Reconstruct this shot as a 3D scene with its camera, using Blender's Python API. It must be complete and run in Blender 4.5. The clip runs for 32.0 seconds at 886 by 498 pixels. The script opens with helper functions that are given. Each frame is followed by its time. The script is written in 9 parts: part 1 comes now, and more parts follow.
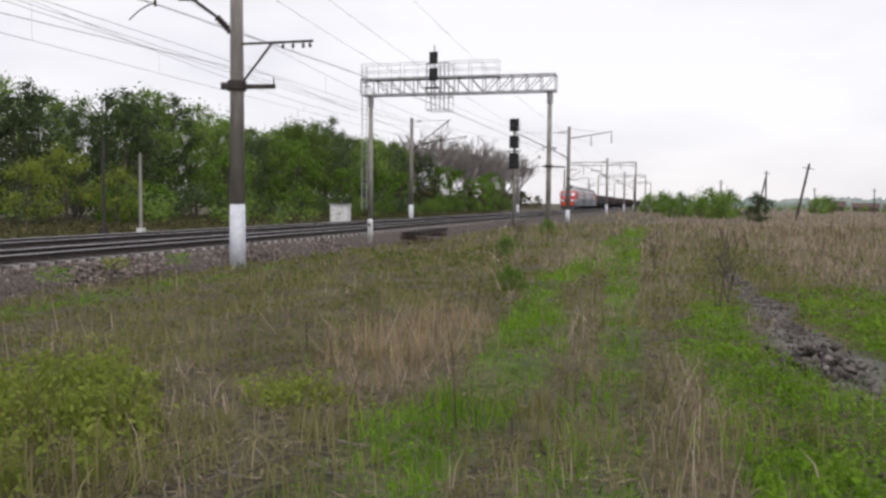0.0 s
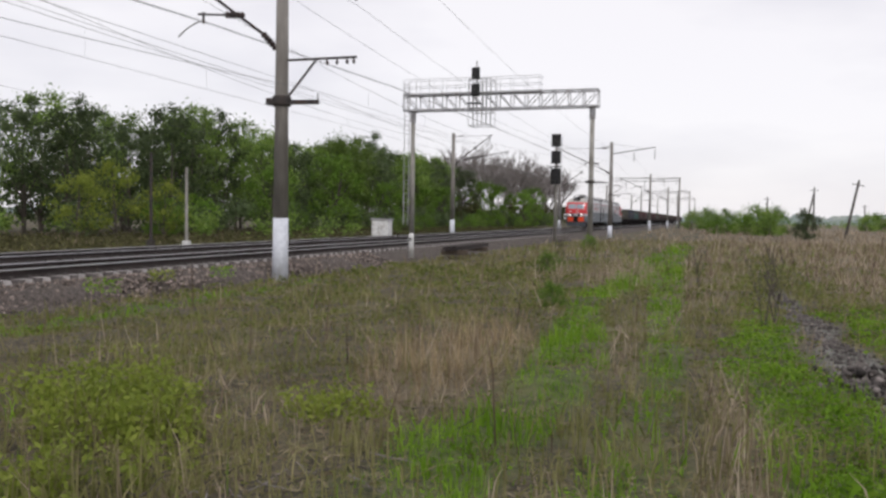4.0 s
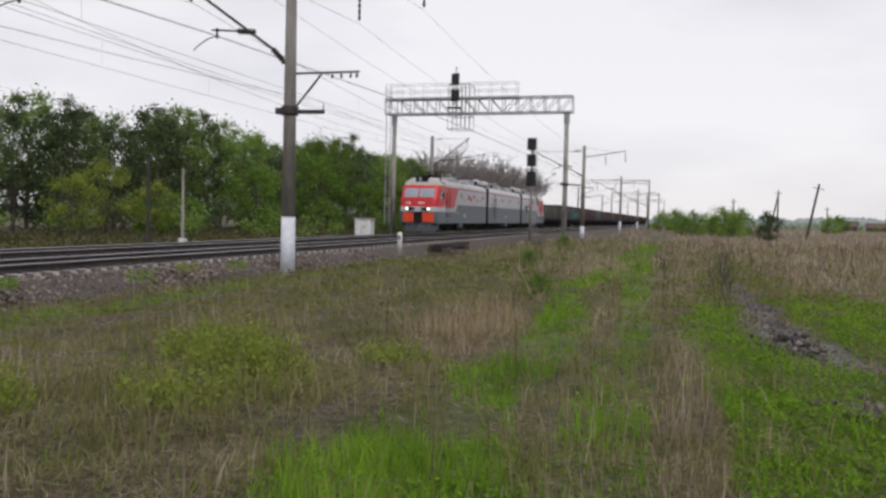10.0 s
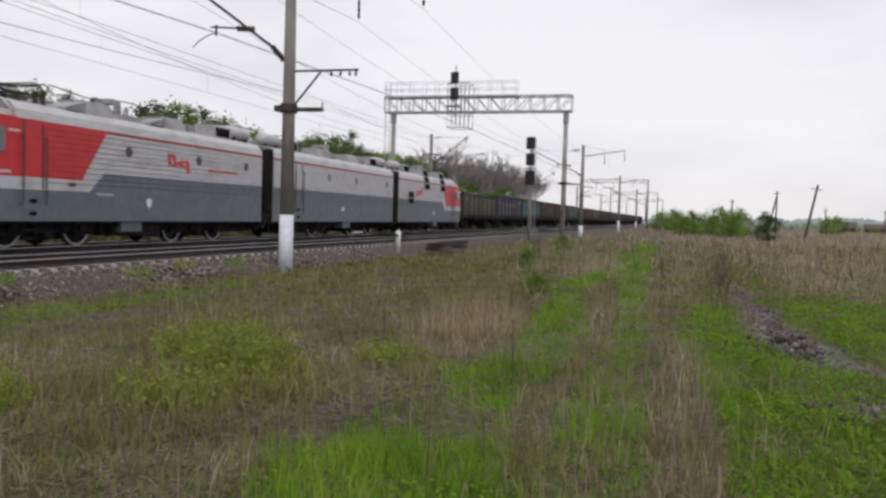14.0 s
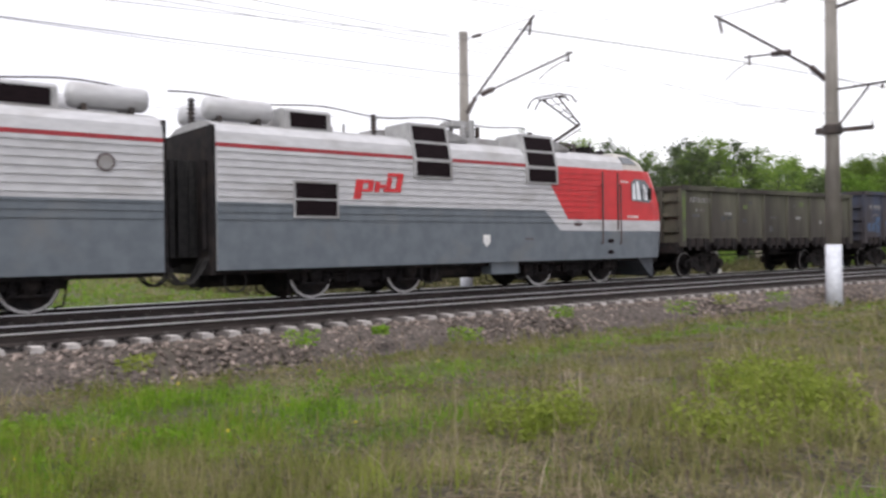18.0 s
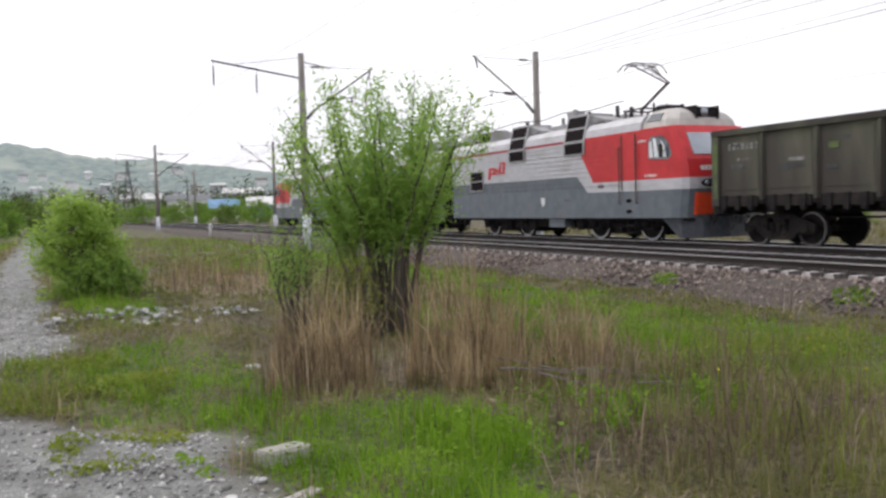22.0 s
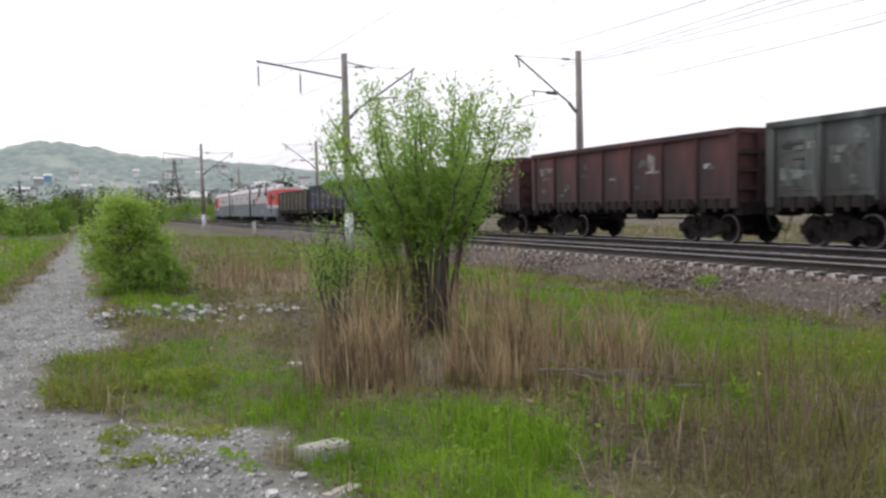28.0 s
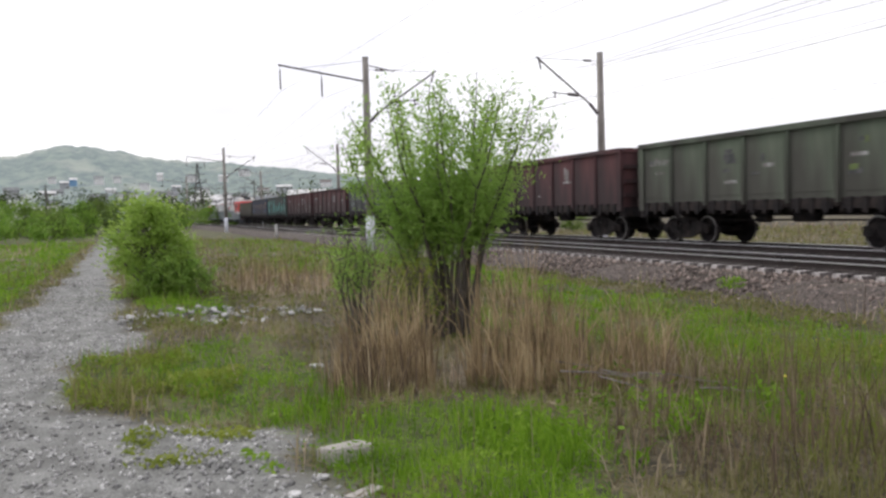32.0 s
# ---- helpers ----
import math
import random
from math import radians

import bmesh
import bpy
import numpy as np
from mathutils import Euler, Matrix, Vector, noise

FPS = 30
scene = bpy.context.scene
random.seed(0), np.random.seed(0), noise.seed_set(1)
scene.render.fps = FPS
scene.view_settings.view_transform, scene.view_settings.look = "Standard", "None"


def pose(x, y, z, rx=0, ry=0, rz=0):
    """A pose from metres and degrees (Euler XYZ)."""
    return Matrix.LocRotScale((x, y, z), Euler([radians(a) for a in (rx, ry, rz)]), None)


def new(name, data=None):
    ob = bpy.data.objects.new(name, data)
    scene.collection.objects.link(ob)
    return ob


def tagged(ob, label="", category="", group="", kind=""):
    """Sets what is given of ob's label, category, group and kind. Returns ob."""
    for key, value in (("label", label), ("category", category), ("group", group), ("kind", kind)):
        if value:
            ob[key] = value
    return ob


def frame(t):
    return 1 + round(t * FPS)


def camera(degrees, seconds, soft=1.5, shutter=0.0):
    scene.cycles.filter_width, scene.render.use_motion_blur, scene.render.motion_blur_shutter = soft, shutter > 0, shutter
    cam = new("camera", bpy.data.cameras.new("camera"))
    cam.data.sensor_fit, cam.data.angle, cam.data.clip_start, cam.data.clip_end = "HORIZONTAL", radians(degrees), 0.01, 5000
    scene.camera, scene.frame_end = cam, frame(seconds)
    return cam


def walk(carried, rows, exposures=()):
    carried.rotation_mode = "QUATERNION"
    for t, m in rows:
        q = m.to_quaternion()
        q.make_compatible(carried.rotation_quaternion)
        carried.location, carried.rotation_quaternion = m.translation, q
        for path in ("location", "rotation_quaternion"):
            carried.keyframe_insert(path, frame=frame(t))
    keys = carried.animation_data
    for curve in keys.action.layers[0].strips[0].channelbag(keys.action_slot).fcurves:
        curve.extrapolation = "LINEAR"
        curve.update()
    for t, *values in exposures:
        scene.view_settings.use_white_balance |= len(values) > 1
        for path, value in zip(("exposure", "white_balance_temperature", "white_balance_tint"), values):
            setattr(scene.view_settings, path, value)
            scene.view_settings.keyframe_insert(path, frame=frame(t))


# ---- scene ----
# camera: hand-held at the edge of a gravel lane, swings from up the line to down the line
cam = camera(56.37, 32.0, soft=2.75, shutter=0.3)
PATH = [  # seconds, x, y, z, yaw, tilt, roll
    (0, -0.05, 2.40, 1.66, 15.16, 86.76, -0.56),
    (0.5, -0.05, 2.40, 1.66, 15.58, 86.84, -0.32),
    (1, -0.05, 2.40, 1.66, 15.82, 87.03, -0.83),
    (1.5, -0.05, 2.40, 1.66, 16.52, 87.14, -0.88),
    (2, -0.05, 2.40, 1.66, 17.16, 87.60, -0.99),
    (2.5, -0.05, 2.40, 1.66, 17.63, 87.84, -0.73),
    (3, -0.05, 2.40, 1.66, 17.63, 87.83, -0.80),
    (3.5, -0.05, 2.40, 1.66, 17.87, 87.73, -1.00),
    (5.5, -0.05, 2.40, 1.66, 18.52, 87.99, -0.47),
    (6, -0.01, 1.35, 1.65, 17.44, 88.25, -0.34),
    (6.5, 0.06, -0.12, 1.64, 16.06, 88.37, -0.86),
    (7, 0.07, -0.12, 1.64, 16.20, 87.60, -0.94),
    (7.5, 0.06, -0.12, 1.64, 16.18, 87.43, -1.22),
    (8, 0.07, -0.12, 1.64, 15.75, 88.12, -0.49),
    (8.5, 0.07, -0.13, 1.64, 15.60, 88.44, -0.21),
    (9, 0.07, -0.11, 1.64, 15.28, 87.12, -1.16),
    (9.5, 0.07, -0.11, 1.64, 15.77, 87.52, -0.67),
    (10, 0.06, -0.12, 1.64, 16.04, 87.81, -1.23),
    (10.5, 0.06, -0.12, 1.64, 15.80, 87.91, -1.53),
    (11, 0.07, -0.12, 1.64, 16.25, 87.69, -1.78),
    (11.5, 0.06, -0.12, 1.64, 16.19, 87.86, -1.68),
    (12, 0.06, -0.11, 1.64, 16.07, 87.80, -1.91),
    (12.5, 0.07, -0.12, 1.64, 16.04, 87.93, -1.82),
    (13, 0.06, -0.11, 1.63, 15.64, 87.93, -1.92),
    (13.5, 0.07, -0.11, 1.65, 15.77, 87.80, -1.73),
    (15.5, 0.06, -0.13, 1.66, 19.97, 87.63, -0.83),
    (16, 0.05, -0.15, 1.66, 24.98, 88.31, 0.16),
    (16.5, 0.05, -0.19, 1.67, 31.71, 88.52, 0.88),
    (17, 0.04, -0.22, 1.67, 38.25, 88.39, 0.47),
    (17.5, 0.02, -0.23, 1.67, 44.73, 88.51, 0.54),
    (18, -0.01, -0.23, 1.65, 51.67, 89.81, 0.79),
    (18.5, -0.12, -0.20, 1.62, 60.67, 90.21, 0.82),
    (19, 0.04, -0.34, 1.67, 73.95, 90.34, 1.86),
    (19.5, 0.00, -0.00, 1.65, 86.96, 89.48, 0.95),
    (20, 0.04, -0.00, 1.69, 105.63, 90.18, 1.13),
    (20.5, -0.06, 0.00, 1.67, 120.03, 88.65, 1.11),
    (21, -0.01, -0.03, 1.78, 131.43, 88.65, 0.96),
    (21.5, 0.01, -0.06, 1.73, 146.33, 87.88, 2.02),
    (22, -0.01, -0.04, 1.73, 154.49, 87.09, 1.68),
    (22.5, -0.00, 0.00, 1.73, 155.94, 86.55, 1.70),
    (23, -0.00, -0.00, 1.74, 156.86, 86.93, 1.63),
    (23.5, -0.01, -0.01, 1.73, 157.54, 87.28, 1.47),
    (24, -0.01, 0.01, 1.74, 156.86, 87.20, 1.43),
    (24.5, -0.01, 0.01, 1.74, 156.73, 87.58, 1.22),
    (25, -0.00, 0.03, 1.74, 156.79, 87.21, 1.10),
    (25.5, -0.00, 0.01, 1.74, 157.44, 86.87, 1.38),
    (27.5, -0.01, -0.00, 1.73, 157.90, 87.14, 1.54),
    (28, 0.00, 0.03, 1.75, 157.36, 87.10, 1.40),
    (28.5, -0.00, 0.00, 1.73, 157.25, 87.18, 1.63),
    (29, 0.00, 0.02, 1.74, 157.08, 86.90, 1.60),
    (29.5, -0.01, 0.01, 1.74, 157.56, 87.16, 1.80),
    (30, -0.01, 0.02, 1.74, 157.57, 87.12, 1.63),
    (30.5, -0.01, 0.00, 1.74, 157.85, 87.77, 1.20),
    (31, -0.01, 0.02, 1.74, 158.29, 87.54, 1.38),
    (31.5, -0.01, 0.02, 1.74, 158.65, 87.36, 1.68),
    (32, -0.00, 0.01, 1.74, 158.81, 87.32, 1.57),
]
walk(cam, [(t, pose(x, y, z, tilt, roll, yaw)) for t, x, y, z, yaw, tilt, roll in PATH],
     exposures=[(0, 0.16), (3.5, 0.12), (7, 0.02), (13.5, 0.02), (16, 0.26), (17, 0.52), (18, 0.70), (19, 0.64), (20, 0.76), (21, 0.68), (22, 0.56), (32, 0.52)])

# ---- overcast daylight ----
SUN_EL, SUN_AZ = radians(52), radians(150)
world = bpy.data.worlds.new("overcast_sky")
scene.world = world
world.use_nodes = True
wn, wl = world.node_tree.nodes, world.node_tree.links
wn.clear()
w_out = wn.new("ShaderNodeOutputWorld")
w_bg = wn.new("ShaderNodeBackground")
w_sky = wn.new("ShaderNodeTexSky")
w_sky.sky_type, w_sky.sun_disc, w_sky.sun_elevation, w_sky.sun_rotation = "NISHITA", False, SUN_EL, SUN_AZ
w_sky_dim = wn.new("ShaderNodeVectorMath")
w_sky_dim.operation = "SCALE"
w_sky_dim.inputs["Scale"].default_value = 0.10
w_geo = wn.new("ShaderNodeTexCoord")
w_map = wn.new("ShaderNodeMapping")
w_map.inputs["Scale"].default_value = (1.0, 1.0, 3.2)
w_noise = wn.new("ShaderNodeTexNoise")
w_noise.inputs["Scale"].default_value, w_noise.inputs["Detail"].default_value = 1.6, 5.0
w_ramp = wn.new("ShaderNodeValToRGB")
w_ramp.color_ramp.elements[0].position, w_ramp.color_ramp.elements[0].color = 0.34, (0.70, 0.675, 0.745, 1)
w_ramp.color_ramp.elements[1].position, w_ramp.color_ramp.elements[1].color = 0.62, (1.0, 0.965, 0.99, 1)
w_mix = wn.new("ShaderNodeMix")
w_mix.data_type = "RGBA"
w_mix.inputs["Factor"].default_value = 0.86  # thick cloud over the clear sky
wl.new(w_geo.outputs["Generated"], w_map.inputs["Vector"])
wl.new(w_map.outputs["Vector"], w_noise.inputs["Vector"])
wl.new(w_noise.outputs["Fac"], w_ramp.inputs["Fac"])
wl.new(w_sky.outputs["Color"], w_sky_dim.inputs[0])
wl.new(w_sky_dim.outputs["Vector"], w_mix.inputs["A"])
wl.new(w_ramp.outputs["Color"], w_mix.inputs["B"])
wl.new(w_mix.outputs["Result"], w_bg.inputs["Color"])
w_bg.inputs["Strength"].default_value = 0.98
wl.new(w_bg.outputs["Background"], w_out.inputs["Surface"])
sun = new("sun", bpy.data.lights.new("sun", "SUN"))
sun.data.energy, sun.data.angle, sun.data.color = 1.4, radians(25), (1.0, 0.97, 0.93)
sun.matrix_world = pose(0, 0, 40, 38, 0, 30)

# ---- materials ----
def mat(name, col, col2=None, rough=0.8, metal=0.0, scale=8.0, detail=5.0, lo=0.35, hi=0.65, bump=0.0, bscale=None,
        dirt=None, dscale=1.2, dlo=0.5, dhi=0.75, stretch=(1, 1, 1), island=0.0, obvar=0.0, spec=0.4, transl=0.0):
    """A noise-varied surface: two tones, a larger stain layer, relief, and variation by piece."""
    m = bpy.data.materials.new(name)
    m.use_nodes = True
    n, l = m.node_tree.nodes, m.node_tree.links
    b = n["Principled BSDF"]
    b.inputs["Roughness"].default_value, b.inputs["Metallic"].default_value = rough, metal
    b.inputs["Specular IOR Level"].default_value = spec
    tc = n.new("ShaderNodeTexCoord")
    mp = n.new("ShaderNodeMapping")
    mp.inputs["Scale"].default_value = stretch
    l.new(tc.outputs["Object"], mp.inputs["Vector"])
    nz = n.new("ShaderNodeTexNoise")
    nz.inputs["Scale"].default_value, nz.inputs["Detail"].default_value = scale, detail
    l.new(mp.outputs["Vector"], nz.inputs["Vector"])
    rp = n.new("ShaderNodeValToRGB")
    rp.color_ramp.elements[0].position, rp.color_ramp.elements[0].color = lo, (*col, 1)
    rp.color_ramp.elements[1].position, rp.color_ramp.elements[1].color = hi, (*(col2 or col), 1)
    l.new(nz.outputs["Fac"], rp.inputs["Fac"])
    out = rp.outputs["Color"]
    if dirt:
        dz = n.new("ShaderNodeTexNoise")
        dz.inputs["Scale"].default_value, dz.inputs["Detail"].default_value = dscale, 6.0
        l.new(mp.outputs["Vector"], dz.inputs["Vector"])
        mr = n.new("ShaderNodeMapRange")
        mr.inputs["From Min"].default_value, mr.inputs["From Max"].default_value = dlo, dhi
        l.new(dz.outputs["Fac"], mr.inputs["Value"])
        mx = n.new("ShaderNodeMix")
        mx.data_type = "RGBA"
        l.new(mr.outputs["Result"], mx.inputs["Factor"])
        l.new(out, mx.inputs["A"])
        mx.inputs["B"].default_value = (*dirt, 1)
        out = mx.outputs["Result"]
    if island or obvar:
        src = n.new("ShaderNodeNewGeometry").outputs["Random Per Island"] if island else n.new("ShaderNodeObjectInfo").outputs["Random"]
        amt = island or obvar
        mr2 = n.new("ShaderNodeMapRange")
        mr2.inputs["To Min"].default_value, mr2.inputs["To Max"].default_value = 1 - amt, 1 + amt
        l.new(src, mr2.inputs["Value"])
        hsv = n.new("ShaderNodeHueSaturation")
        l.new(mr2.outputs["Result"], hsv.inputs["Value"])
        l.new(out, hsv.inputs["Color"])
        out = hsv.outputs["Color"]
    l.new(out, b.inputs["Base Color"])
    if bump:
        bz = n.new("ShaderNodeTexNoise")
        bz.inputs["Scale"].default_value, bz.inputs["Detail"].default_value = bscale or scale * 3, 4.0
        l.new(mp.outputs["Vector"], bz.inputs["Vector"])
        bp = n.new("ShaderNodeBump")
        bp.inputs["Strength"].default_value, bp.inputs["Distance"].default_value = bump, 0.02
        l.new(bz.outputs["Fac"], bp.inputs["Height"])
        l.new(bp.outputs["Normal"], b.inputs["Normal"])
    if transl:
        tr = n.new("ShaderNodeBsdfTranslucent")
        l.new(out, tr.inputs["Color"])
        ms = n.new("ShaderNodeMixShader")
        ms.inputs["Fac"].default_value = transl
        l.new(b.outputs["BSDF"], ms.inputs[1])
        l.new(tr.outputs["BSDF"], ms.inputs[2])
        l.new(ms.outputs["Shader"], n["Material Output"].inputs["Surface"])
    return m


def glow(name, col, strength):
    m = bpy.data.materials.new(name)
    m.use_nodes = True
    b = m.node_tree.nodes["Principled BSDF"]
    b.inputs["Base Color"].default_value = (*col, 1)
    b.inputs["Emission Color"].default_value = (*col, 1)
    b.inputs["Emission Strength"].default_value = strength
    return m


M = {
    "concrete": mat("concrete", (0.25, 0.24, 0.22), (0.36, 0.34, 0.31), 0.9, scale=6, bump=0.3, dirt=(0.16, 0.15, 0.13), dscale=2, stretch=(1, 1, 0.3)),
    "pole": mat("pole_concrete", (0.20, 0.185, 0.17), (0.28, 0.26, 0.24), 0.9, scale=5, bump=0.3, dirt=(0.14, 0.125, 0.115), dscale=1.6, stretch=(1, 1, 0.25)),
    "limewash": mat("limewash", (0.52, 0.54, 0.60), (0.66, 0.68, 0.74), 0.9, scale=7, bump=0.2, dirt=(0.36, 0.36, 0.38), dscale=3, dlo=0.55, dhi=0.8),
    "whitepaint": mat("white_paint", (0.62, 0.62, 0.62), (0.74, 0.74, 0.73), 0.7, scale=5, dirt=(0.42, 0.40, 0.37), dscale=3),
    "sleeper": mat("sleeper_concrete", (0.34, 0.32, 0.31), (0.47, 0.445, 0.43), 0.95, scale=14, bump=0.3, dirt=(0.20, 0.17, 0.16), dscale=2.5, dlo=0.55, dhi=0.8, obvar=0.15),
    "sleeper_oily": mat("sleeper_oily", (0.055, 0.048, 0.046), (0.120, 0.105, 0.100), 0.8, scale=10, bump=0.3, dirt=(0.035, 0.030, 0.030), dscale=2.0),
    "rail": mat("rail_rust", (0.024, 0.019, 0.018), (0.050, 0.039, 0.036), 0.9, 0.1, scale=10, stretch=(1, 0.1, 1)),
    "railtop": mat("rail_polished", (0.70, 0.70, 0.72), (0.80, 0.80, 0.82), 0.35, 1.0, scale=4),
    "ballast": mat("ballast", (0.024, 0.019, 0.017), (0.115, 0.094, 0.082), 0.95, scale=16, detail=7, lo=0.38, hi=0.62, bump=1.0, bscale=22, dirt=(0.070, 0.060, 0.048), dscale=0.8, dlo=0.5, dhi=0.75),
    "ballast_oily": mat("ballast_oily", (0.012, 0.010, 0.010), (0.056, 0.047, 0.044), 0.85, scale=16, detail=7, lo=0.38, hi=0.62, bump=1.0, bscale=22),
    "stone": mat("ballast_stone", (0.095, 0.075, 0.066), (0.225, 0.184, 0.163), 0.95, scale=9, island=0.7),
    "iron": mat("dark_iron", (0.040, 0.036, 0.036), (0.07, 0.06, 0.058), 0.75, 0.3, scale=9, dirt=(0.09, 0.06, 0.045), dscale=3),
    "galv": mat("galvanised", (0.36, 0.36, 0.38), (0.48, 0.48, 0.50), 0.6, 0.35, scale=6, dirt=(0.26, 0.23, 0.21), dscale=2),
    "ceramic": mat("insulator", (0.035, 0.026, 0.027), (0.065, 0.045, 0.043), 0.35, scale=5),
    "wire": mat("wire_copper", (0.07, 0.07, 0.075), (0.12, 0.12, 0.125), 0.6, 0.4, scale=3),
    "black": mat("signal_black", (0.012, 0.012, 0.013), (0.022, 0.022, 0.024), 0.6, scale=6),
    "rubber": mat("rubber", (0.018, 0.018, 0.019), (0.035, 0.033, 0.033), 0.85, scale=8),
}

# ---- mesh tools ----
def box(bm, x0, x1, y0, y1, z0, z1):
    v = [bm.verts.new(c) for c in ((x0, y0, z0), (x1, y0, z0), (x1, y1, z0), (x0, y1, z0), (x0, y0, z1), (x1, y0, z1), (x1, y1, z1), (x0, y1, z1))]
    for f in ((3, 2, 1, 0), (4, 5, 6, 7), (0, 1, 5, 4), (1, 2, 6, 5), (2, 3, 7, 6), (3, 0, 4, 7)):
        bm.faces.new([v[i] for i in f])
    return v


def bar(bm, p, q, w, h=None, n=0, r2=None):
    """A bar from p to q: a w x h section, or n sides of radius w (r2 at the far end)."""
    p, q = Vector(p), Vector(q)
    d = (q - p)
    d.normalize()
    up = Vector((0, 0, 1)) if abs(d.z) < 0.95 else Vector((0, 1, 0))
    a = d.cross(up).normalized()
    b = a.cross(d).normalized()
    if n:
        r2 = w if r2 is None else r2
        ring = [[c + (a * math.cos(2 * math.pi * i / n) + b * math.sin(2 * math.pi * i / n)) * r for i in range(n)] for c, r in ((p, w), (q, r2))]
    else:
        h = h or w
        ring = [[c + a * sx * w / 2 + b * sz * h / 2 for sx, sz in ((-1, -1), (1, -1), (1, 1), (-1, 1))] for c in (p, q)]
        n = 4
    lo, hi = [[bm.verts.new(c) for c in r] for r in ring]
    for i in range(n):
        bm.faces.new((lo[i], lo[(i + 1) % n], hi[(i + 1) % n], hi[i]))
    bm.faces.new(lo[::-1])
    bm.faces.new(hi)


def lathe(bm, prof, n=10, at=(0, 0, 0), axis="z"):
    """Turns (radius, height) pairs about an axis."""
    ax, ay, az = at
    rings = []
    for r, h in prof:
        ring = []
        for i in range(n):
            c, s = math.cos(2 * math.pi * i / n) * r, math.sin(2 * math.pi * i / n) * r
            ring.append(bm.verts.new({"z": (ax + c, ay + s, az + h), "x": (ax + h, ay + c, az + s), "y": (ax + c, ay + h, az + s)}[axis]))
        rings.append(ring)
    for a, b in zip(rings, rings[1:]):
        for i in range(n):
            bm.faces.new((a[i], a[(i + 1) % n], b[(i + 1) % n], b[i]))
    bm.faces.new(rings[0][::-1])
    bm.faces.new(rings[-1])


def tube(bm, pts, r, n=5):
    """One connected tube through the points."""
    pts = [Vector(p) for p in pts]
    rings = []
    a = None
    for i, p in enumerate(pts):
        d = (pts[min(i + 1, len(pts) - 1)] - pts[max(i - 1, 0)]).normalized()
        if a is None:
            a = d.cross(Vector((0, 0, 1)) if abs(d.z) < 0.95 else Vector((0, 1, 0)))
        a = (a - d * a.dot(d)).normalized()
        b = a.cross(d)
        rings.append([bm.verts.new(p + (a * math.cos(2 * math.pi * k / n) + b * math.sin(2 * math.pi * k / n)) * r) for k in range(n)])
    for lo, hi in zip(rings, rings[1:]):
        for k in range(n):
            bm.faces.new((lo[k], lo[(k + 1) % n], hi[(k + 1) % n], hi[k]))
    bm.faces.new(rings[0][::-1])
    bm.faces.new(rings[-1])


def prism(bm, outline, y0, y1):
    """An outline of (x, z) pairs carried from y0 to y1."""
    a = [bm.verts.new((x, y0, z)) for x, z in outline]
    b = [bm.verts.new((x, y1, z)) for x, z in outline]
    for i in range(len(outline)):
        j = (i + 1) % len(outline)
        bm.faces.new((a[i], a[j], b[j], b[i]))
    bm.faces.new(a[::-1])
    bm.faces.new(b)


def plate(bm, outline, x0, x1):
    """An outline of (y, z) pairs carried from x0 to x1."""
    a = [bm.verts.new((x0, y, z)) for y, z in outline]
    b = [bm.verts.new((x1, y, z)) for y, z in outline]
    for i in range(len(outline)):
        j = (i + 1) % len(outline)
        bm.faces.new((a[i], a[j], b[j], b[i]))
    bm.faces.new(a[::-1])
    bm.faces.new(b)


def data(name, bm, material, smooth=False):
    bmesh.ops.recalc_face_normals(bm, faces=bm.faces)
    me = bpy.data.meshes.new(name)
    bm.to_mesh(me)
    bm.free()
    me.materials.append(material)
    if smooth:
        me.shade_smooth()
    return me


def part(name, bm, material, parent, label="", smooth=False, at=None):
    ob = new(name, bm if isinstance(bm, bpy.types.Mesh) else data(name, bm, material, smooth))
    ob.parent = parent
    if at is not None:
        ob.matrix_basis = at if isinstance(at, Matrix) else Matrix.Translation(at)
    if label:
        ob["label"] = label
    return ob


def thing(name, label, category, group="", kind="", at=None):
    ob = new(name)
    if at is not None:
        ob.matrix_basis = at if isinstance(at, Matrix) else Matrix.Translation(at)
    return tagged(ob, label, category, group, kind)


def solid(name, bm, material, label, category, group="", kind="", smooth=False, at=None):
    ob = new(name, data(name, bm, material, smooth))
    if at is not None:
        ob.matrix_basis = at if isinstance(at, Matrix) else Matrix.Translation(at)
    return tagged(ob, label, category, group, kind)


def raw(name, verts, faces, material, smooth=False):
    """A mesh from arrays: verts (n, 3), faces (m, 3 or 4)."""
    me = bpy.data.meshes.new(name)
    verts, faces = np.asarray(verts, np.float32), np.asarray(faces, np.int32)
    k = faces.shape[1]
    me.vertices.add(len(verts))
    me.vertices.foreach_set("co", verts.ravel())
    me.loops.add(faces.size)
    me.loops.foreach_set("vertex_index", faces.ravel())
    me.polygons.add(len(faces))
    me.polygons.foreach_set("loop_start", np.arange(0, faces.size, k, dtype=np.int32))
    me.update(calc_edges=True)
    me.materials.append(material)
    if smooth:
        me.shade_smooth()
    return me

# ---- ground, road bed, tracks ----
XN, XFAR, ZR = -15.13, -19.31, 0.37  # axes of the two tracks, height of the rail heads
GAUGE = 0.76


def step(a, b, v):
    t = np.clip((v - a) / (b - a), 0, 1)
    return t * t * (3 - 2 * t)


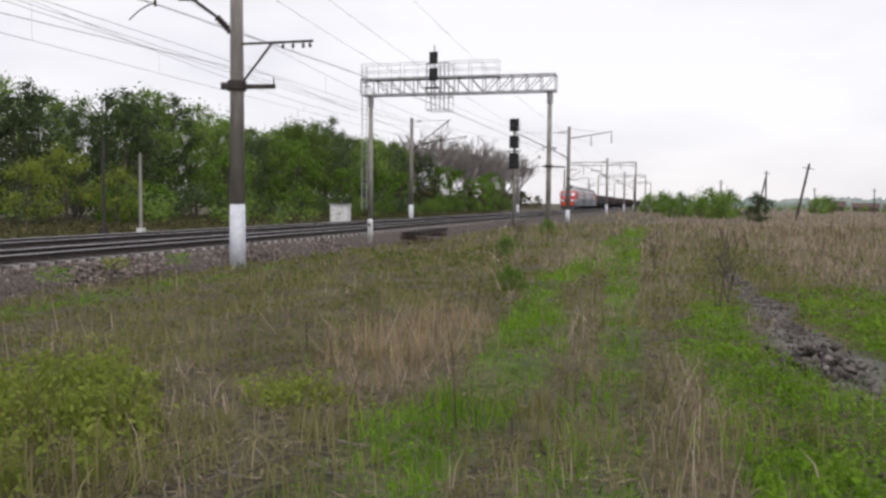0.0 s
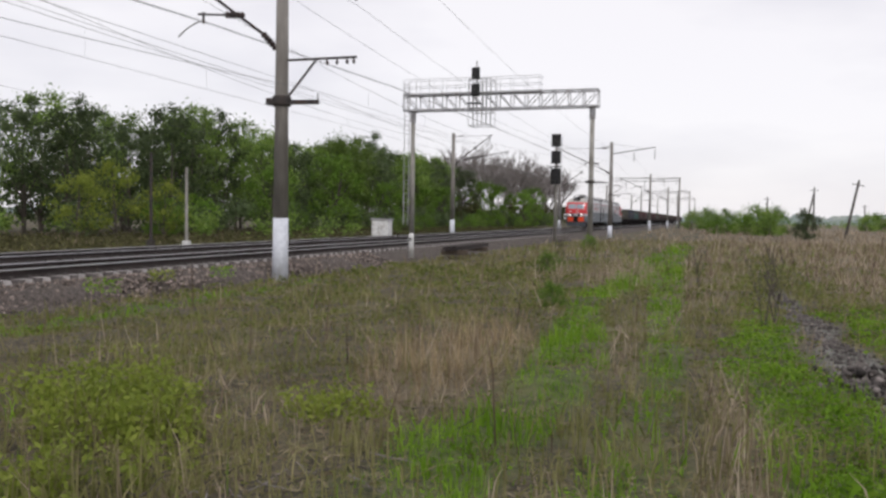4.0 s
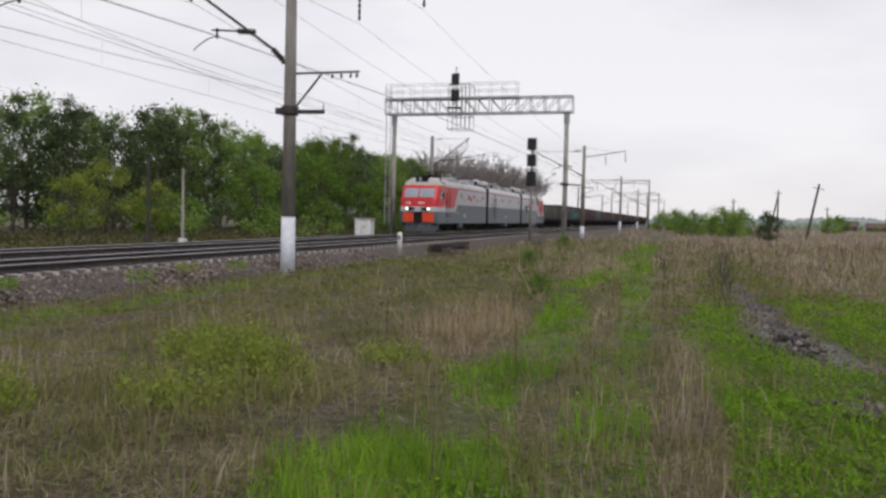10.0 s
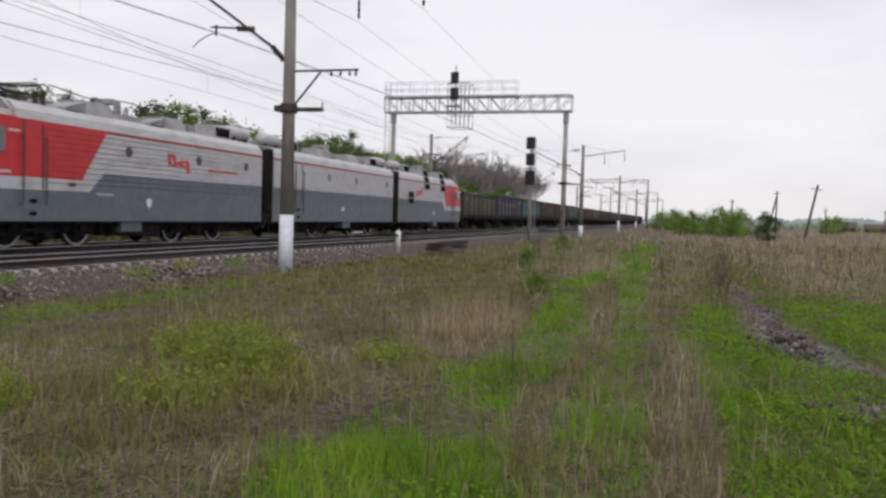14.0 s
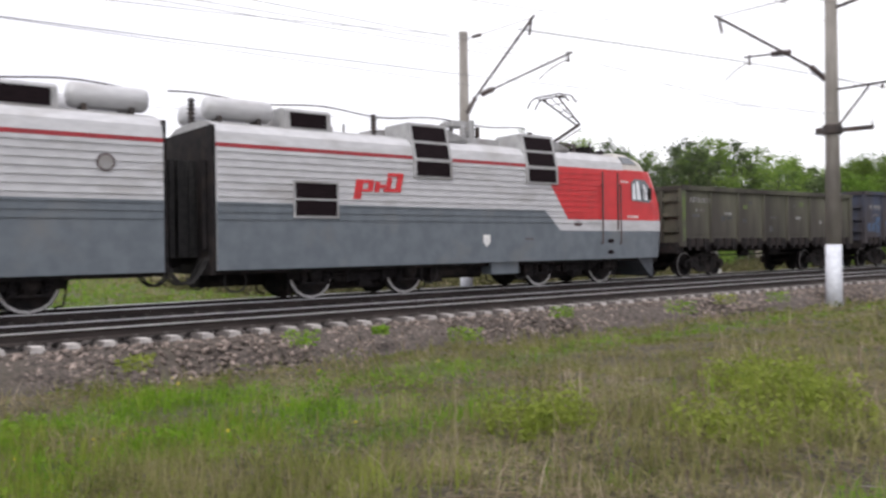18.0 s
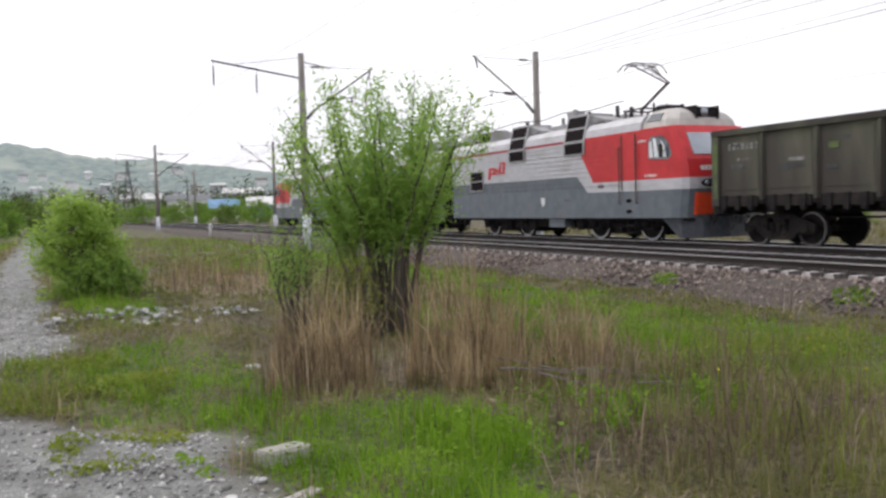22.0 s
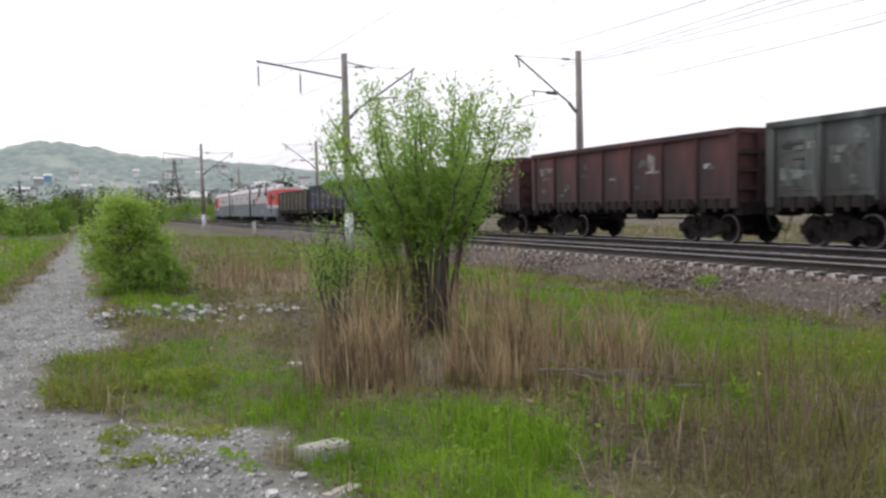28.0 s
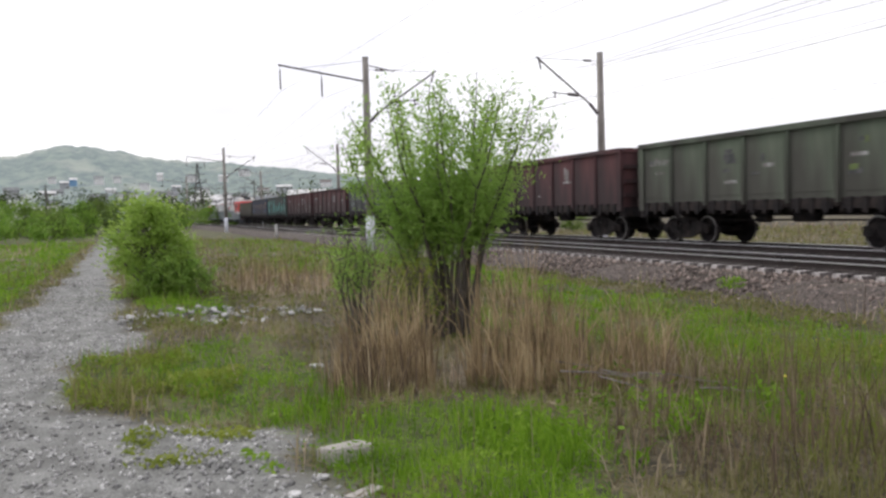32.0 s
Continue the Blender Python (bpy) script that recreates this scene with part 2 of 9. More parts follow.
def swell(x, y):
    return 0.05 * np.sin(x * 0.9 + 0.6 * np.sin(y * 0.7)) * np.cos(y * 0.8) + 0.035 * np.sin(x * 2.3 + y * 1.7) + 0.03 * np.sin(y * 2.9 - x * 1.1) + 0.025 * np.sin(x * 5.3 + 1.3 * np.sin(y * 3.1)) * np.sin(y * 4.7)


def ground_z(x, y):
    """Height of the meadow: falls a little to the foot of the bank."""
    x, y = np.asarray(x, float), np.asarray(y, float)
    z = -0.26 * step(-3, -10.5, x) + swell(x, y) * step(300, 60, np.hypot(x, y)) * 0.8
    z = z - 0.35 * step(-11.5, -13, x) * step(-25, -22, x)
    return z


def value_noise(x, y, s, seed):
    g = np.random.default_rng(seed).uniform(0, 1, (64, 64))
    u, v = x / s + 31.7, y / s + 17.3
    i, j = np.floor(u).astype(int), np.floor(v).astype(int)
    a, b = u - i, v - j
    a, b = a * a * (3 - 2 * a), b * b * (3 - 2 * b)
    i, j, i1, j1 = i % 64, j % 64, (i + 1) % 64, (j + 1) % 64
    return (g[i, j] * (1 - a) + g[i1, j] * a) * (1 - b) + (g[i, j1] * (1 - a) + g[i1, j1] * a) * b


def blob(x, y, cx, cy, rx, ry, soft=0.25):
    return step(1 + soft, 1 - soft, np.hypot((x - cx) / rx, (y - cy) / ry) + 0.5 * (value_noise(x, y, 0.5, 9) - 0.5))


def strip(x, y, ys, xs, ws):
    return step(1.25, 0.75, np.abs(x - np.interp(y, ys, xs)) / np.interp(y, ys, ws) + 0.5 * (value_noise(x, y, 0.6, 8) - 0.5)) * (y > ys[0]) * (y < ys[-1])


def clover_plan(x, y):
    """Low leafy cover between the wheel tracks and the rubble."""
    w = 0.45 * (value_noise(x, y, 0.7, 7) - 0.5)
    left = np.interp(y, [0, 5, 7.5, 9.6, 11.9, 15, 22], [0.5, 0.38, 0.44, 0.30, 0.12, 0.35, 0.6])
    right = np.interp(y, [0, 9.2, 9.7, 10.3, 13.9, 21.6], [9, 9, 1.6, 1.35, 1.15, 1.2])
    c = step(-0.12, 0.12, x - left + w) * step(0.12, -0.12, x - right + w) * step(19, 15, y) * step(-1.5, 1.5, y) * step(9, 6, x)
    beyond = np.interp(y, [9.8, 10.5, 11.9, 14.2, 22.8], [3.0, 2.5, 2.2, 1.85, 1.7])
    return np.maximum(c, step(-0.1, 0.15, x - beyond + w) * step(10, 11, y) * step(21, 17, y) * step(5.5, 4.2, x) * 0.8)


def green_plan(x, y):
    """Where fresh green grass grows."""
    g = strip(x, y, [2.2, 3.9, 4.8, 6.0, 7.0, 8.0, 8.9, 10.5, 13, 18, 25, 45], [-1.35, -1.45, -1.66, -1.72, -1.82, -1.75, -1.5, -1.53, -1.66, -2.3, -2.0, -2], [0.8, 0.78, 0.78, 0.68, 0.5, 0.5, 0.42, 0.44, 0.45, 0.34, 0.6, 0.6])
    g = np.maximum(g, strip(x, y, [9.5, 11.5, 19, 32, 60], [-0.45, -0.48, -0.87, -1.4, -2.0], [0.16, 0.24, 0.34, 0.5, 0.8]) * 0.85)
    g = np.maximum(g, clover_plan(x, y))
    g = np.maximum(g, strip(x, y, [2, 4, 7, 10], [-0.35, -0.4, -0.5, -0.6], [0.4, 0.4, 0.45, 0.3]) * 0.52)
    g = np.maximum(g, strip(x, y, [-45, -24, -14, -6, 0, 6, 16, 24], [-10.4, -10.0, -9.0, -8.9, -9.4, -9.9, -10.4, -10.6], [0.5, 0.9, 1.5, 1.3, 1.1, 0.6, 0.35, 0.2]) * (1 - 0.35 * step(2, 6, y)))
    g = np.maximum(g, strip(x, y, [-15, -12, -9, -6, -4], [-5.6, -6.0, -7.0, -8.2, -9.0], [0.3, 1.1, 1.5, 1.4, 0.8]))
    g = np.maximum(g, blob(x, y, -7.4, 0.3, 1.9, 1.4))
    g = np.maximum(g, blob(x, y, -7.4, 3.9, 1.3, 2.4) * 0.85)
    g = np.maximum(g, blob(x, y, -2.25, -5.45, 1.05, 1.35))
    g = np.maximum(g, blob(x, y, -1.9, -3.9, 0.9, 0.8))
    g = np.maximum(g, blob(x, y, -4.9, -5.7, 0.75, 0.55) * 0.85)
    g = np.maximum(g, blob(x, y, -1.0, -9.3, 0.95, 2.7) * 0.95)
    g = np.maximum(g, blob(x, y, 0.35, -9.3, 0.6, 1.5) * 0.62)
    g = np.maximum(g, blob(x, y, -0.77, -5.8, 0.2, 0.45) * 0.9)
    g = np.maximum(g, blob(x, y, -0.35, -6.3, 0.25, 0.35) * 0.8)
    g = np.maximum(g, blob(x, y, -1.5, -6.6, 0.25, 0.25) * 0.8)
    g = np.maximum(g, step(2.0, 2.5, x) * step(-12, -15, y))
    g = np.maximum(g, strip(x, y, [-60, -30, -18, -13], [-0.4, -0.6, -1.0, -1.2], [0.7, 0.7, 0.8, 0.3]))
    g = np.maximum(g, step(-3, -5, x) * step(-12.2, -11.2, x) * step(-22, -26, y) * 0.55)
    g = np.maximum(g, step(-22.8, -23.4, x) * (0.75 - 0.6 * step(8, 22, y)) * (1 - 0.85 * step(-9, -15, y)))
    mottle = step(0.30, 0.62, 0.6 * value_noise(x, y, 0.55, 21) + 0.4 * value_noise(x, y, 0.22, 22))
    lush = blob(x, y, -2.25, -5.45, 1.05, 1.35)
    return step(0.25, 0.62, g) * np.maximum(g, 0.55) * np.maximum(0.42 + 0.58 * mottle, lush)


def dry_plan(x, y):
    """Where dry grass stands."""
    d = blob(x, y, -2.85, 11.6, 0.75, 2.6)
    d = np.maximum(d, blob(x, y, -2.4, 27, 0.9, 4.5))
    d = np.maximum(d, step(2.2, 3.2, x) * step(19, 23, y) * 0.95)
    d = np.maximum(d, strip(x, y, [3, 5, 8, 10, 12], [0.1, 0.14, 0.18, 0.2, 0.0], [0.30, 0.24, 0.24, 0.26, 0.15]) * 0.55)
    d = np.maximum(d, strip(x, y, [11, 14, 22, 40, 70], [-0.95, -1.0, -0.3, 0.3, 1.5], [0.25, 0.3, 0.7, 1.3, 2]) * 0.6)
    d = np.maximum(d, blob(x, y, -2.45, -8.1, 0.7, 0.6) * 0.7)
    d = np.maximum(d, blob(x, y, -4.0, -7.8, 1.0, 1.0) * 0.8)
    d = np.maximum(d, blob(x, y, -4.6, -6.9, 1.2, 0.7) * 0.8)
    d = np.maximum(d, blob(x, y, -3.6, -20, 1.3, 3.0))
    d = np.maximum(d, step(3.0, 5.5, x) * step(-24, -30, y) * step(-60, -50, y) * 0.8)
    return d


def plotted(plan, lo=(-27.0, -62.0), size=(480, 1640), cell=0.08):
    """A field drawn once on a fine grid and read from it afterwards."""
    px, py = np.meshgrid(lo[0] + cell * np.arange(size[0]), lo[1] + cell * np.arange(size[1]), indexing="ij")
    grid = plan(px, py)

    def read(x, y):
        u = np.clip((np.asarray(x, float) - lo[0]) / cell, 0, size[0] - 1.001)
        v = np.clip((np.asarray(y, float) - lo[1]) / cell, 0, size[1] - 1.001)
        i, j = u.astype(int), v.astype(int)
        a, b = u - i, v - j
        return (grid[i, j] * (1 - a) + grid[i + 1, j] * a) * (1 - b) + (grid[i, j + 1] * (1 - a) + grid[i + 1, j + 1] * a) * b
    return read


clover, green_field, dry_field = plotted(clover_plan), plotted(green_plan), plotted(dry_plan)
gx = np.unique(np.concatenate([np.linspace(-60, -12, 41), np.linspace(-12, 6, 91), np.linspace(6, 40, 35), -60 - np.geomspace(3, 3600, 24), 40 + np.geomspace(3, 3600, 24)]))
gy = np.unique(np.concatenate([np.linspace(-60, -22, 39), np.linspace(-22, 24, 185), np.linspace(24, 90, 67), -60 - np.geomspace(3, 3600, 28), 90 + np.geomspace(3, 3600, 28)]))
GX, GY = np.meshgrid(gx, gy, indexing="ij")
gv = np.stack([GX, GY, ground_z(GX, GY)], -1).reshape(-1, 3)
gi = np.arange(len(gx) * len(gy)).reshape(len(gx), len(gy))
gf = np.stack([gi[:-1, :-1], gi[1:, :-1], gi[1:, 1:], gi[:-1, 1:]], -1).reshape(-1, 4)


def lane(x, y):
    """How far a place belongs to the bare gravel lane (1) or the meadow (0)."""
    wob = 0.35 * np.sin(y * 1.3 + x) + 0.25 * np.sin(y * 2.9 - 2 * x) + 0.2 * np.sin(y * 5.1 + 3 * x)
    xl = np.interp(y, [-100, -24, -14, -11.5, -10.8, -9, -7.9, -7.3, -6.8, -6.2, -5.6, -4.5, -3], [0.45, 0.30, 0.0, -0.2, 0.60, 0.70, 0.55, -0.3, -1.0, -1.3, -1.2, -1.25, -0.8])
    xr = np.interp(y, [-100, -24, -12, -8, -4, -2.5], [1.85, 1.65, 2.2, 3.5, 4.0, 3.5])
    on = step(-0.25, 0.25, x - xl + wob * 0.35) * step(0.3, -0.3, x - xr + wob * 0.35) * step(-2.0, -3.2, y)
    mid, half = np.interp(y, [9.5, 10.2, 11.9, 14, 22], [2.0, 1.95, 1.75, 1.52, 1.45]), np.interp(y, [9.5, 10.2, 11.9, 14, 22], [0.3, 0.5, 0.42, 0.30, 0.18])
    heap = step(0.15, -0.15, np.abs(x - mid) - half + wob * 0.12) * step(9.4, 10.0, y) * step(26, 22, y)
    return np.clip(np.maximum.reduce([on, 0.6 * heap]), 0, 1)


ground_mat = mat("meadow_soil", (0.034, 0.029, 0.020), (0.112, 0.094, 0.060), 1.0, scale=14, detail=10, lo=0.40, hi=0.62, bump=0.9, bscale=40,
                 dirt=(0.140, 0.130, 0.062), dscale=0.8, dlo=0.52, dhi=0.75)


def blend_sward(m, name, lo, hi):
    """Covers the soil with a low sward where the named attribute says so."""
    n, l = m.node_tree.nodes, m.node_tree.links
    b = n["Principled BSDF"]
    old = b.inputs["Base Color"].links[0].from_socket
    at = n.new("ShaderNodeAttribute")
    at.attribute_name = name
    tc = n.new("ShaderNodeTexCoord")
    nz = n.new("ShaderNodeTexNoise")
    nz.inputs["Scale"].default_value, nz.inputs["Detail"].default_value = 9.0, 8
    l.new(tc.outputs["Object"], nz.inputs["Vector"])
    rp = n.new("ShaderNodeValToRGB")
    rp.color_ramp.elements[0].position, rp.color_ramp.elements[0].color = 0.36, (*lo, 1)
    rp.color_ramp.elements[1].position, rp.color_ramp.elements[1].color = 0.64, (*hi, 1)
    l.new(nz.outputs["Fac"], rp.inputs["Fac"])
    mx = n.new("ShaderNodeMix")
    mx.data_type = "RGBA"
    l.new(at.outputs["Fac"], mx.inputs["Factor"])
    l.new(old, mx.inputs["A"])
    l.new(rp.outputs["Color"], mx.inputs["B"])
    l.new(mx.outputs["Result"], b.inputs["Base Color"])


def blend_gravel(m):
    """Adds grey gravel where the lane attribute says so."""
    n, l = m.node_tree.nodes, m.node_tree.links
    b = n["Principled BSDF"]
    old = b.inputs["Base Color"].links[0].from_socket
    at = n.new("ShaderNodeAttribute")
    at.attribute_name = "lane"
    tc = n.new("ShaderNodeTexCoord")
    vo = n.new("ShaderNodeTexVoronoi")
    vo.inputs["Scale"].default_value = 70
    l.new(tc.outputs["Object"], vo.inputs["Vector"])
    nz = n.new("ShaderNodeTexNoise")
    nz.inputs["Scale"].default_value, nz.inputs["Detail"].default_value = 3.0, 8
    l.new(tc.outputs["Object"], nz.inputs["Vector"])
    rp = n.new("ShaderNodeValToRGB")
    rp.color_ramp.elements[0].position, rp.color_ramp.elements[0].color = 0.35, (0.165, 0.168, 0.158, 1)
    rp.color_ramp.elements[1].position, rp.color_ramp.elements[1].color = 0.68, (0.32, 0.325, 0.31, 1)
    l.new(nz.outputs["Fac"], rp.inputs["Fac"])
    mul = n.new("ShaderNodeMix")
    mul.data_type, mul.blend_type = "RGBA", "MULTIPLY"
    mul.inputs["Factor"].default_value = 0.6
    l.new(rp.outputs["Color"], mul.inputs["A"])
    bw = n.new("ShaderNodeRGBToBW")
    l.new(vo.outputs["Color"], bw.inputs["Color"])
    l.new(bw.outputs["Val"], mul.inputs["B"])
    mx = n.new("ShaderNodeMix")
    mx.data_type = "RGBA"
    l.new(at.outputs["Fac"], mx.inputs["Factor"])
    l.new(old, mx.inputs["A"])
    l.new(mul.outputs["Result"], mx.inputs["B"])
    l.new(mx.outputs["Result"], b.inputs["Base Color"])


blend_sward(ground_mat, "dry", (0.075, 0.060, 0.038), (0.19, 0.155, 0.105))
blend_sward(ground_mat, "sward", (0.035, 0.060, 0.010), (0.105, 0.160, 0.026))
blend_gravel(ground_mat)
ground_me = raw("ground", gv, gf, ground_mat, True)
ground_me.attributes.new("lane", "FLOAT", "POINT").data.foreach_set("value", lane(GX, GY).ravel().astype(np.float32))
ground_me.attributes.new("sward", "FLOAT", "POINT").data.foreach_set("value", (0.6 * green_field(GX, GY)).ravel().astype(np.float32))
ground_me.attributes.new("dry", "FLOAT", "POINT").data.foreach_set("value", (0.8 * dry_field(GX, GY)).ravel().astype(np.float32))
tagged(new("ground", ground_me), "rough meadow with green and dry grass beside a gravel lane", "ground", kind="structure")

# ballast bank
prof = [(-12.15, -0.42), (-12.7, -0.14), (-13.45, 0.10), (-16.7, 0.11), (-17.2, 0.02), (-17.7, 0.10), (-21.0, 0.11), (-21.8, -0.10), (-22.5, -0.45)]
by = np.unique(np.concatenate([np.linspace(-60, 90, 601), np.linspace(-900, -60, 60), np.linspace(90, 900, 60)]))
px_ = np.concatenate([np.linspace(a[0], b[0], 7)[:-1] for a, b in zip(prof, prof[1:])] + [[prof[-1][0]]])
pz_ = np.interp(-px_, [-a for a, _ in prof], [b for _, b in prof])
BX, BY = np.meshgrid(px_, by, indexing="ij")
rng = np.random.default_rng(5)
BZ = pz_[:, None] + rng.normal(0, 1, BX.shape) * np.where(BX > -13.4, 0.018, 0.008) + 0.05 * np.sin(BY * 0.9) * (BX > -13.3)
bi = np.arange(BX.size).reshape(BX.shape)
bf = np.stack([bi[:-1, :-1], bi[:-1, 1:], bi[1:, 1:], bi[1:, :-1]], -1).reshape(-1, 4)
ballast = new("ballast_bank", raw("ballast_bank", np.stack([BX + rng.normal(0, 0.03, BX.shape), BY, BZ], -1).reshape(-1, 3), bf, M["ballast"]))
ballast.data.materials.append(M["ballast_oily"])
for p in ballast.data.polygons:
    p.material_index = int(p.center.x < -13.75)
tagged(ballast, "crushed stone ballast bank under two railway tracks", "ballast", kind="structure")


def rail_section():
    return [(-0.075, 0.0), (0.075, 0.0), (0.075, 0.012), (0.012, 0.035), (0.010, 0.125), (0.036, 0.140), (0.036, 0.172), (-0.036, 0.172), (-0.036, 0.140), (-0.010, 0.125), (-0.012, 0.035), (-0.075, 0.012)]


def sleeper_mesh():
    bm = bmesh.new()
    prism(bm, [(-1.35, -0.12), (1.35, -0.12), (1.35, 0.0), (1.04, -0.004), (0.45, -0.02), (-0.45, -0.02), (-1.04, -0.004), (-1.35, 0.0)], -0.135, 0.135)
    for v in bm.verts:
        if v.co.z > -0.05:
            v.co.y *= 0.68
    for s in (-1, 1):
        for k in (-1, 1):
            box(bm, s * GAUGE + k * 0.10 - 0.03, s * GAUGE + k * 0.10 + 0.03, -0.04, 0.04, -0.01, 0.045)
    me = data("sleeper", bm, M["sleeper"])
    me.materials.append(M["sleeper_oily"])
    for p in me.polygons:  # grimy between the rails, pale at the ends
        p.material_index = int(abs(p.center.x) < 1.04)
    return me


sleeper_me = sleeper_mesh()


def track(name, x, lo, hi):
    tr = thing(name, "broad gauge railway track with worn steel rails on concrete sleepers", "railway track", "tracks", "structure", (x, 0, 0))
    for s in (-1, 1):
        bm = bmesh.new()
        prism(bm, [(px + s * GAUGE, pz + ZR - 0.178) for px, pz in rail_section()], -900, 900)
        part("rail", bm, M["rail"], tr, "rusty steel rail")
        bm = bmesh.new()
        box(bm, s * GAUGE - 0.0375, s * GAUGE + 0.0375, -900, 900, ZR - 0.018, ZR)
        part("rail_head", bm, M["railtop"], tr, "polished running surface of the rail")
    count = 0
    rest_v, rest_f = [], []
    sv = np.array([v.co for v in sleeper_me.vertices])
    quads = [list(p.vertices) for p in sleeper_me.polygons if len(p.vertices) == 4]
    for k in range(-400, 420):
        y = k * 0.543
        jit = ((k * 37) % 11 - 5) * 0.004
        if lo <= y <= hi:
            part("sleeper", sleeper_me, None, tr, at=pose(jit, y, ZR - 0.178, 0, 0, jit * 40))
            count += 1
        else:
            b = len(rest_v) * len(sv)
            rest_v.append(sv + [jit, y, ZR - 0.178])
            rest_f += [[i + b for i in q] for q in quads]
    ob = part("sleeper_row", raw("sleeper_row", np.concatenate(rest_v), np.array(rest_f), M["sleeper_oily"]), None, tr)
    ob["kind"] = "stuff"
    return tr


track("railway_track_near", XN, -75, 85)
track("railway_track_far", XFAR, -45, 45)

# ---- lineside: masts, overhead line, signal gantry, signals, posts ----
Z_CONTACT, Z_MESS = ZR + 6.2, 8.75


def strain(bm, p, q, r=0.055):
    """A bulging insulator between two points."""
    p, q = Vector(p), Vector(q)
    d = (q - p).normalized()
    u = d.cross(Vector((0, 0, 1)) if abs(d.z) < 0.95 else Vector((0, 1, 0))).normalized()
    w = u.cross(d)
    rings = [[bm.verts.new(p.lerp(q, i / 10) + (u * math.cos(k * 0.8976) + w * math.sin(k * 0.8976)) * r * (1.0 if i % 2 else 0.5)) for k in range(7)] for i in range(11)]
    for lo, hi in zip(rings, rings[1:]):
        for k in range(7):
            bm.faces.new((lo[k], lo[(k + 1) % 7], hi[(k + 1) % 7], hi[k]))
    bm.faces.new(rings[0][::-1])
    bm.faces.new(rings[-1])


def pole_part(parent, h, r0, r1, painted, base=-0.5):
    bm = bmesh.new()
    if painted:
        rp = r0 + (r1 - r0) * (painted - base) / (h - base)
        bar(bm, (0, 0, painted), (0, 0, h), rp, n=16, r2=r1)
        part("pole", bm, M["pole"], parent, "round tapered concrete pole", True)
        bm = bmesh.new()
        bar(bm, (0, 0, base), (0, 0, painted), r0 + 0.004, n=16, r2=rp + 0.004)
        part("painted_foot", bm, M["limewash"], parent, "whitewashed foot of the pole", True)
    else:
        bar(bm, (0, 0, base), (0, 0, h), r0, n=16, r2=r1)
        part("pole", bm, M["pole"], parent, "round tapered concrete pole", True)
    bm = bmesh.new()
    bar(bm, (0, 0, h), (0, 0, h + 0.05), r1 + 0.015, n=12)
    part("cap", bm, M["concrete"], parent, "concrete pole cap")


def cantilever(mast, sx, reach, foot, top, arm):
    """The bracket that holds the wires over the track; sx: side, reach: metres to the track's axis, arm: the registration arm's ends and its steady arm's reach."""
    bm = bmesh.new()
    bar(bm, (sx * 0.55, 0, foot + 0.55 * (top - foot) / reach), (sx * (reach + 0.3), 0, top + 0.1), 0.045, n=7)
    part("bracket_tube", bm, M["iron"], mast, "slanted steel bracket tube")
    bm = bmesh.new()
    strain(bm, (sx * 0.18, 0, foot), (sx * 0.62, 0, foot + 0.62 * (top - foot) / reach), 0.11)
    part("bracket_insulator", bm, M["ceramic"], mast, "dark ribbed insulator")
    bm = bmesh.new()
    strain(bm, (sx * 0.5, 0, top + 0.02), (sx * 0.95, 0, top + 0.03), 0.07)
    part("tie_insulator", bm, M["ceramic"], mast, "dark ribbed insulator")
    bm = bmesh.new()
    bar(bm, (sx * 0.12, 0, top + 0.02), (sx * 0.5, 0, top + 0.02), 0.015, n=5)
    bar(bm, (sx * 0.95, 0, top + 0.03), (sx * (reach + 0.2), 0, top + 0.04), 0.014, n=5)
    part("tie_rod", bm, M["iron"], mast, "thin tie rod")
    x0, z0, x1, z1, back = arm
    bm = bmesh.new()
    strain(bm, (sx * x0, 0, z0), (sx * (x0 + 0.62), 0, z0 + (z1 - z0) * 0.62 / (x1 - x0)), 0.11)
    part("arm_insulator", bm, M["ceramic"], mast, "dark bulging insulator")
    bm = bmesh.new()
    bar(bm, (sx * (x0 + 0.62), 0, z0 + (z1 - z0) * 0.62 / (x1 - x0)), (sx * x1, 0, z1), 0.032, n=6)
    bar(bm, (sx * (x1 - 0.18), 0, z1 + 0.05), (sx * (x1 - 0.18), 0, z1 - 0.28), 0.04, n=6)
    part("registration_arm", bm, M["iron"], mast, "dark registration arm")
    bm = bmesh.new()
    tube(bm, [(sx * (x1 - 0.18 + back * t), 0, z1 - 0.20 - 0.42 * t ** 1.8) for t in np.linspace(0, 1, 7)], 0.018, 5)
    part("steady_arm", bm, M["iron"], mast, "thin curved steady arm")
    bm = bmesh.new()
    strain(bm, (sx * (reach + 0.15), 0, top - 0.05), (sx * (reach + 0.05), 0, top - 0.5), 0.06)
    part("suspension_insulator", bm, M["ceramic"], mast, "hanging suspension insulator")


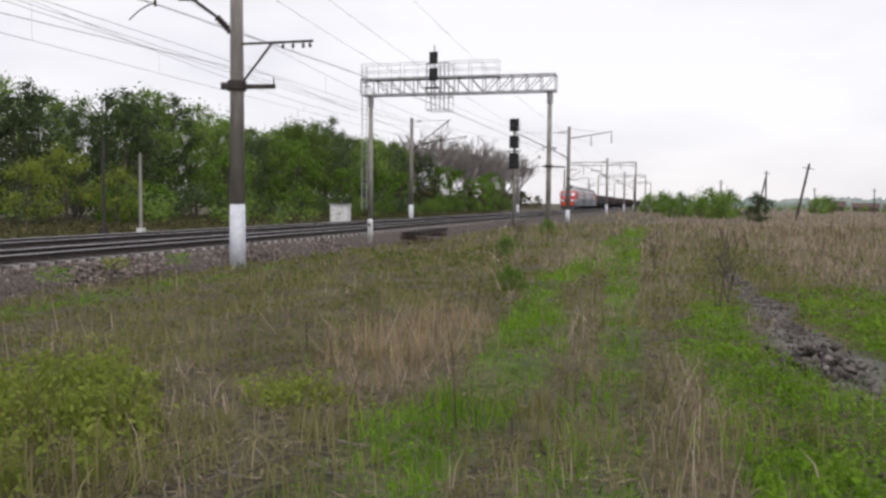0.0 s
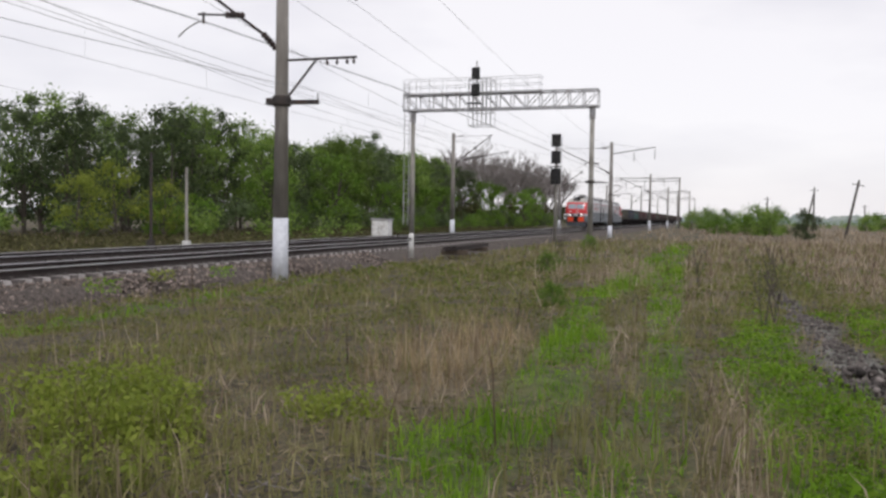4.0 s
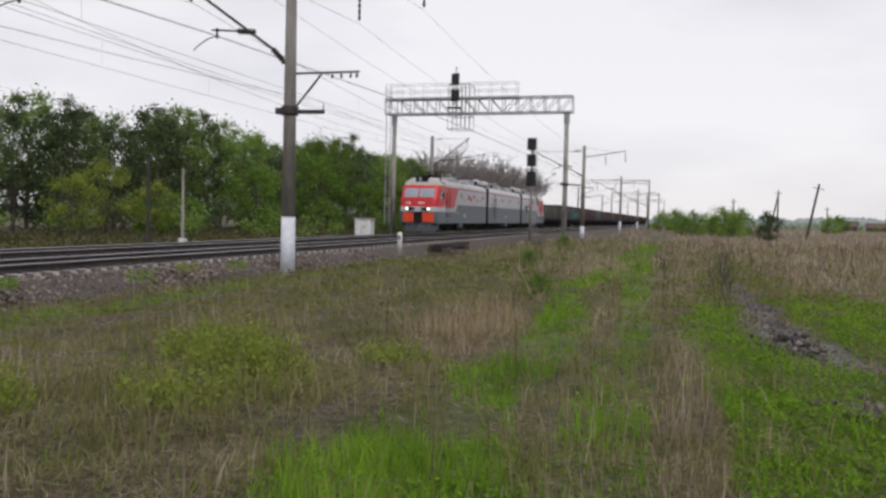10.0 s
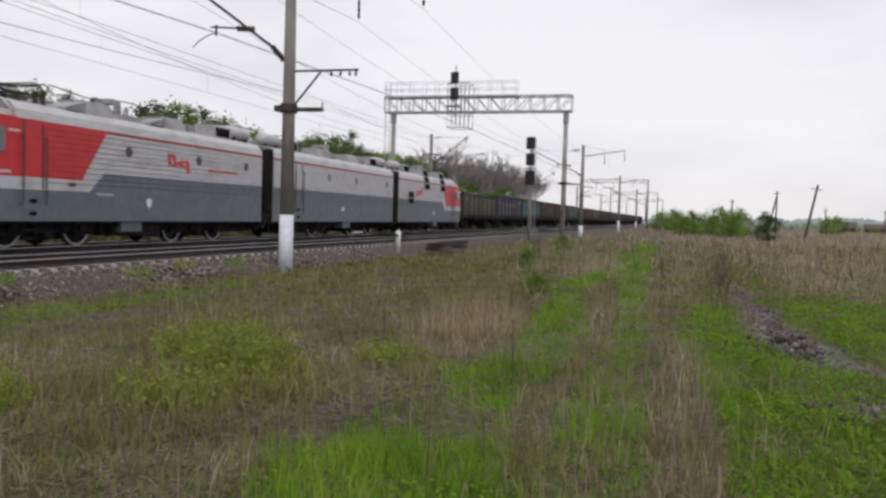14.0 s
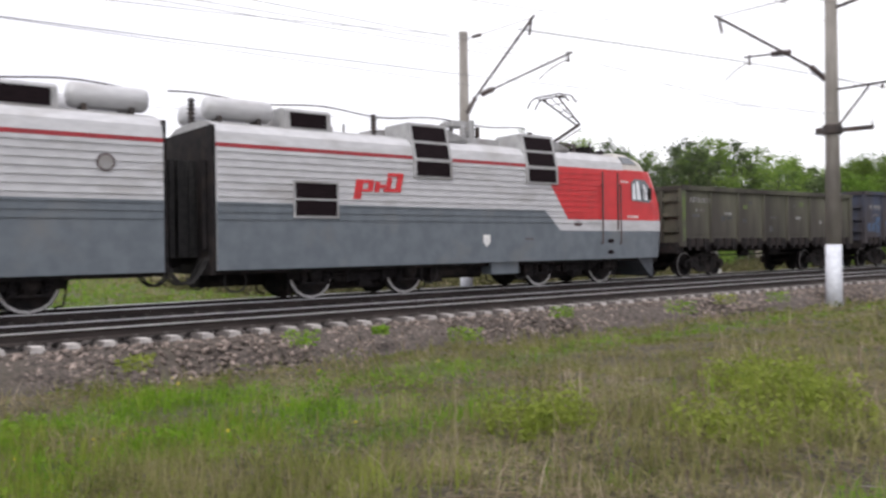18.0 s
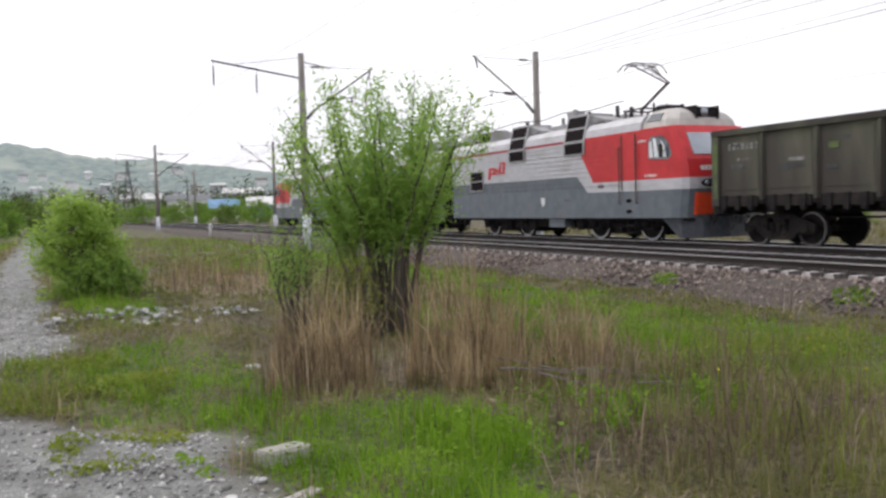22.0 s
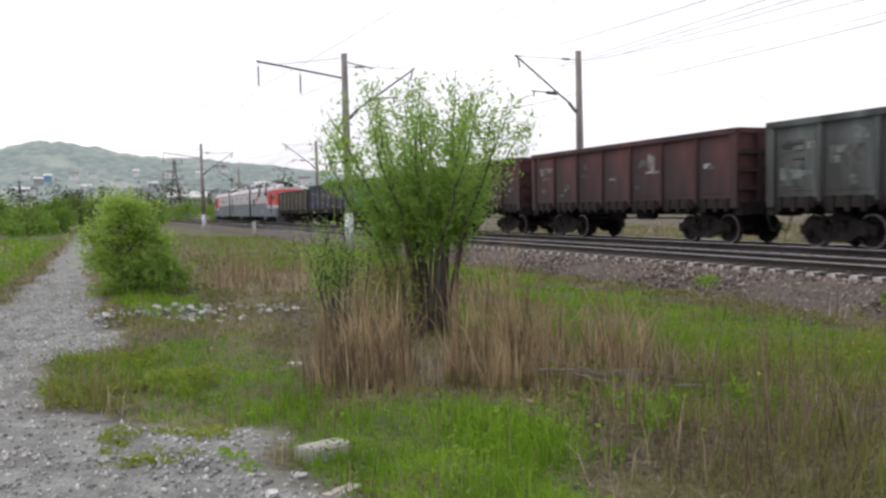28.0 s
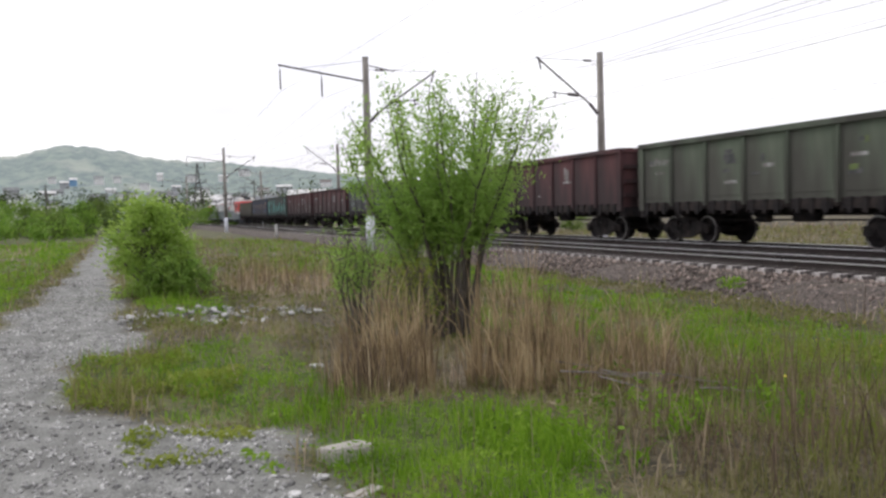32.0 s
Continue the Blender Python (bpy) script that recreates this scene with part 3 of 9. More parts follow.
def feeder_arm(mast, z0, z1, reach, hang):
    bm = bmesh.new()
    bar(bm, (0.1, 0, z0), (reach, 0, z1), 0.06, 0.08)
    part("feeder_arm", bm, M["iron"], mast, "long rising steel arm")
    bm = bmesh.new()
    bar(bm, (0.12, 0, z1 + 0.35), (reach * 0.75, 0, z0 + (z1 - z0) * 0.75 + 0.05), 0.012, n=5)
    part("arm_tie", bm, M["iron"], mast, "thin arm tie")
    for x in hang:
        z = z0 + (z1 - z0) * x / reach
        bm = bmesh.new()
        bar(bm, (x, 0, z), (x, 0, z - 0.25), 0.012, n=5)
        strain(bm, (x, 0, z - 0.25), (x, 0, z - 1.15), 0.05)
        part("hanging_insulator", bm, M["ceramic"], mast, "hanging insulator string")


def near_mast(y, x=-11.66, h=9.42, painted=1.55, special=False, base=-0.5):
    m = thing("catenary_mast", "grey concrete catenary mast with whitewashed foot and steel brackets" if painted else "grey concrete catenary mast with steel brackets",
              "mast", "catenary masts", at=(x, y, 0))
    pole_part(m, h, 0.225, 0.150, painted, base)
    cantilever(m, -1, x - XN, 6.3, 8.85, (1.22, 7.30, 2.75, 7.42, 0.85))
    feeder_arm(m, 8.3, 8.95, 4.35, (2.25, 4.28))
    bm = bmesh.new()
    bar(bm, (-0.1, 0, 9.1), (-1.5, 0, 8.85), 0.05, 0.05)
    part("short_arm", bm, M["iron"], m, "short steel arm")
    bm = bmesh.new()
    if special:
        bar(bm, (0.15, 0, 5.97), (2.28, 0, 5.97), 0.05, 0.06)
        bar(bm, (0.2, 0, 4.95), (1.05, 0, 5.93), 0.05, 0.05)
        part("bracket_arm", bm, M["iron"], m, "braced steel bracket")
        for x_ in (1.4, 1.7, 2.0, 2.2):
            bm = bmesh.new()
            lathe(bm, [(0.02, -0.16), (0.05, -0.1), (0.02, -0.02)], 7, (x_, 0, 5.95))
            part("pin_insulator", bm, M["ceramic"], m, "small hanging insulator")
        bm = bmesh.new()
        lathe(bm, [(0.25, -0.14), (0.27, -0.1), (0.27, 0.1), (0.25, 0.14)], 14, (0, 0, 4.83))
        box(bm, -0.45, -0.2, -0.1, 0.1, 4.74, 4.92)
        bar(bm, (0.2, 0, 4.80), (1.15, 0, 4.78), 0.10, 0.12)
        bar(bm, (1.12, 0, 4.8), (1.12, 0, 5.0), 0.02, n=5)
        part("clamp_band", bm, M["iron"], m, "dark iron clamp with short arm")
    else:
        bar(bm, (-0.3, 0, 5.12), (0.95, 0, 5.12), 0.05, 0.06)
        part("cross_arm", bm, M["iron"], m, "small iron cross arm")
        bm = bmesh.new()
        bar(bm, (0.1, 0, 4.15), (1.0, 0, 4.05), 0.06, 0.06)
        lathe(bm, [(0.22, -0.08), (0.24, 0), (0.22, 0.08)], 12, (0, 0, 4.2))
        part("clamp_band", bm, M["iron"], m, "dark iron clamp with short arm")
    return m


def far_mast(y, h=9.3, x=-22.59):
    m = thing("catenary_mast", "grey concrete catenary mast with bracket behind the far track", "mast", "catenary masts", at=(x, y, 0))
    pole_part(m, h, 0.225, 0.150, 1.4)
    cantilever(m, 1, XFAR - x, 6.35, 8.95, (0.95, 6.90, 5.2, 7.55, -1.3) if y > 0 else (1.25, 7.25, 2.75, 7.35, 0.9))
    return m


NEAR_Y = [-228, -165, -102.5, -40.27, 23.26, 88, 148, 208, 268]
FAR_Y = [-200, -145, -90.2, -36, 18.67, 74.5, 130, 190, 250]
for y in NEAR_Y:
    near_mast(y, -9.94 if y == 88 else (-10.2 if y > 100 else -11.66), 10.4 if y == 23.26 else (9.9 if y == -102.5 else 9.45), 1.0 if y == 88 else 1.55, y == 23.26)
for y in FAR_Y:
    far_mast(y, 9.2 if y > 0 else 9.35)


def wire_line(name, x, ys, z_sup, sag, r, label, n=14, lo=-400, hi=420):
    bm = bmesh.new()
    pts = []
    yy = [lo] + list(ys) + [hi]
    for a, b in zip(yy, yy[1:]):
        for t in np.linspace(0, 1, n)[:-1]:
            pts.append((x, a + (b - a) * t, z_sup - sag * 4 * t * (1 - t)))
    tube(bm, pts, r, 4)
    return solid(name, bm, M["wire"], label, "wire", "overhead wires")


def overhead(x, ys):
    ol = thing("overhead_line", "copper contact wire hung by droppers from a messenger wire", "overhead line", "overhead wires")
    bm = bmesh.new()
    bar(bm, (x, -400, Z_CONTACT), (x, 420, Z_CONTACT), 0.0075, n=5)
    part("contact_wire", bm, M["wire"], ol, "straight copper contact wire")
    bm = bmesh.new()
    pts = []
    yy = [-400] + list(ys) + [420]
    for a, b in zip(yy, yy[1:]):
        for t in np.linspace(0, 1, 16)[:-1]:
            pts.append((x, a + (b - a) * t, Z_MESS - 0.45 - 1.35 * 4 * t * (1 - t)))
    tube(bm, pts, 0.0078, 4)
    part("messenger_wire", bm, M["wire"], ol, "sagging messenger wire")
    for a, b in zip(ys, ys[1:]):
        for t in (0.1, 0.22, 0.34, 0.46, 0.58, 0.70, 0.82, 0.92):
            bm = bmesh.new()
            z = Z_MESS - 0.45 - 1.35 * 4 * t * (1 - t)
            bar(bm, (x, a + (b - a) * t, Z_CONTACT), (x, a + (b - a) * t, z), 0.003, n=4)
            part("dropper", bm, M["wire"], ol)


overhead(XN, NEAR_Y)
overhead(XFAR, FAR_Y)
wire_line("feeder_wire", -7.40, NEAR_Y, 7.72, 0.9, 0.0058, "thin sagging feeder wire hung from mast arms")
wire_line("feeder_wire", -9.42, NEAR_Y, 7.40, 0.9, 0.0058, "thin sagging feeder wire hung from mast arms")
wire_line("feeder_wire", -13.15, NEAR_Y, 8.85, 1.1, 0.0070, "thin sagging wire on short mast arms")
for dx in (-0.07, 0.07):
    wire_line("feeder_cable", -22.75 + dx, FAR_Y, 8.80 + dx, 0.25, 0.010, "taut dark twin cable along the far masts")
for dx in (-0.06, 0.06):
    bm = bmesh.new()
    tube(bm, [(-19.2 + dx, 18.1, 8.56), (-18.6 + dx, 30, 8.92), (-17.5 + dx, 48, 9.02), (-16.5 + dx, 68, 8.75), (-15.3 + dx, 100, 8.3), (-15.2 + dx, 160, 8.2)], 0.011, 4)
    solid("anchor_cable", bm, M["wire"], "dark twin cable carried over to the gantry", "wire", "overhead wires")
wire_line("feeder_wire", -10.7, NEAR_Y, 5.10, 0.8, 0.0058, "dark sagging cable on the near masts")
wire_line("feeder_wire", -22.8, FAR_Y, 6.1, 0.8, 0.0058, "thin sagging cable along the far masts")


# signal gantry across both tracks
def signal_head(parent, x, y, z, w, h, name="signal_head"):
    bm = bmesh.new()
    box(bm, x - w / 2, x + w / 2, y - 0.03, y + 0.03, z - h / 2, z + h / 2)
    box(bm, x - w * 0.32, x + w * 0.32, y - 0.28, y - 0.03, z - h * 0.42, z + h * 0.42)
    hd = part(name, bm, M["black"], parent, "black signal head with back board")
    for k in (-1, 1):
        bm = bmesh.new()
        lathe(bm, [(0.11, 0.0), (0.12, 0.22), (0.10, 0.22), (0.09, 0.02)], 10, (x, y + 0.03, z + k * h * 0.22), "y")
        part("lamp_hood", bm, M["black"], hd, "black lamp hood")


def gantry():
    g = thing("signal_gantry", "grey steel lattice signal gantry spanning both railway tracks", "gantry", at=(0, 63, 0))
    for x in (-22.3, -8.48):
        bm = bmesh.new()
        bar(bm, (x, 0, -0.5), (x, 0, 9.78), 0.20, n=14, r2=0.16)
        part("leg", bm, M["concrete"], g, "pale concrete leg", True)
        bm = bmesh.new()
        lathe(bm, [(0.19, 8.9), (0.22, 8.95), (0.22, 9.65), (0.30, 9.78)], 12, (x, 0, 0))
        part("collar", bm, M["galv"], g, "steel collar")
    x0, x1, zb, zt = -22.95, -8.05, 9.80, 10.98
    for y in (-0.5, 0.5):
        for z in (zb, zt):
            bm = bmesh.new()
            bar(bm, (x0, y, z), (x1, y, z), 0.11, 0.11)
            part("chord", bm, M["galv"], g, "grey steel chord")
    n = 14
    for y in (-0.5, 0.5):
        for i in range(n + 1):
            xa = x0 + (x1 - x0) * i / n
            bm = bmesh.new()
            bar(bm, (xa, y, zb), (xa, y, zt), 0.06, 0.06)
            part("upright", bm, M["galv"], g)
            if i < n:
                bm = bmesh.new()
                xb = x0 + (x1 - x0) * (i + 1) / n
                bar(bm, (xa, y, zt if i < 9 else zb), (xb, y, zb if i < 9 else zt), 0.055, 0.055)
                part("diagonal", bm, M["galv"], g)
    for i in range(n + 1):
        xa = x0 + (x1 - x0) * i / n
        for z in (zb, zt):
            bm = bmesh.new()
            bar(bm, (xa, -0.5, z), (xa, 0.5, z), 0.05, 0.05)
            part("cross_tie", bm, M["galv"], g)
    bm = bmesh.new()
    box(bm, x0, -12.2, -0.45, 0.45, zt + 0.06, zt + 0.10)
    part("walkway", bm, M["galv"], g, "grey grating walkway")
    for y in (-0.5, 0.5):
        for z in (zt + 0.6, zt + 1.15):
            bm = bmesh.new()
            bar(bm, (x0, y, z), (-12.2, y, z), 0.02, n=5)
            part("handrail", bm, M["galv"], g, "thin handrail")
        for xa in np.arange(x0, -12.1, 1.06):
            bm = bmesh.new()
            bar(bm, (xa, y, zt), (xa, y, zt + 1.15), 0.016, n=5)
            part("rail_post", bm, M["galv"], g)
    # hanging work cage
    for xa in (-17.65, -17.31, -16.97, -16.63, -16.29, -15.95):
        for y in (-0.75, 0.75):
            bm = bmesh.new()
            bar(bm, (xa, y, 8.55), (xa, y, zt + 1.0), 0.035, 0.035)
            part("cage_bar", bm, M["galv"], g)
    for z in (8.55, 9.6, zt + 1.0):
        bm = bmesh.new()
        for y in (-0.75, 0.75):
            bar(bm, (-17.65, y, z), (-15.95, y, z), 0.06, 0.05)
        for xa in (-17.65, -15.95):
            bar(bm, (xa, -0.75, z), (xa, 0.75, z), 0.05, 0.05)
        part("cage_ring", bm, M["galv"], g, "steel cage ring")
    bm = bmesh.new()
    bar(bm, (-17.0, -0.85, 9.4), (-17.0, -0.85, 13.3), 0.05, n=8)
    part("signal_post", bm, M["galv"], g, "thin signal post")
    signal_head(g, -17.05, -0.95, 12.35, 0.62, 0.88)
    signal_head(g, -17.05, -0.95, 11.12, 0.66, 0.92)
    bm = bmesh.new()
    box(bm, -17.7, -16.6, -1.0, -0.8, 10.1, 10.2)
    part("signal_bracket", bm, M["black"], g, "black bracket plate")
    for xa in (-22.85, -22.45):
        bm = bmesh.new()
        bar(bm, (xa, -0.45, 1.0), (xa, -0.45, 12.0), 0.03, n=5)
        part("ladder_rail", bm, M["galv"], g, "ladder rail")
    for z in np.arange(1.3, 12, 0.35):
        bm = bmesh.new()
        bar(bm, (-22.85, -0.45, z), (-22.45, -0.45, z), 0.016, n=5)
        part("rung", bm, M["galv"], g)
    bm = bmesh.new()
    lathe(bm, [(0.28, 4.25), (0.3, 4.35), (0.28, 4.45)], 12, (-8.48, 0, 0))
    bar(bm, (-8.9, 0, 4.35), (-7.3, 0, 4.3), 0.08, 0.1)
    part("clamp_band", bm, M["iron"], g, "dark iron clamp")


gantry()

sg = thing("railway_signal", "tall three-headed black colour light signal on a pale post", "signal", at=(-11.95, 68, 0))
bm = bmesh.new()
bar(bm, (0, 0, -0.5), (0, 0, 8.3), 0.13, n=12, r2=0.10)
part("post", bm, M["concrete"], sg, "pale concrete signal post", True)
for z, w, h in ((7.85, 0.75, 1.0), (6.5, 0.75, 1.0), (5.0, 0.78, 1.25)):
    signal_head(sg, 0, -0.2, z, w, h)
bm = bmesh.new()
box(bm, -0.55, 0.5, -0.25, -0.12, 5.72, 5.82)
part("bracket", bm, M["black"], sg, "black bracket plate")
bm = bmesh.new()
for x in (0.18, 0.42):
    bar(bm, (x, 0.2, 0.3), (x, 0.2, 8.2), 0.02, n=5)
for z in np.arange(0.5, 8.2, 0.35):
    bar(bm, (0.18, 0.2, z), (0.42, 0.2, z), 0.012, n=4)
part("ladder", bm, M["galv"], sg, "narrow steel ladder")

# rigid portals far up the line
for y, z in ((200, 10.6), (290, 10.6), (380, 10.6)):
    g = thing("catenary_portal", "distant rigid catenary portal over the tracks", "portal", "catenary portals", at=(0, y, 0))
    for x in (-23, -7.3):
        bm = bmesh.new()
        bar(bm, (x, 0, -0.5), (x, 0, z + 0.9), 0.24, n=10, r2=0.17)
        part("leg", bm, M["pole"], g, "concrete portal leg", True)
    for zz in (z, z + 0.7):
        bm = bmesh.new()
        bar(bm, (-23, 0, zz), (-7.3, 0, zz), 0.09, 0.09)
        part("chord", bm, M["iron"], g, "dark lattice chord")
    for i in range(14):
        xa = -23 + 15.7 * i / 14
        bm = bmesh.new()
        bar(bm, (xa, 0, z if i % 2 else z + 0.7), (xa + 15.7 / 14, 0, z + 0.7 if i % 2 else z), 0.05, 0.05)
        part("diagonal", bm, M["iron"], g)
    for x in (XN, XFAR):
        bm = bmesh.new()
        bar(bm, (x, 0, z), (x, 0, 8.3), 0.05, n=6)
        part("hanger", bm, M["iron"], g, "dark hanger")

# small lineside things
rb = thing("relay_cabinet", "white metal relay cabinet on a low base beside the track", "cabinet", at=(-23.0, 58.6, -0.25))
bm = bmesh.new()
box(bm, -0.65, 0.65, -0.4, 0.4, 0.2, 1.62)
bmesh.ops.bevel(bm, geom=bm.edges[:], offset=0.03, segments=1, affect="EDGES")
part("body", bm, M["whitepaint"], rb, "white painted cabinet body")
bm = bmesh.new()
box(bm, -0.72, 0.72, -0.47, 0.47, 1.60, 1.70)
part("roof", bm, M["galv"], rb, "grey overhanging roof")
bm = bmesh.new()
box(bm, -0.6, 0.6, -0.35, 0.35, 0.0, 0.22)
part("base", bm, M["concrete"], rb, "concrete base")
for x in (-0.33, 0.33):
    bm = bmesh.new()
    box(bm, x - 0.29, x + 0.29, -0.425, -0.402, 0.32, 1.5)
    d = part("door", bm, M["whitepaint"], rb, "white cabinet door")
    bm = bmesh.new()
    box(bm, x * 0.3 - 0.02, x * 0.3 + 0.02, -0.46, -0.425, 0.85, 1.05)
    part("handle", bm, M["iron"], d, "dark door handle")


def picket(x, y, z, h=0.72):
    p = thing("picket_post", "short white concrete distance post beside the ballast", "marker post", "distance posts", at=(x, y, z))
    bm = bmesh.new()
    lathe(bm, [(0.115, -0.3), (0.115, h - 0.1), (0.09, h - 0.03), (0.04, h)], 10)
    part("post", bm, M["whitepaint"], p, "white painted post", True)
    for k in (-1, 1):
        bm = bmesh.new()
        box(bm, -0.05, 0.05, k * 0.118 - 0.004, k * 0.118 + 0.004, h - 0.32, h - 0.18)
        part("number_bar", bm, M["black"], p, "small black number bar")


picket(-12.03, 35, 0.22)
picket(-12.0, -69.7, 0.15, 0.8)
picket(-12.0, -30, -0.05, 0.6)
for x, y, h, r, col, lab in ((-24.97, 37.7, 4.1, 0.085, "concrete", "slim pale concrete post beyond the tracks"), (-27.0, 37.6, 4.85, 0.085, "iron", "slim dark concrete post before the trees")):
    p = thing("concrete_post", lab, "post", "concrete posts", at=(x, y, -0.2))
    bm = bmesh.new()
    bar(bm, (0, 0, -0.3), (0, 0, h), r, n=8, r2=r * 0.75)
    part("shaft", bm, M[col], p)
    bm = bmesh.new()
    box(bm, -r * 1.8, r * 1.8, -r * 1.8, r * 1.8, -0.2, 0.45)
    part("foot", bm, M["whitepaint"] if col == "concrete" else M["iron"], p, "block at the post's foot")
rs = thing("rail_stack", "stack of old rusty rails on the ballast shoulder", "rail stack", at=pose(-11.15, 40.2, 0.08, 0, 0, 4))
for i in range(4):
    bm = bmesh.new()
    x = -0.3 + 0.2 * i
    prism(bm, [(px + x, pz + 0.08) for px, pz in rail_section()], -3.4 + 0.3 * i, 3.2 + 0.25 * i)
    part("rail", bm, M["rail"], rs)
for y in (-2.4, 2.3):
    bm = bmesh.new()
    box(bm, -0.6, 0.6, y - 0.12, y + 0.12, -0.12, 0.08)
    part("timber", bm, mat("old_timber", (0.06, 0.045, 0.035), (0.11, 0.085, 0.065), 0.9, scale=6, stretch=(0.2, 1, 1)), rs, "dark timber bearer")

# ---- train: a three-section electric locomotive and open freight wagons ----
T_MAT = {
    "light": mat("loco_light_grey", (0.43, 0.43, 0.45), (0.50, 0.50, 0.52), 0.45, scale=3, dirt=(0.33, 0.32, 0.32), dscale=0.9, stretch=(1, 1, 3), dlo=0.52, dhi=0.8, bump=0.05),
    "slate": mat("loco_slate_grey", (0.100, 0.118, 0.138), (0.128, 0.148, 0.170), 0.5, scale=3, dirt=(0.15, 0.155, 0.16), dscale=1.1, dlo=0.55, dhi=0.85),
    "crimson": mat("loco_crimson", (0.26, 0.022, 0.030), (0.33, 0.030, 0.040), 0.5, scale=3, dirt=(0.20, 0.03, 0.035), dscale=1.0),
    "red": mat("loco_red", (0.47, 0.020, 0.026), (0.55, 0.028, 0.034), 0.4, scale=3, dirt=(0.34, 0.03, 0.03), dscale=1.2, dlo=0.55, dhi=0.85),
    "orange": mat("loco_orange_red", (0.78, 0.075, 0.025), (0.85, 0.095, 0.03), 0.45, scale=3, dirt=(0.6, 0.07, 0.03), dscale=2),
    "roof": mat("loco_roof", (0.27, 0.27, 0.275), (0.36, 0.36, 0.365), 0.6, scale=4, dirt=(0.16, 0.14, 0.13), dscale=1.0, dlo=0.5, dhi=0.75),
    "hood": mat("loco_hood", (0.40, 0.385, 0.36), (0.47, 0.45, 0.42), 0.55, scale=4, dirt=(0.26, 0.23, 0.20), dscale=1.5),
    "louver": mat("louver_black", (0.006, 0.004, 0.005), (0.016, 0.010, 0.012), 0.8, scale=20, stretch=(1, 0.2, 6), spec=0.08),
    "glass": mat("cab_glass", (0.06, 0.07, 0.08), (0.09, 0.10, 0.115), 0.06, scale=1, spec=0.9),
    "wind": mat("windscreen", (0.26, 0.29, 0.33), (0.34, 0.37, 0.41), 0.08, 0.45, scale=1, spec=0.9),
    # pale tone in place of the sky seen through the cab
    "pane": mat("cab_sky_tone", (0.52, 0.55, 0.58), (0.62, 0.64, 0.67), 0.1, 0.3, scale=1, spec=0.9),
    "under": mat("underframe_black", (0.009, 0.008, 0.009), (0.020, 0.017, 0.018), 0.85, scale=6, dirt=(0.034, 0.026, 0.023), dscale=2.5, spec=0.2),
    "tyre": mat("wheel_tyre", (0.16, 0.15, 0.15), (0.26, 0.25, 0.25), 0.5, 0.5, scale=8),
    "tyrewhite": mat("white_tyre_ring", (0.42, 0.41, 0.41), (0.55, 0.54, 0.54), 0.7, scale=8, dirt=(0.16, 0.15, 0.15), dscale=3),
    "door": mat("loco_door_frame", (0.05, 0.035, 0.035), (0.08, 0.05, 0.05), 0.5, scale=5),
    "lamp": glow("headlight_lit", (1.0, 0.93, 0.85), 3.0),
    "brown": mat("rail_car_red_brown", (0.10, 0.032, 0.03), (0.135, 0.045, 0.04), 0.7, scale=4),
}


def wheelset(name, r, tread, rim):
    bm = bmesh.new()
    bar(bm, (-0.95, 0, 0), (0.95, 0, 0), 0.085, n=8)
    for s in (-1, 1):
        lathe(bm, [(0.12, s * 0.66), (r * 0.55, s * 0.70), (r * 0.86, s * 0.70), (r + 0.028, s * 0.705), (r + 0.028, s * 0.735), (r, s * 0.745), (r - 0.01, s * 0.84),
                   (r * 0.88, s * 0.845), (r * 0.83, s * 0.80), (r * 0.34, s * 0.78), (r * 0.30, s * 0.86), (0.1, s * 0.86)], 16, axis="x")
        for k in range(3):  # lightening holes, so that the roll shows
            a = k * 2.094
            box(bm, s * 0.79 - 0.012, s * 0.79 + 0.012, math.cos(a) * r * 0.58 - 0.05, math.cos(a) * r * 0.58 + 0.05, math.sin(a) * r * 0.58 - 0.05, math.sin(a) * r * 0.58 + 0.05)
    me = data(name, bm, T_MAT["under"])
    me.materials.append(rim)
    for p in me.polygons:
        rr = math.hypot(p.center.y, p.center.z)
        if r * 0.90 < rr and abs(p.center.x) > 0.8:
            p.material_index = 1
    return me


WS_LOCO = wheelset("wheelset", 0.625, 0, T_MAT["tyrewhite"])
WS_WAGON = wheelset("wheelset", 0.475, 0, T_MAT["tyre"])
ROLL = []  # wheelsets that turn: object, place, radius


def add_wheelset(me, parent, y, r):
    ob = part("wheelset", me, None, parent, "steel wheelset", at=(0, y, r))
    ROLL.append((ob, y, r))
    return ob


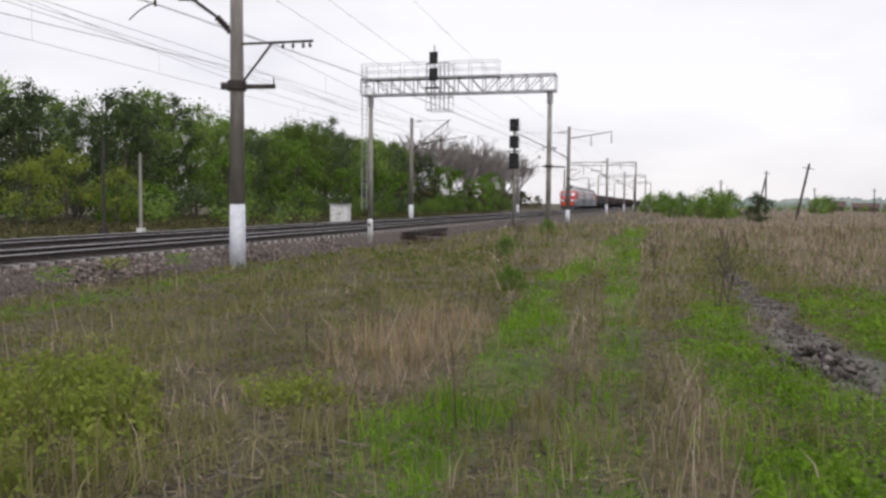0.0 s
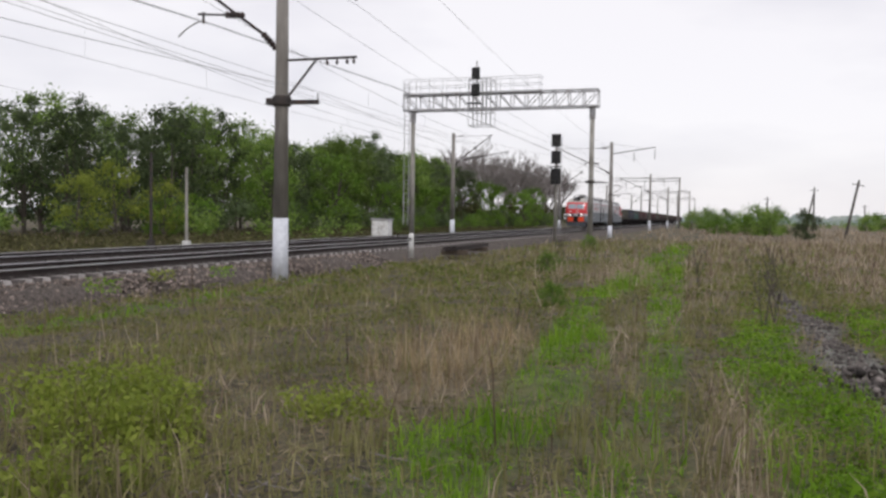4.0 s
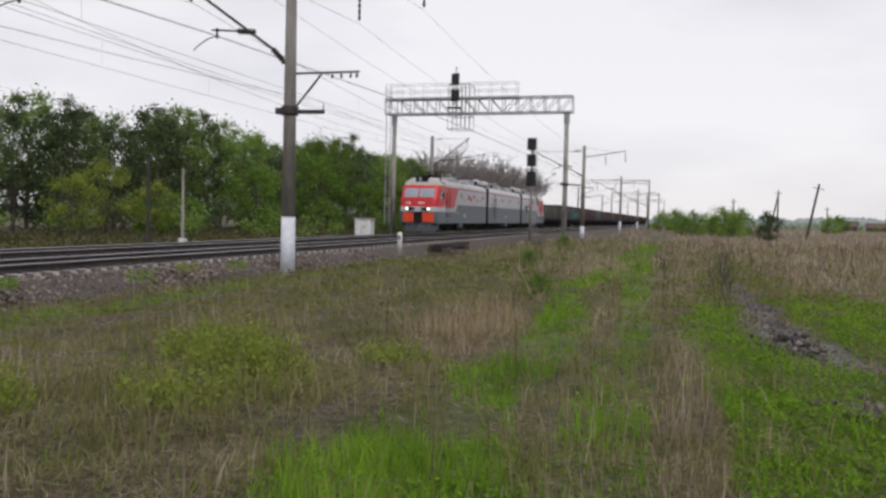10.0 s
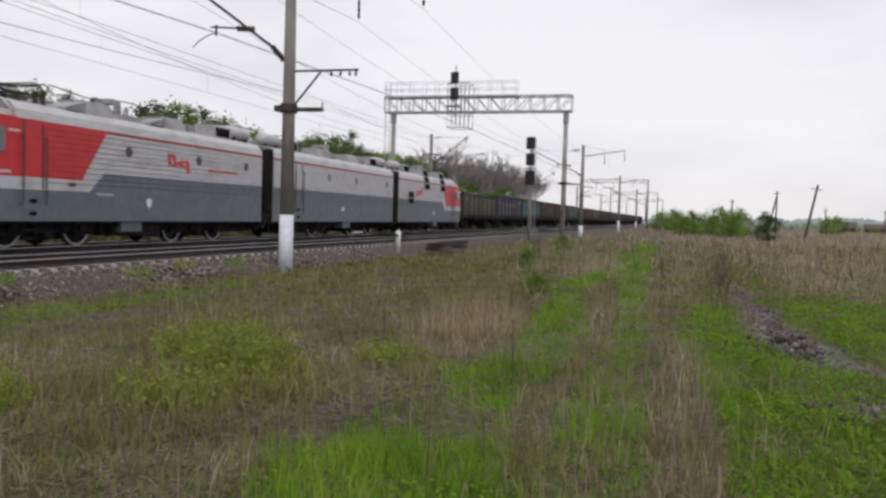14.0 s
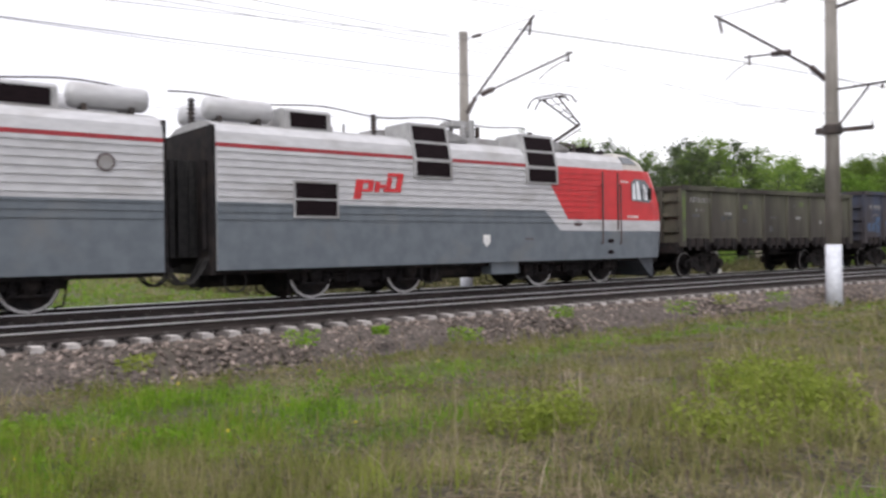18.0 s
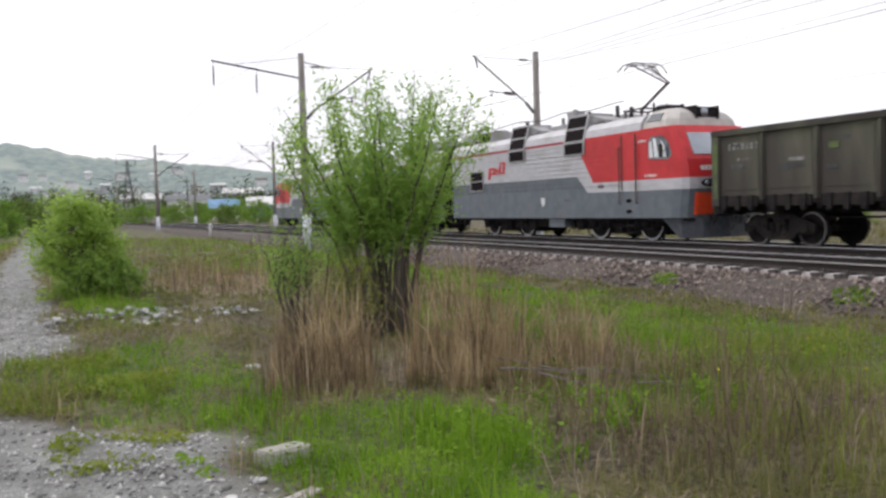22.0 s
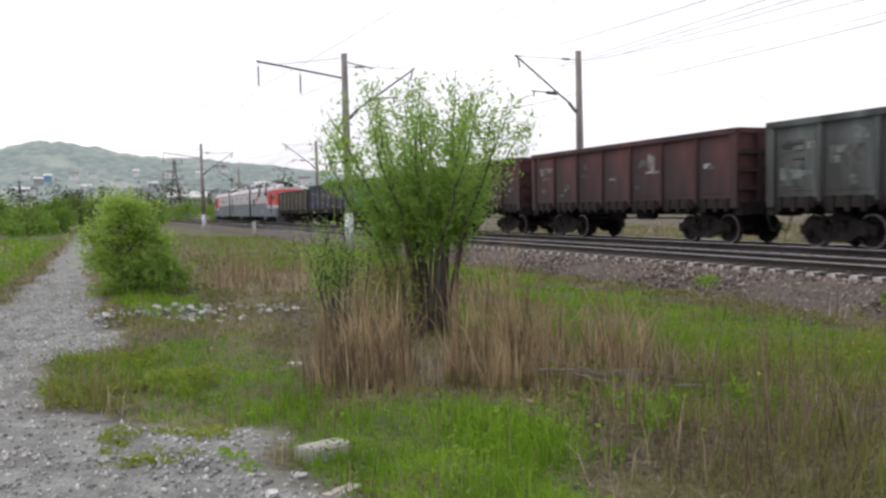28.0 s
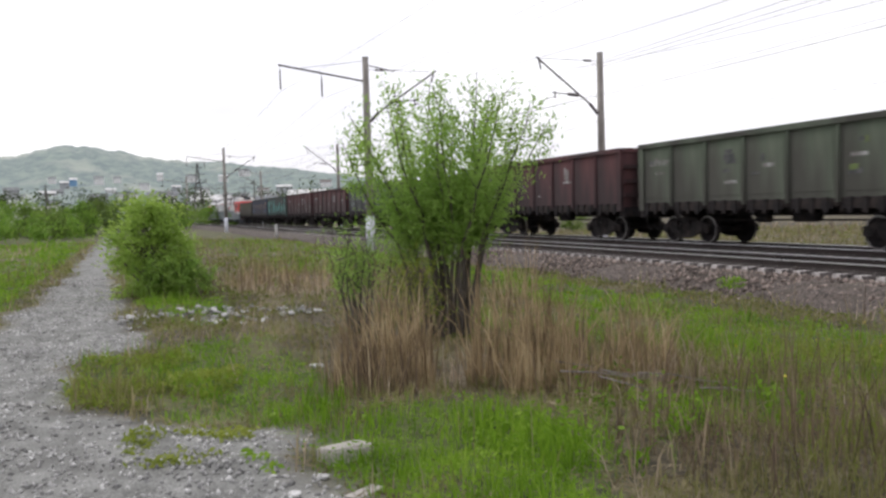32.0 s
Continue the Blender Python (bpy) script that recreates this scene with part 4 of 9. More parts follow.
def loco_bogie_mesh():
    bm = bmesh.new()
    for s in (-1, 1):
        plate(bm, [(-2.1, 0.60), (-1.95, 0.50), (-0.95, 0.50), (-0.7, 0.42), (0.7, 0.42), (0.95, 0.50), (1.95, 0.50), (2.1, 0.60), (2.1, 0.78), (0.9, 0.82), (0.6, 0.70), (-0.6, 0.70), (-0.9, 0.82), (-2.1, 0.78)], s * 0.95 - 0.07, s * 0.95 + 0.07)
        for k in (-1, 1):
            lathe(bm, [(0.16, -0.1), (0.20, 0.0), (0.20, 0.12), (0.12, 0.2)] if s > 0 else [(0.12, -0.2), (0.20, -0.12), (0.20, 0.0), (0.16, 0.1)], 12, (s * 1.0, k * 1.45, 0.62), "x")
            box(bm, s * 1.0 - 0.1, s * 1.0 + 0.1, k * 1.45 - 0.42, k * 1.45 + 0.42, 0.36, 0.43)
            for d in (-0.33, 0.33):
                lathe(bm, [(0.09, 0.43), (0.11, 0.47), (0.085, 0.52), (0.11, 0.57), (0.085, 0.62), (0.11, 0.67), (0.09, 0.72)], 10, (s * 1.02, k * 1.45 + d, 0))
            bar(bm, (s * 1.0, k * 2.2, 0.85), (s * 0.85, k * 2.12, 0.16), 0.025, n=6)
            bar(bm, (s * 0.85, k * 2.12, 0.16), (s * 0.76, k * 1.95, 0.09), 0.025, n=6)
            box(bm, s * 0.80 - 0.06, s * 0.80 + 0.06, k * 0.72 - 0.05, k * 0.72 + 0.05, 0.35, 0.85)
            lathe(bm, [(0.05, 0.40), (0.06, 0.45), (0.06, 0.85), (0.045, 0.95)], 8, (s * 1.1, k * 0.55, 0))
        bar(bm, (s * 1.08, -1.0, 0.60), (s * 1.08, 1.0, 0.66), 0.03, n=6)
        box(bm, s * 1.0 - 0.12, s * 1.0 + 0.12, -0.18, 0.18, 0.30, 0.46)
    for y in (-2.05, 0, 2.05):
        box(bm, -0.95, 0.95, y - 0.12, y + 0.12, 0.5, 0.75)
    for k in (-1, 1):
        lathe(bm, [(0.3, -0.55), (0.42, -0.4), (0.42, 0.4), (0.3, 0.55)], 12, (0, k * 0.85, 0.62), "x")
    return data("bogie_frame", bm, T_MAT["under"])


LOCO_BOGIE = loco_bogie_mesh()


def insulator(bm, x, y, z, h=0.4, r=0.07):
    pr = [(r * 0.6, 0)]
    n = max(3, int(h / 0.09))
    for i in range(n):
        b = h * i / n
        pr += [(r * 0.55, b + 0.01), (r, b + h / n * 0.45), (r * 0.55, b + h / n * 0.9)]
    lathe(bm, pr + [(r * 0.5, h)], 8, (x, y, z))


def louver(sec, s, y0, y1, z0, z1, tilt=0.0, n=1, frame=0.05):
    """A framed dark intake panel on a side."""
    bm = bmesh.new()
    x = s * 1.562
    for a, b, c, d in ((y0 - frame, y1 + frame, z0 - frame, z0), (y0 - frame, y1 + frame, z1, z1 + frame), (y0 - frame, y0, z0, z1), (y1, y1 + frame, z0, z1)):
        box(bm, min(x, x + s * 0.03), max(x, x + s * 0.03), a, b, c, d)
    for i in range(1, n):
        zz = z0 + (z1 - z0) * i / n
        box(bm, min(x, x + s * 0.03), max(x, x + s * 0.03), y0, y1, zz - 0.025, zz + 0.025)
    fr = part("louver_frame", bm, T_MAT["roof"], sec, "grey metal intake frame")
    bm = bmesh.new()
    plate(bm, [(y0, z0), (y1, z0), (y1, z1), (y0, z1)], x - s * 0.008, x + s * 0.016)
    part("louver_slat", bm, T_MAT["louver"], fr, "black intake slats")


def skin(sec, name, outline, material, s, label, y_flip=False):
    bm = bmesh.new()
    plate(bm, outline, s * 1.530, s * 1.552)
    return part(name, bm, material, sec, label)


def ribs(sec, s, rows, material, label):
    for y0, y1, z in rows:
        bm = bmesh.new()
        plate(bm, [(y0, z - 0.022), (y1, z - 0.022), (y1, z + 0.006), (y0, z + 0.006)], s * 1.5525, s * 1.572)
        part("side_rib", bm, material, sec, label)


def underparts(sec, y0, y1):
    bm = bmesh.new()
    box(bm, -1.35, 1.35, y0 + 0.1, y1 - 0.1, 0.70, 0.86)
    box(bm, -1.0, 1.0, 6.4, 9.9, 0.45, 0.72)
    box(bm, -1.25, -0.5, 7.0, 9.6, 0.30, 0.72)
    box(bm, -0.55, 0.55, 2.2, 6.2, 0.20, 0.70)
    box(bm, -0.55, 0.55, 10.3, 14.3, 0.20, 0.70)
    box(bm, -0.9, -0.3, 0.3, 2.0, 0.35, 0.72)
    box(bm, 0.4, 1.2, 9.9, 10.25, 0.35, 0.8)
    box(bm, 0.5, 1.15, 6.35, 6.75, 0.30, 0.8)
    part("underframe", bm, T_MAT["under"], sec, "black steel underframe")
    for s in (-1, 1):
        bm = bmesh.new()
        box(bm, s * 1.2 - 0.25, s * 1.2 + 0.25, 8.33, 9.4, 0.45, 0.82)
        part("battery_box", bm, T_MAT["slate"], sec, "grey underfloor box")
        for yy in (6.3, 9.75, 0.6):
            bm = bmesh.new()
            tube(bm, [(s * 1.15, yy + 0.28 * math.sin(a), 0.55 - 0.28 * math.cos(a)) for a in np.linspace(-2.4, 2.4, 12)], 0.022, 5)
            part("cable_loop", bm, M["rubber"], sec, "sagging black cable")
    for yc in (4.22, 12.29):
        bg = part("bogie", LOCO_BOGIE, None, sec, "black two-axle bogie", at=(0, yc, 0))
        for d in (-1.45, 1.45):
            add_wheelset(WS_LOCO, bg, d, 0.625)


def roof_gear(sec, cab):
    """Tanks, vents, insulators and the roof bus bar."""
    for s, y0 in ((-1, 0.0), (1, 0.0)) if cab else ((-1, 0.0), (1, 0.0), (-1, 14.5), (1, 14.5)):
        bm = bmesh.new()
        lathe(bm, [(0.12, 0.02), (0.24, 0.06), (0.27, 0.14), (0.27, 1.58), (0.24, 1.68), (0.12, 1.72)], 14, (s * 0.75, y0 + 0.02, 4.60), "y")
        tank = part("air_tank", bm, T_MAT["light"], sec, "grey cylindrical air tank", True)
        bm = bmesh.new()
        for y in (y0 + 0.35, y0 + 1.35):
            box(bm, s * 0.75 - 0.22, s * 0.75 + 0.22, y - 0.05, y + 0.05, 4.2, 4.4)
        part("tank_cradle", bm, M["iron"], tank, "grey tank cradle")
        bm = bmesh.new()
        y0 = y0 + 1.95 if y0 < 5 else y0 - 1.5
        prism(bm, [(s * 0.25, 4.28), (s * 1.15, 4.12), (s * 1.10, 4.66), (s * 0.95, 4.74), (s * 0.25, 4.74)], y0, y0 + 1.3)
        vb = part("roof_vent", bm, T_MAT["roof"], sec, "grey roof vent box")
        bm = bmesh.new()
        box(bm, min(s * 1.10, s * 1.15), max(s * 1.10, s * 1.15), y0 + 0.15, y0 + 1.15, 4.26, 4.62)
        part("vent_grille", bm, T_MAT["louver"], vb, "black vent grille")
    spots = [(-0.0, 0.05, 4.3, 0.62), (0.35, 5.05, 4.3, 0.62), (0, 7.3, 4.45, 0.42), (0, 7.75, 4.45, 0.5), (0.3, 8.3, 4.45, 0.42), (-0.3, 8.3, 4.45, 0.42), (0, 8.75, 4.45, 0.4), (0, 9.1, 4.3, 0.62), (0.2, 11.15, 4.3, 0.6), (0, 15.9 if not cab else 11.7, 4.3, 0.5)]
    for x, y, z, h in spots:
        bm = bmesh.new()
        insulator(bm, x, y, z, h, 0.105)
        part("roof_insulator", bm, T_MAT["roof"] if 7 < y < 9 else M["iron"], sec, "ribbed roof insulator", True)
    bm = bmesh.new()
    box(bm, -0.75, 0.75, 7.0, 9.3, 4.3, 4.46)
    part("roof_switchgear", bm, T_MAT["roof"], sec, "grey roof switchgear base")
    bm = bmesh.new()
    box(bm, -0.25, 0.25, 7.95, 8.5, 4.86, 5.02)
    part("switch_box", bm, T_MAT["roof"], sec, "grey roof switch box")
    for x, y, z0, z1, r in ((0.3, 8.6, 4.46, 5.05, 0.10), (-0.5, 4.2, 4.25, 4.62, 0.06), (0.5, 4.0, 4.25, 4.55, 0.04)):
        bm = bmesh.new()
        bar(bm, (x, y, z0), (x, y, z1), r, n=8)
        part("roof_post", bm, T_MAT["roof"], sec, "short grey roof post")
    bm = bmesh.new()
    end = 11.2 if cab else 16.3
    ys = np.linspace(-0.5, end, 40)
    tube(bm, [(0.1 * math.sin(y * 0.9), y, 5.0 + 0.06 * math.cos(y * 1.7)) for y in ys], 0.022, 5)
    part("roof_bus_bar", bm, M["iron"], sec, "thin roof bus bar on insulators")
    # intake housings
    for y0, y1 in ((5.55, 6.75), (9.70, 10.92)):
        bm = bmesh.new()
        for s in (-1, 1):
            if cab and s > 0:
                prism(bm, [(s * 1.545, 3.12), (s * 1.605, 3.12), (s * 1.60, 3.62), (s * 1.34, 4.62), (s * 0.25, 4.62), (s * 0.25, 4.0)], y0 - 0.06, y1 + 0.06)
            else:
                prism(bm, [(s * 1.30, 4.1), (s * 1.10, 4.62), (s * 0.25, 4.62), (s * 0.25, 4.0)], y0 - 0.06, y1 + 0.06)
        for s in (-1, 1):
            prism(bm, [(s * 1.25, 4.2), (s * 1.30, 4.55), (s * 0.3, 4.55), (s * 0.3, 4.2)], y1 + 0.06, y1 + 0.9)
        for v in bm.verts:
            if v.co.y > y1 + 0.8 and v.co.z > 4.5:
                v.co.z = 4.3
        hs = part("intake_housing", bm, T_MAT["roof"], sec, "grey roof intake housing")
        for s in ((1,) if cab else ()):
            for z0, z1 in ((3.18, 3.56), (3.66, 4.06), (4.14, 4.54)):
                bm = bmesh.new()
                xa, xb = (np.interp(z, [3.12, 3.62, 4.62], [1.605, 1.60, 1.34]) + 0.012 for z in (z0, z1))
                v = [bm.verts.new(c) for c in ((s * xa, y0 + 0.04, z0), (s * xa, y1 - 0.04, z0), (s * xb, y1 - 0.04, z1), (s * xb, y0 + 0.04, z1), (s * (xa - 0.05), y0 + 0.04, z0), (s * (xa - 0.05), y1 - 0.04, z0), (s * (xb - 0.05), y1 - 0.04, z1), (s * (xb - 0.05), y0 + 0.04, z1))]
                for f in ((0, 1, 2, 3), (7, 6, 5, 4), (0, 4, 5, 1), (1, 5, 6, 2), (2, 6, 7, 3), (3, 7, 4, 0)):
                    bm.faces.new([v[i] for i in f])
                part("intake_grille", bm, T_MAT["louver"], hs, "black slatted intake grille")


def shell(sec, y0, y1):
    bm = bmesh.new()
    prism(bm, [(-1.53, 0.80), (1.53, 0.80), (1.53, 3.70), (1.49, 3.95), (1.30, 4.15), (0.9, 4.27), (0, 4.32), (-0.9, 4.27), (-1.30, 4.15), (-1.49, 3.95), (-1.53, 3.70)], y0, y1)
    part("body_shell", bm, T_MAT["roof"], sec, "light grey roof and inner body shell")
    bm = bmesh.new()
    for s in (-1, 1):
        for a, b in ((y0, y1),):
            prism(bm, [(s * 1.553, 3.70), (s * 1.505, 3.96), (s * 1.315, 4.16), (s * 1.29, 4.14), (s * 1.48, 3.94), (s * 1.531, 3.70)], a, b)
    part("roof_edge", bm, T_MAT["light"], sec, "light grey roof edge")


def gangway(sec, y, d):
    bm = bmesh.new()
    for i in range(4):
        yy = y + d * (0.05 + i * 0.13)
        w = 0.62 + 0.05 * (i % 2)
        box(bm, -w, w, min(yy, yy + d * 0.12), max(yy, yy + d * 0.12), 1.1, 3.35)
    part("gangway_bellows", bm, M["rubber"], sec, "black folded gangway bellows")
    bm = bmesh.new()
    box(bm, -1.5, 1.5, min(y, y + d * 0.09), max(y, y + d * 0.09), 0.7, 4.1)
    part("end_frame", bm, T_MAT["under"], sec, "dark body end frame")
    for x in (-1.05, -0.8, 0.8, 1.05, 1.25):
        bm = bmesh.new()
        tube(bm, [(x, y + d * 0.57 * t, 1.2 - 0.75 * math.sin(math.pi * min(1, t) * 0.5) + 0.05 * x) for t in np.linspace(0, 1, 7)], 0.03, 5)
        part("jumper_cable", bm, M["rubber"], sec, "black jumper cable between sections")
    for x in (-1.2, 1.2):
        bm = bmesh.new()
        bar(bm, (x, y + d * 0.14, 1.3), (x, y + d * 0.14, 3.3), 0.07, n=8)
        part("end_pipe", bm, T_MAT["under"], sec, "upright dark end pipe")
    coupler(sec, y, d, 0.58)


def coupler(sec, y, d, ln):
    bm = bmesh.new()
    bar(bm, (0, y - d * 0.2, 1.04), (0, y + d * (ln - 0.18), 1.04), 0.16, 0.2)
    box(bm, -0.20, 0.24, min(y + d * (ln - 0.22), y + d * ln), max(y + d * (ln - 0.22), y + d * ln), 0.86, 1.2)
    part("coupler", bm, T_MAT["under"], sec, "black automatic coupler")


def logo(sec, s, y0, z0, w, h, col):
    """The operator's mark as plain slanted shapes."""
    for i, (a, b, c, e) in enumerate(((0.0, 0.16, 0.0, 0.72), (0.0, 0.38, 0.60, 0.72), (0.27, 0.38, 0.30, 0.66), (0.13, 0.34, 0.28, 0.38), (0.42, 0.52, 0.28, 0.66), (0.50, 0.66, 0.44, 0.56), (0.62, 0.96, 0.30, 0.42), (0.88, 1.0, 0.30, 1.0), (0.66, 0.76, 0.40, 0.84), (0.66, 1.0, 0.88, 1.0))):
        bm = bmesh.new()
        o = [(y0 + (p + 0.10 * q) * w, z0 + q * h) for p, q in ((a, c), (b, c), (b, e), (a, e))]
        plate(bm, o, s * 1.560, s * (1.5735 + 0.0012 * i))
        part("emblem_stroke", bm, col, sec, "red painted emblem stroke")


def bars_text(sec, s, y0, z, w, h, n, col, x=1.5535):
    for i in range(n):
        bm = bmesh.new()
        a = y0 + w * i / n
        plate(bm, [(a, z), (a + w / n * 0.62, z), (a + w / n * 0.62, z + h), (a, z + h)], s * x, s * (x + 0.006))
        part("lettering", bm, col, sec, "small painted lettering")


def disc(bm, s, y, z, r, x0, x1, n=18):
    lathe(bm, [(r, s * x0), (r, s * x1)], n, (0, y, z), "x")


def handrail(sec, s, y, z0, z1):
    bm = bmesh.new()
    bar(bm, (s * 1.62, y, z0), (s * 1.62, y, z1), 0.022, n=6)
    for z in (z0, z1):
        bar(bm, (s * 1.55, y, z), (s * 1.62, y, z), 0.022, n=6)
    part("handrail", bm, T_MAT["door"], sec, "dark door handrail")


def entry_door(sec, s, y0, y1, red):
    bm = bmesh.new()
    for y in (y0, y1):
        box(bm, min(s * 1.553, s * 1.568), max(s * 1.553, s * 1.568), y - 0.03, y + 0.03, 1.75, 3.62)
    part("door_frame", bm, T_MAT["door"], sec, "dark door edges")
    handrail(sec, s, y0 - 0.08, 1.3, 3.2)
    handrail(sec, s, y1 + 0.08, 1.3, 3.2)
    ym = (y0 + y1) / 2
    for z in (1.38, 1.02):
        bm = bmesh.new()
        plate(bm, [(ym + 0.16 * math.cos(a), z + 0.07 * math.sin(a)) for a in np.linspace(0, 2 * math.pi, 13)[:-1]], s * 1.5525, s * 1.562)
        part("foot_hole", bm, T_MAT["louver"], sec, "oval step recess")
    bm = bmesh.new()
    for z in (0.28, 0.52):
        box(bm, s * 1.38 - 0.14, s * 1.38 + 0.14, ym - 0.2, ym + 0.2, z, z + 0.03)
    for y in (ym - 0.2, ym + 0.2):
        bar(bm, (s * 1.45, y, 0.28), (s * 1.45, y, 0.85), 0.025, 0.025)
    part("step", bm, T_MAT["under"], sec, "steel entry step")


def side_paint(sec, s, cab):
    """Colour fields of one side, laid edge to edge."""
    L = T_MAT["light"]
    top = 3.60
    end = 14.1 if cab else 16.3
    if cab:
        skin(sec, "lower_panel", [(0, 0.8), (14.1, 0.8), (14.1, 1.70), (11.1, 1.72), (10.45, 2.32), (0, 2.36)], T_MAT["slate"], s, "slate grey lower side panel")
        skin(sec, "upper_panel", [(0, 2.36), (10.45, 2.32), (11.1, 1.72), (14.1, 1.70), (14.1, 2.06), (11.45, 2.06), (10.35, top), (0, top)], L, s, "light grey corrugated side panel")
        skin(sec, "red_panel", [(11.45, 2.06), (14.1, 2.06), (14.1, 3.70), (10.25, 3.70), (10.35, top)], T_MAT["red"], s, "bright red side panel")
        skin(sec, "red_stripe", [(0, top + 0.004), (10.33, top + 0.004), (10.25, 3.70), (0, 3.70)], T_MAT["crimson"], s, "thin red waist stripe")
    else:
        skin(sec, "lower_panel", [(0, 0.8), (16.3, 0.8), (16.3, 2.36), (0, 2.36)], T_MAT["slate"], s, "slate grey lower side panel")
        skin(sec, "upper_panel", [(0, 2.36), (16.3, 2.36), (16.3, top), (0, top)], L, s, "light grey corrugated side panel")
        skin(sec, "red_stripe", [(0, top + 0.004), (16.3, top + 0.004), (16.3, 3.70), (0, 3.70)], T_MAT["crimson"], s, "thin red waist stripe")
    rows_l, rows_d, rows_r = [], [], []
    for i, z in enumerate(np.arange(1.98, 3.55, 0.172)):
        z = float(z)
        if not cab:
            (rows_d if z < 2.36 else rows_l).append((0.05, 16.25, z))
            continue
        cut = np.interp(z, [2.06, 3.56], [11.45, 10.35])
        low = np.interp(z, [1.72, 2.32], [11.1, 10.45])
        if z < 2.34:
            rows_d.append((0.05, low, z))
            rows_l.append((low, min(12.95, cut if z > 2.06 else 12.95), z))
        else:
            rows_l.append((0.05, cut, z))
        if z > 2.10:
            rows_r.append((cut, 12.95, z))
    ribs(sec, s, rows_d, T_MAT["slate"], "slate side rib")
    ribs(sec, s, rows_l, L, "light grey side rib")
    ribs(sec, s, rows_r, T_MAT["red"], "red side rib")


def cab_ring(h):
    """Half outline of the nose at height h: (x, y) pairs from the side to the middle."""
    yc = float(np.interp(h, [0.8, 1.7, 2.06, 2.63, 3.21, 3.5, 3.72], [16.24, 16.37, 16.38, 16.29, 16.04, 15.88, 15.73]))
    return [(1.552, 14.1), (1.552, yc - 0.70), (1.52, yc - 0.36), (1.41, yc - 0.14), (1.12, yc - 0.05), (0.55, yc - 0.01), (0, yc)]


def loft(sec, name, hs, material, label, smooth=True):
    bm = bmesh.new()
    rings = []
    for h in hs:
        half = cab_ring(h)
        full = [(x, y) for x, y in half] + [(-x, y) for x, y in half[-2::-1]]
        rings.append([bm.verts.new((x, y, h)) for x, y in full])
    for a, b in zip(rings, rings[1:]):
        for i in range(len(a) - 1):
            bm.faces.new((a[i], a[i + 1], b[i + 1], b[i]))
    bm.faces.new(rings[0][::-1])
    bm.faces.new(rings[-1])
    ob = part(name, bm, material, sec, label)
    return ob


def front_patch(sec, name, pts, material, label, off=0.012):
    """A piece that lies on the curved nose: (x, h) pairs."""
    bm = bmesh.new()
    def at(x, h, o):
        half = cab_ring(h)[::-1]
        y = float(np.interp(abs(x), [p[0] for p in half], [p[1] for p in half]))
        return (x, y + o, h)
    a = [bm.verts.new(at(x, h, off)) for x, h in pts]
    b = [bm.verts.new(at(x, h, -0.05)) for x, h in pts]
    n = len(pts)
    bm.faces.new(a)
    bm.faces.new(b[::-1])
    for i in range(n):
        bm.faces.new((a[i], b[i], b[(i + 1) % n], a[(i + 1) % n]))
    return part(name, bm, material, sec, label)


def front_grid(sec, name, x0, x1, h0, h1, material, label, off=0.02):
    """A pane that follows the curved nose."""
    bm = bmesh.new()
    n, m = 9, 5
    grids = []
    for o in (off + 0.02, off - 0.05):
        grid = []
        for i in range(n):
            col = []
            for j in range(m):
                x, h = x0 + (x1 - x0) * i / (n - 1), h0 + (h1 - h0) * j / (m - 1)
                half = cab_ring(h)[::-1]
                col.append(bm.verts.new((x, float(np.interp(abs(x), [p[0] for p in half], [p[1] for p in half])) + o, h)))
            grid.append(col)
        grids.append(grid)
        for i in range(n - 1):
            for j in range(m - 1):
                bm.faces.new((grid[i][j], grid[i + 1][j], grid[i + 1][j + 1], grid[i][j + 1]))
    a, b = grids
    rim = [(i, 0) for i in range(n)] + [(n - 1, j) for j in range(1, m)] + [(i, m - 1) for i in range(n - 2, -1, -1)] + [(0, j) for j in range(m - 2, 0, -1)]
    for (i, j), (k, l) in zip(rim, rim[1:] + rim[:1]):
        bm.faces.new((a[i][j], a[k][l], b[k][l], b[i][j]))
    return part(name, bm, material, sec, label)


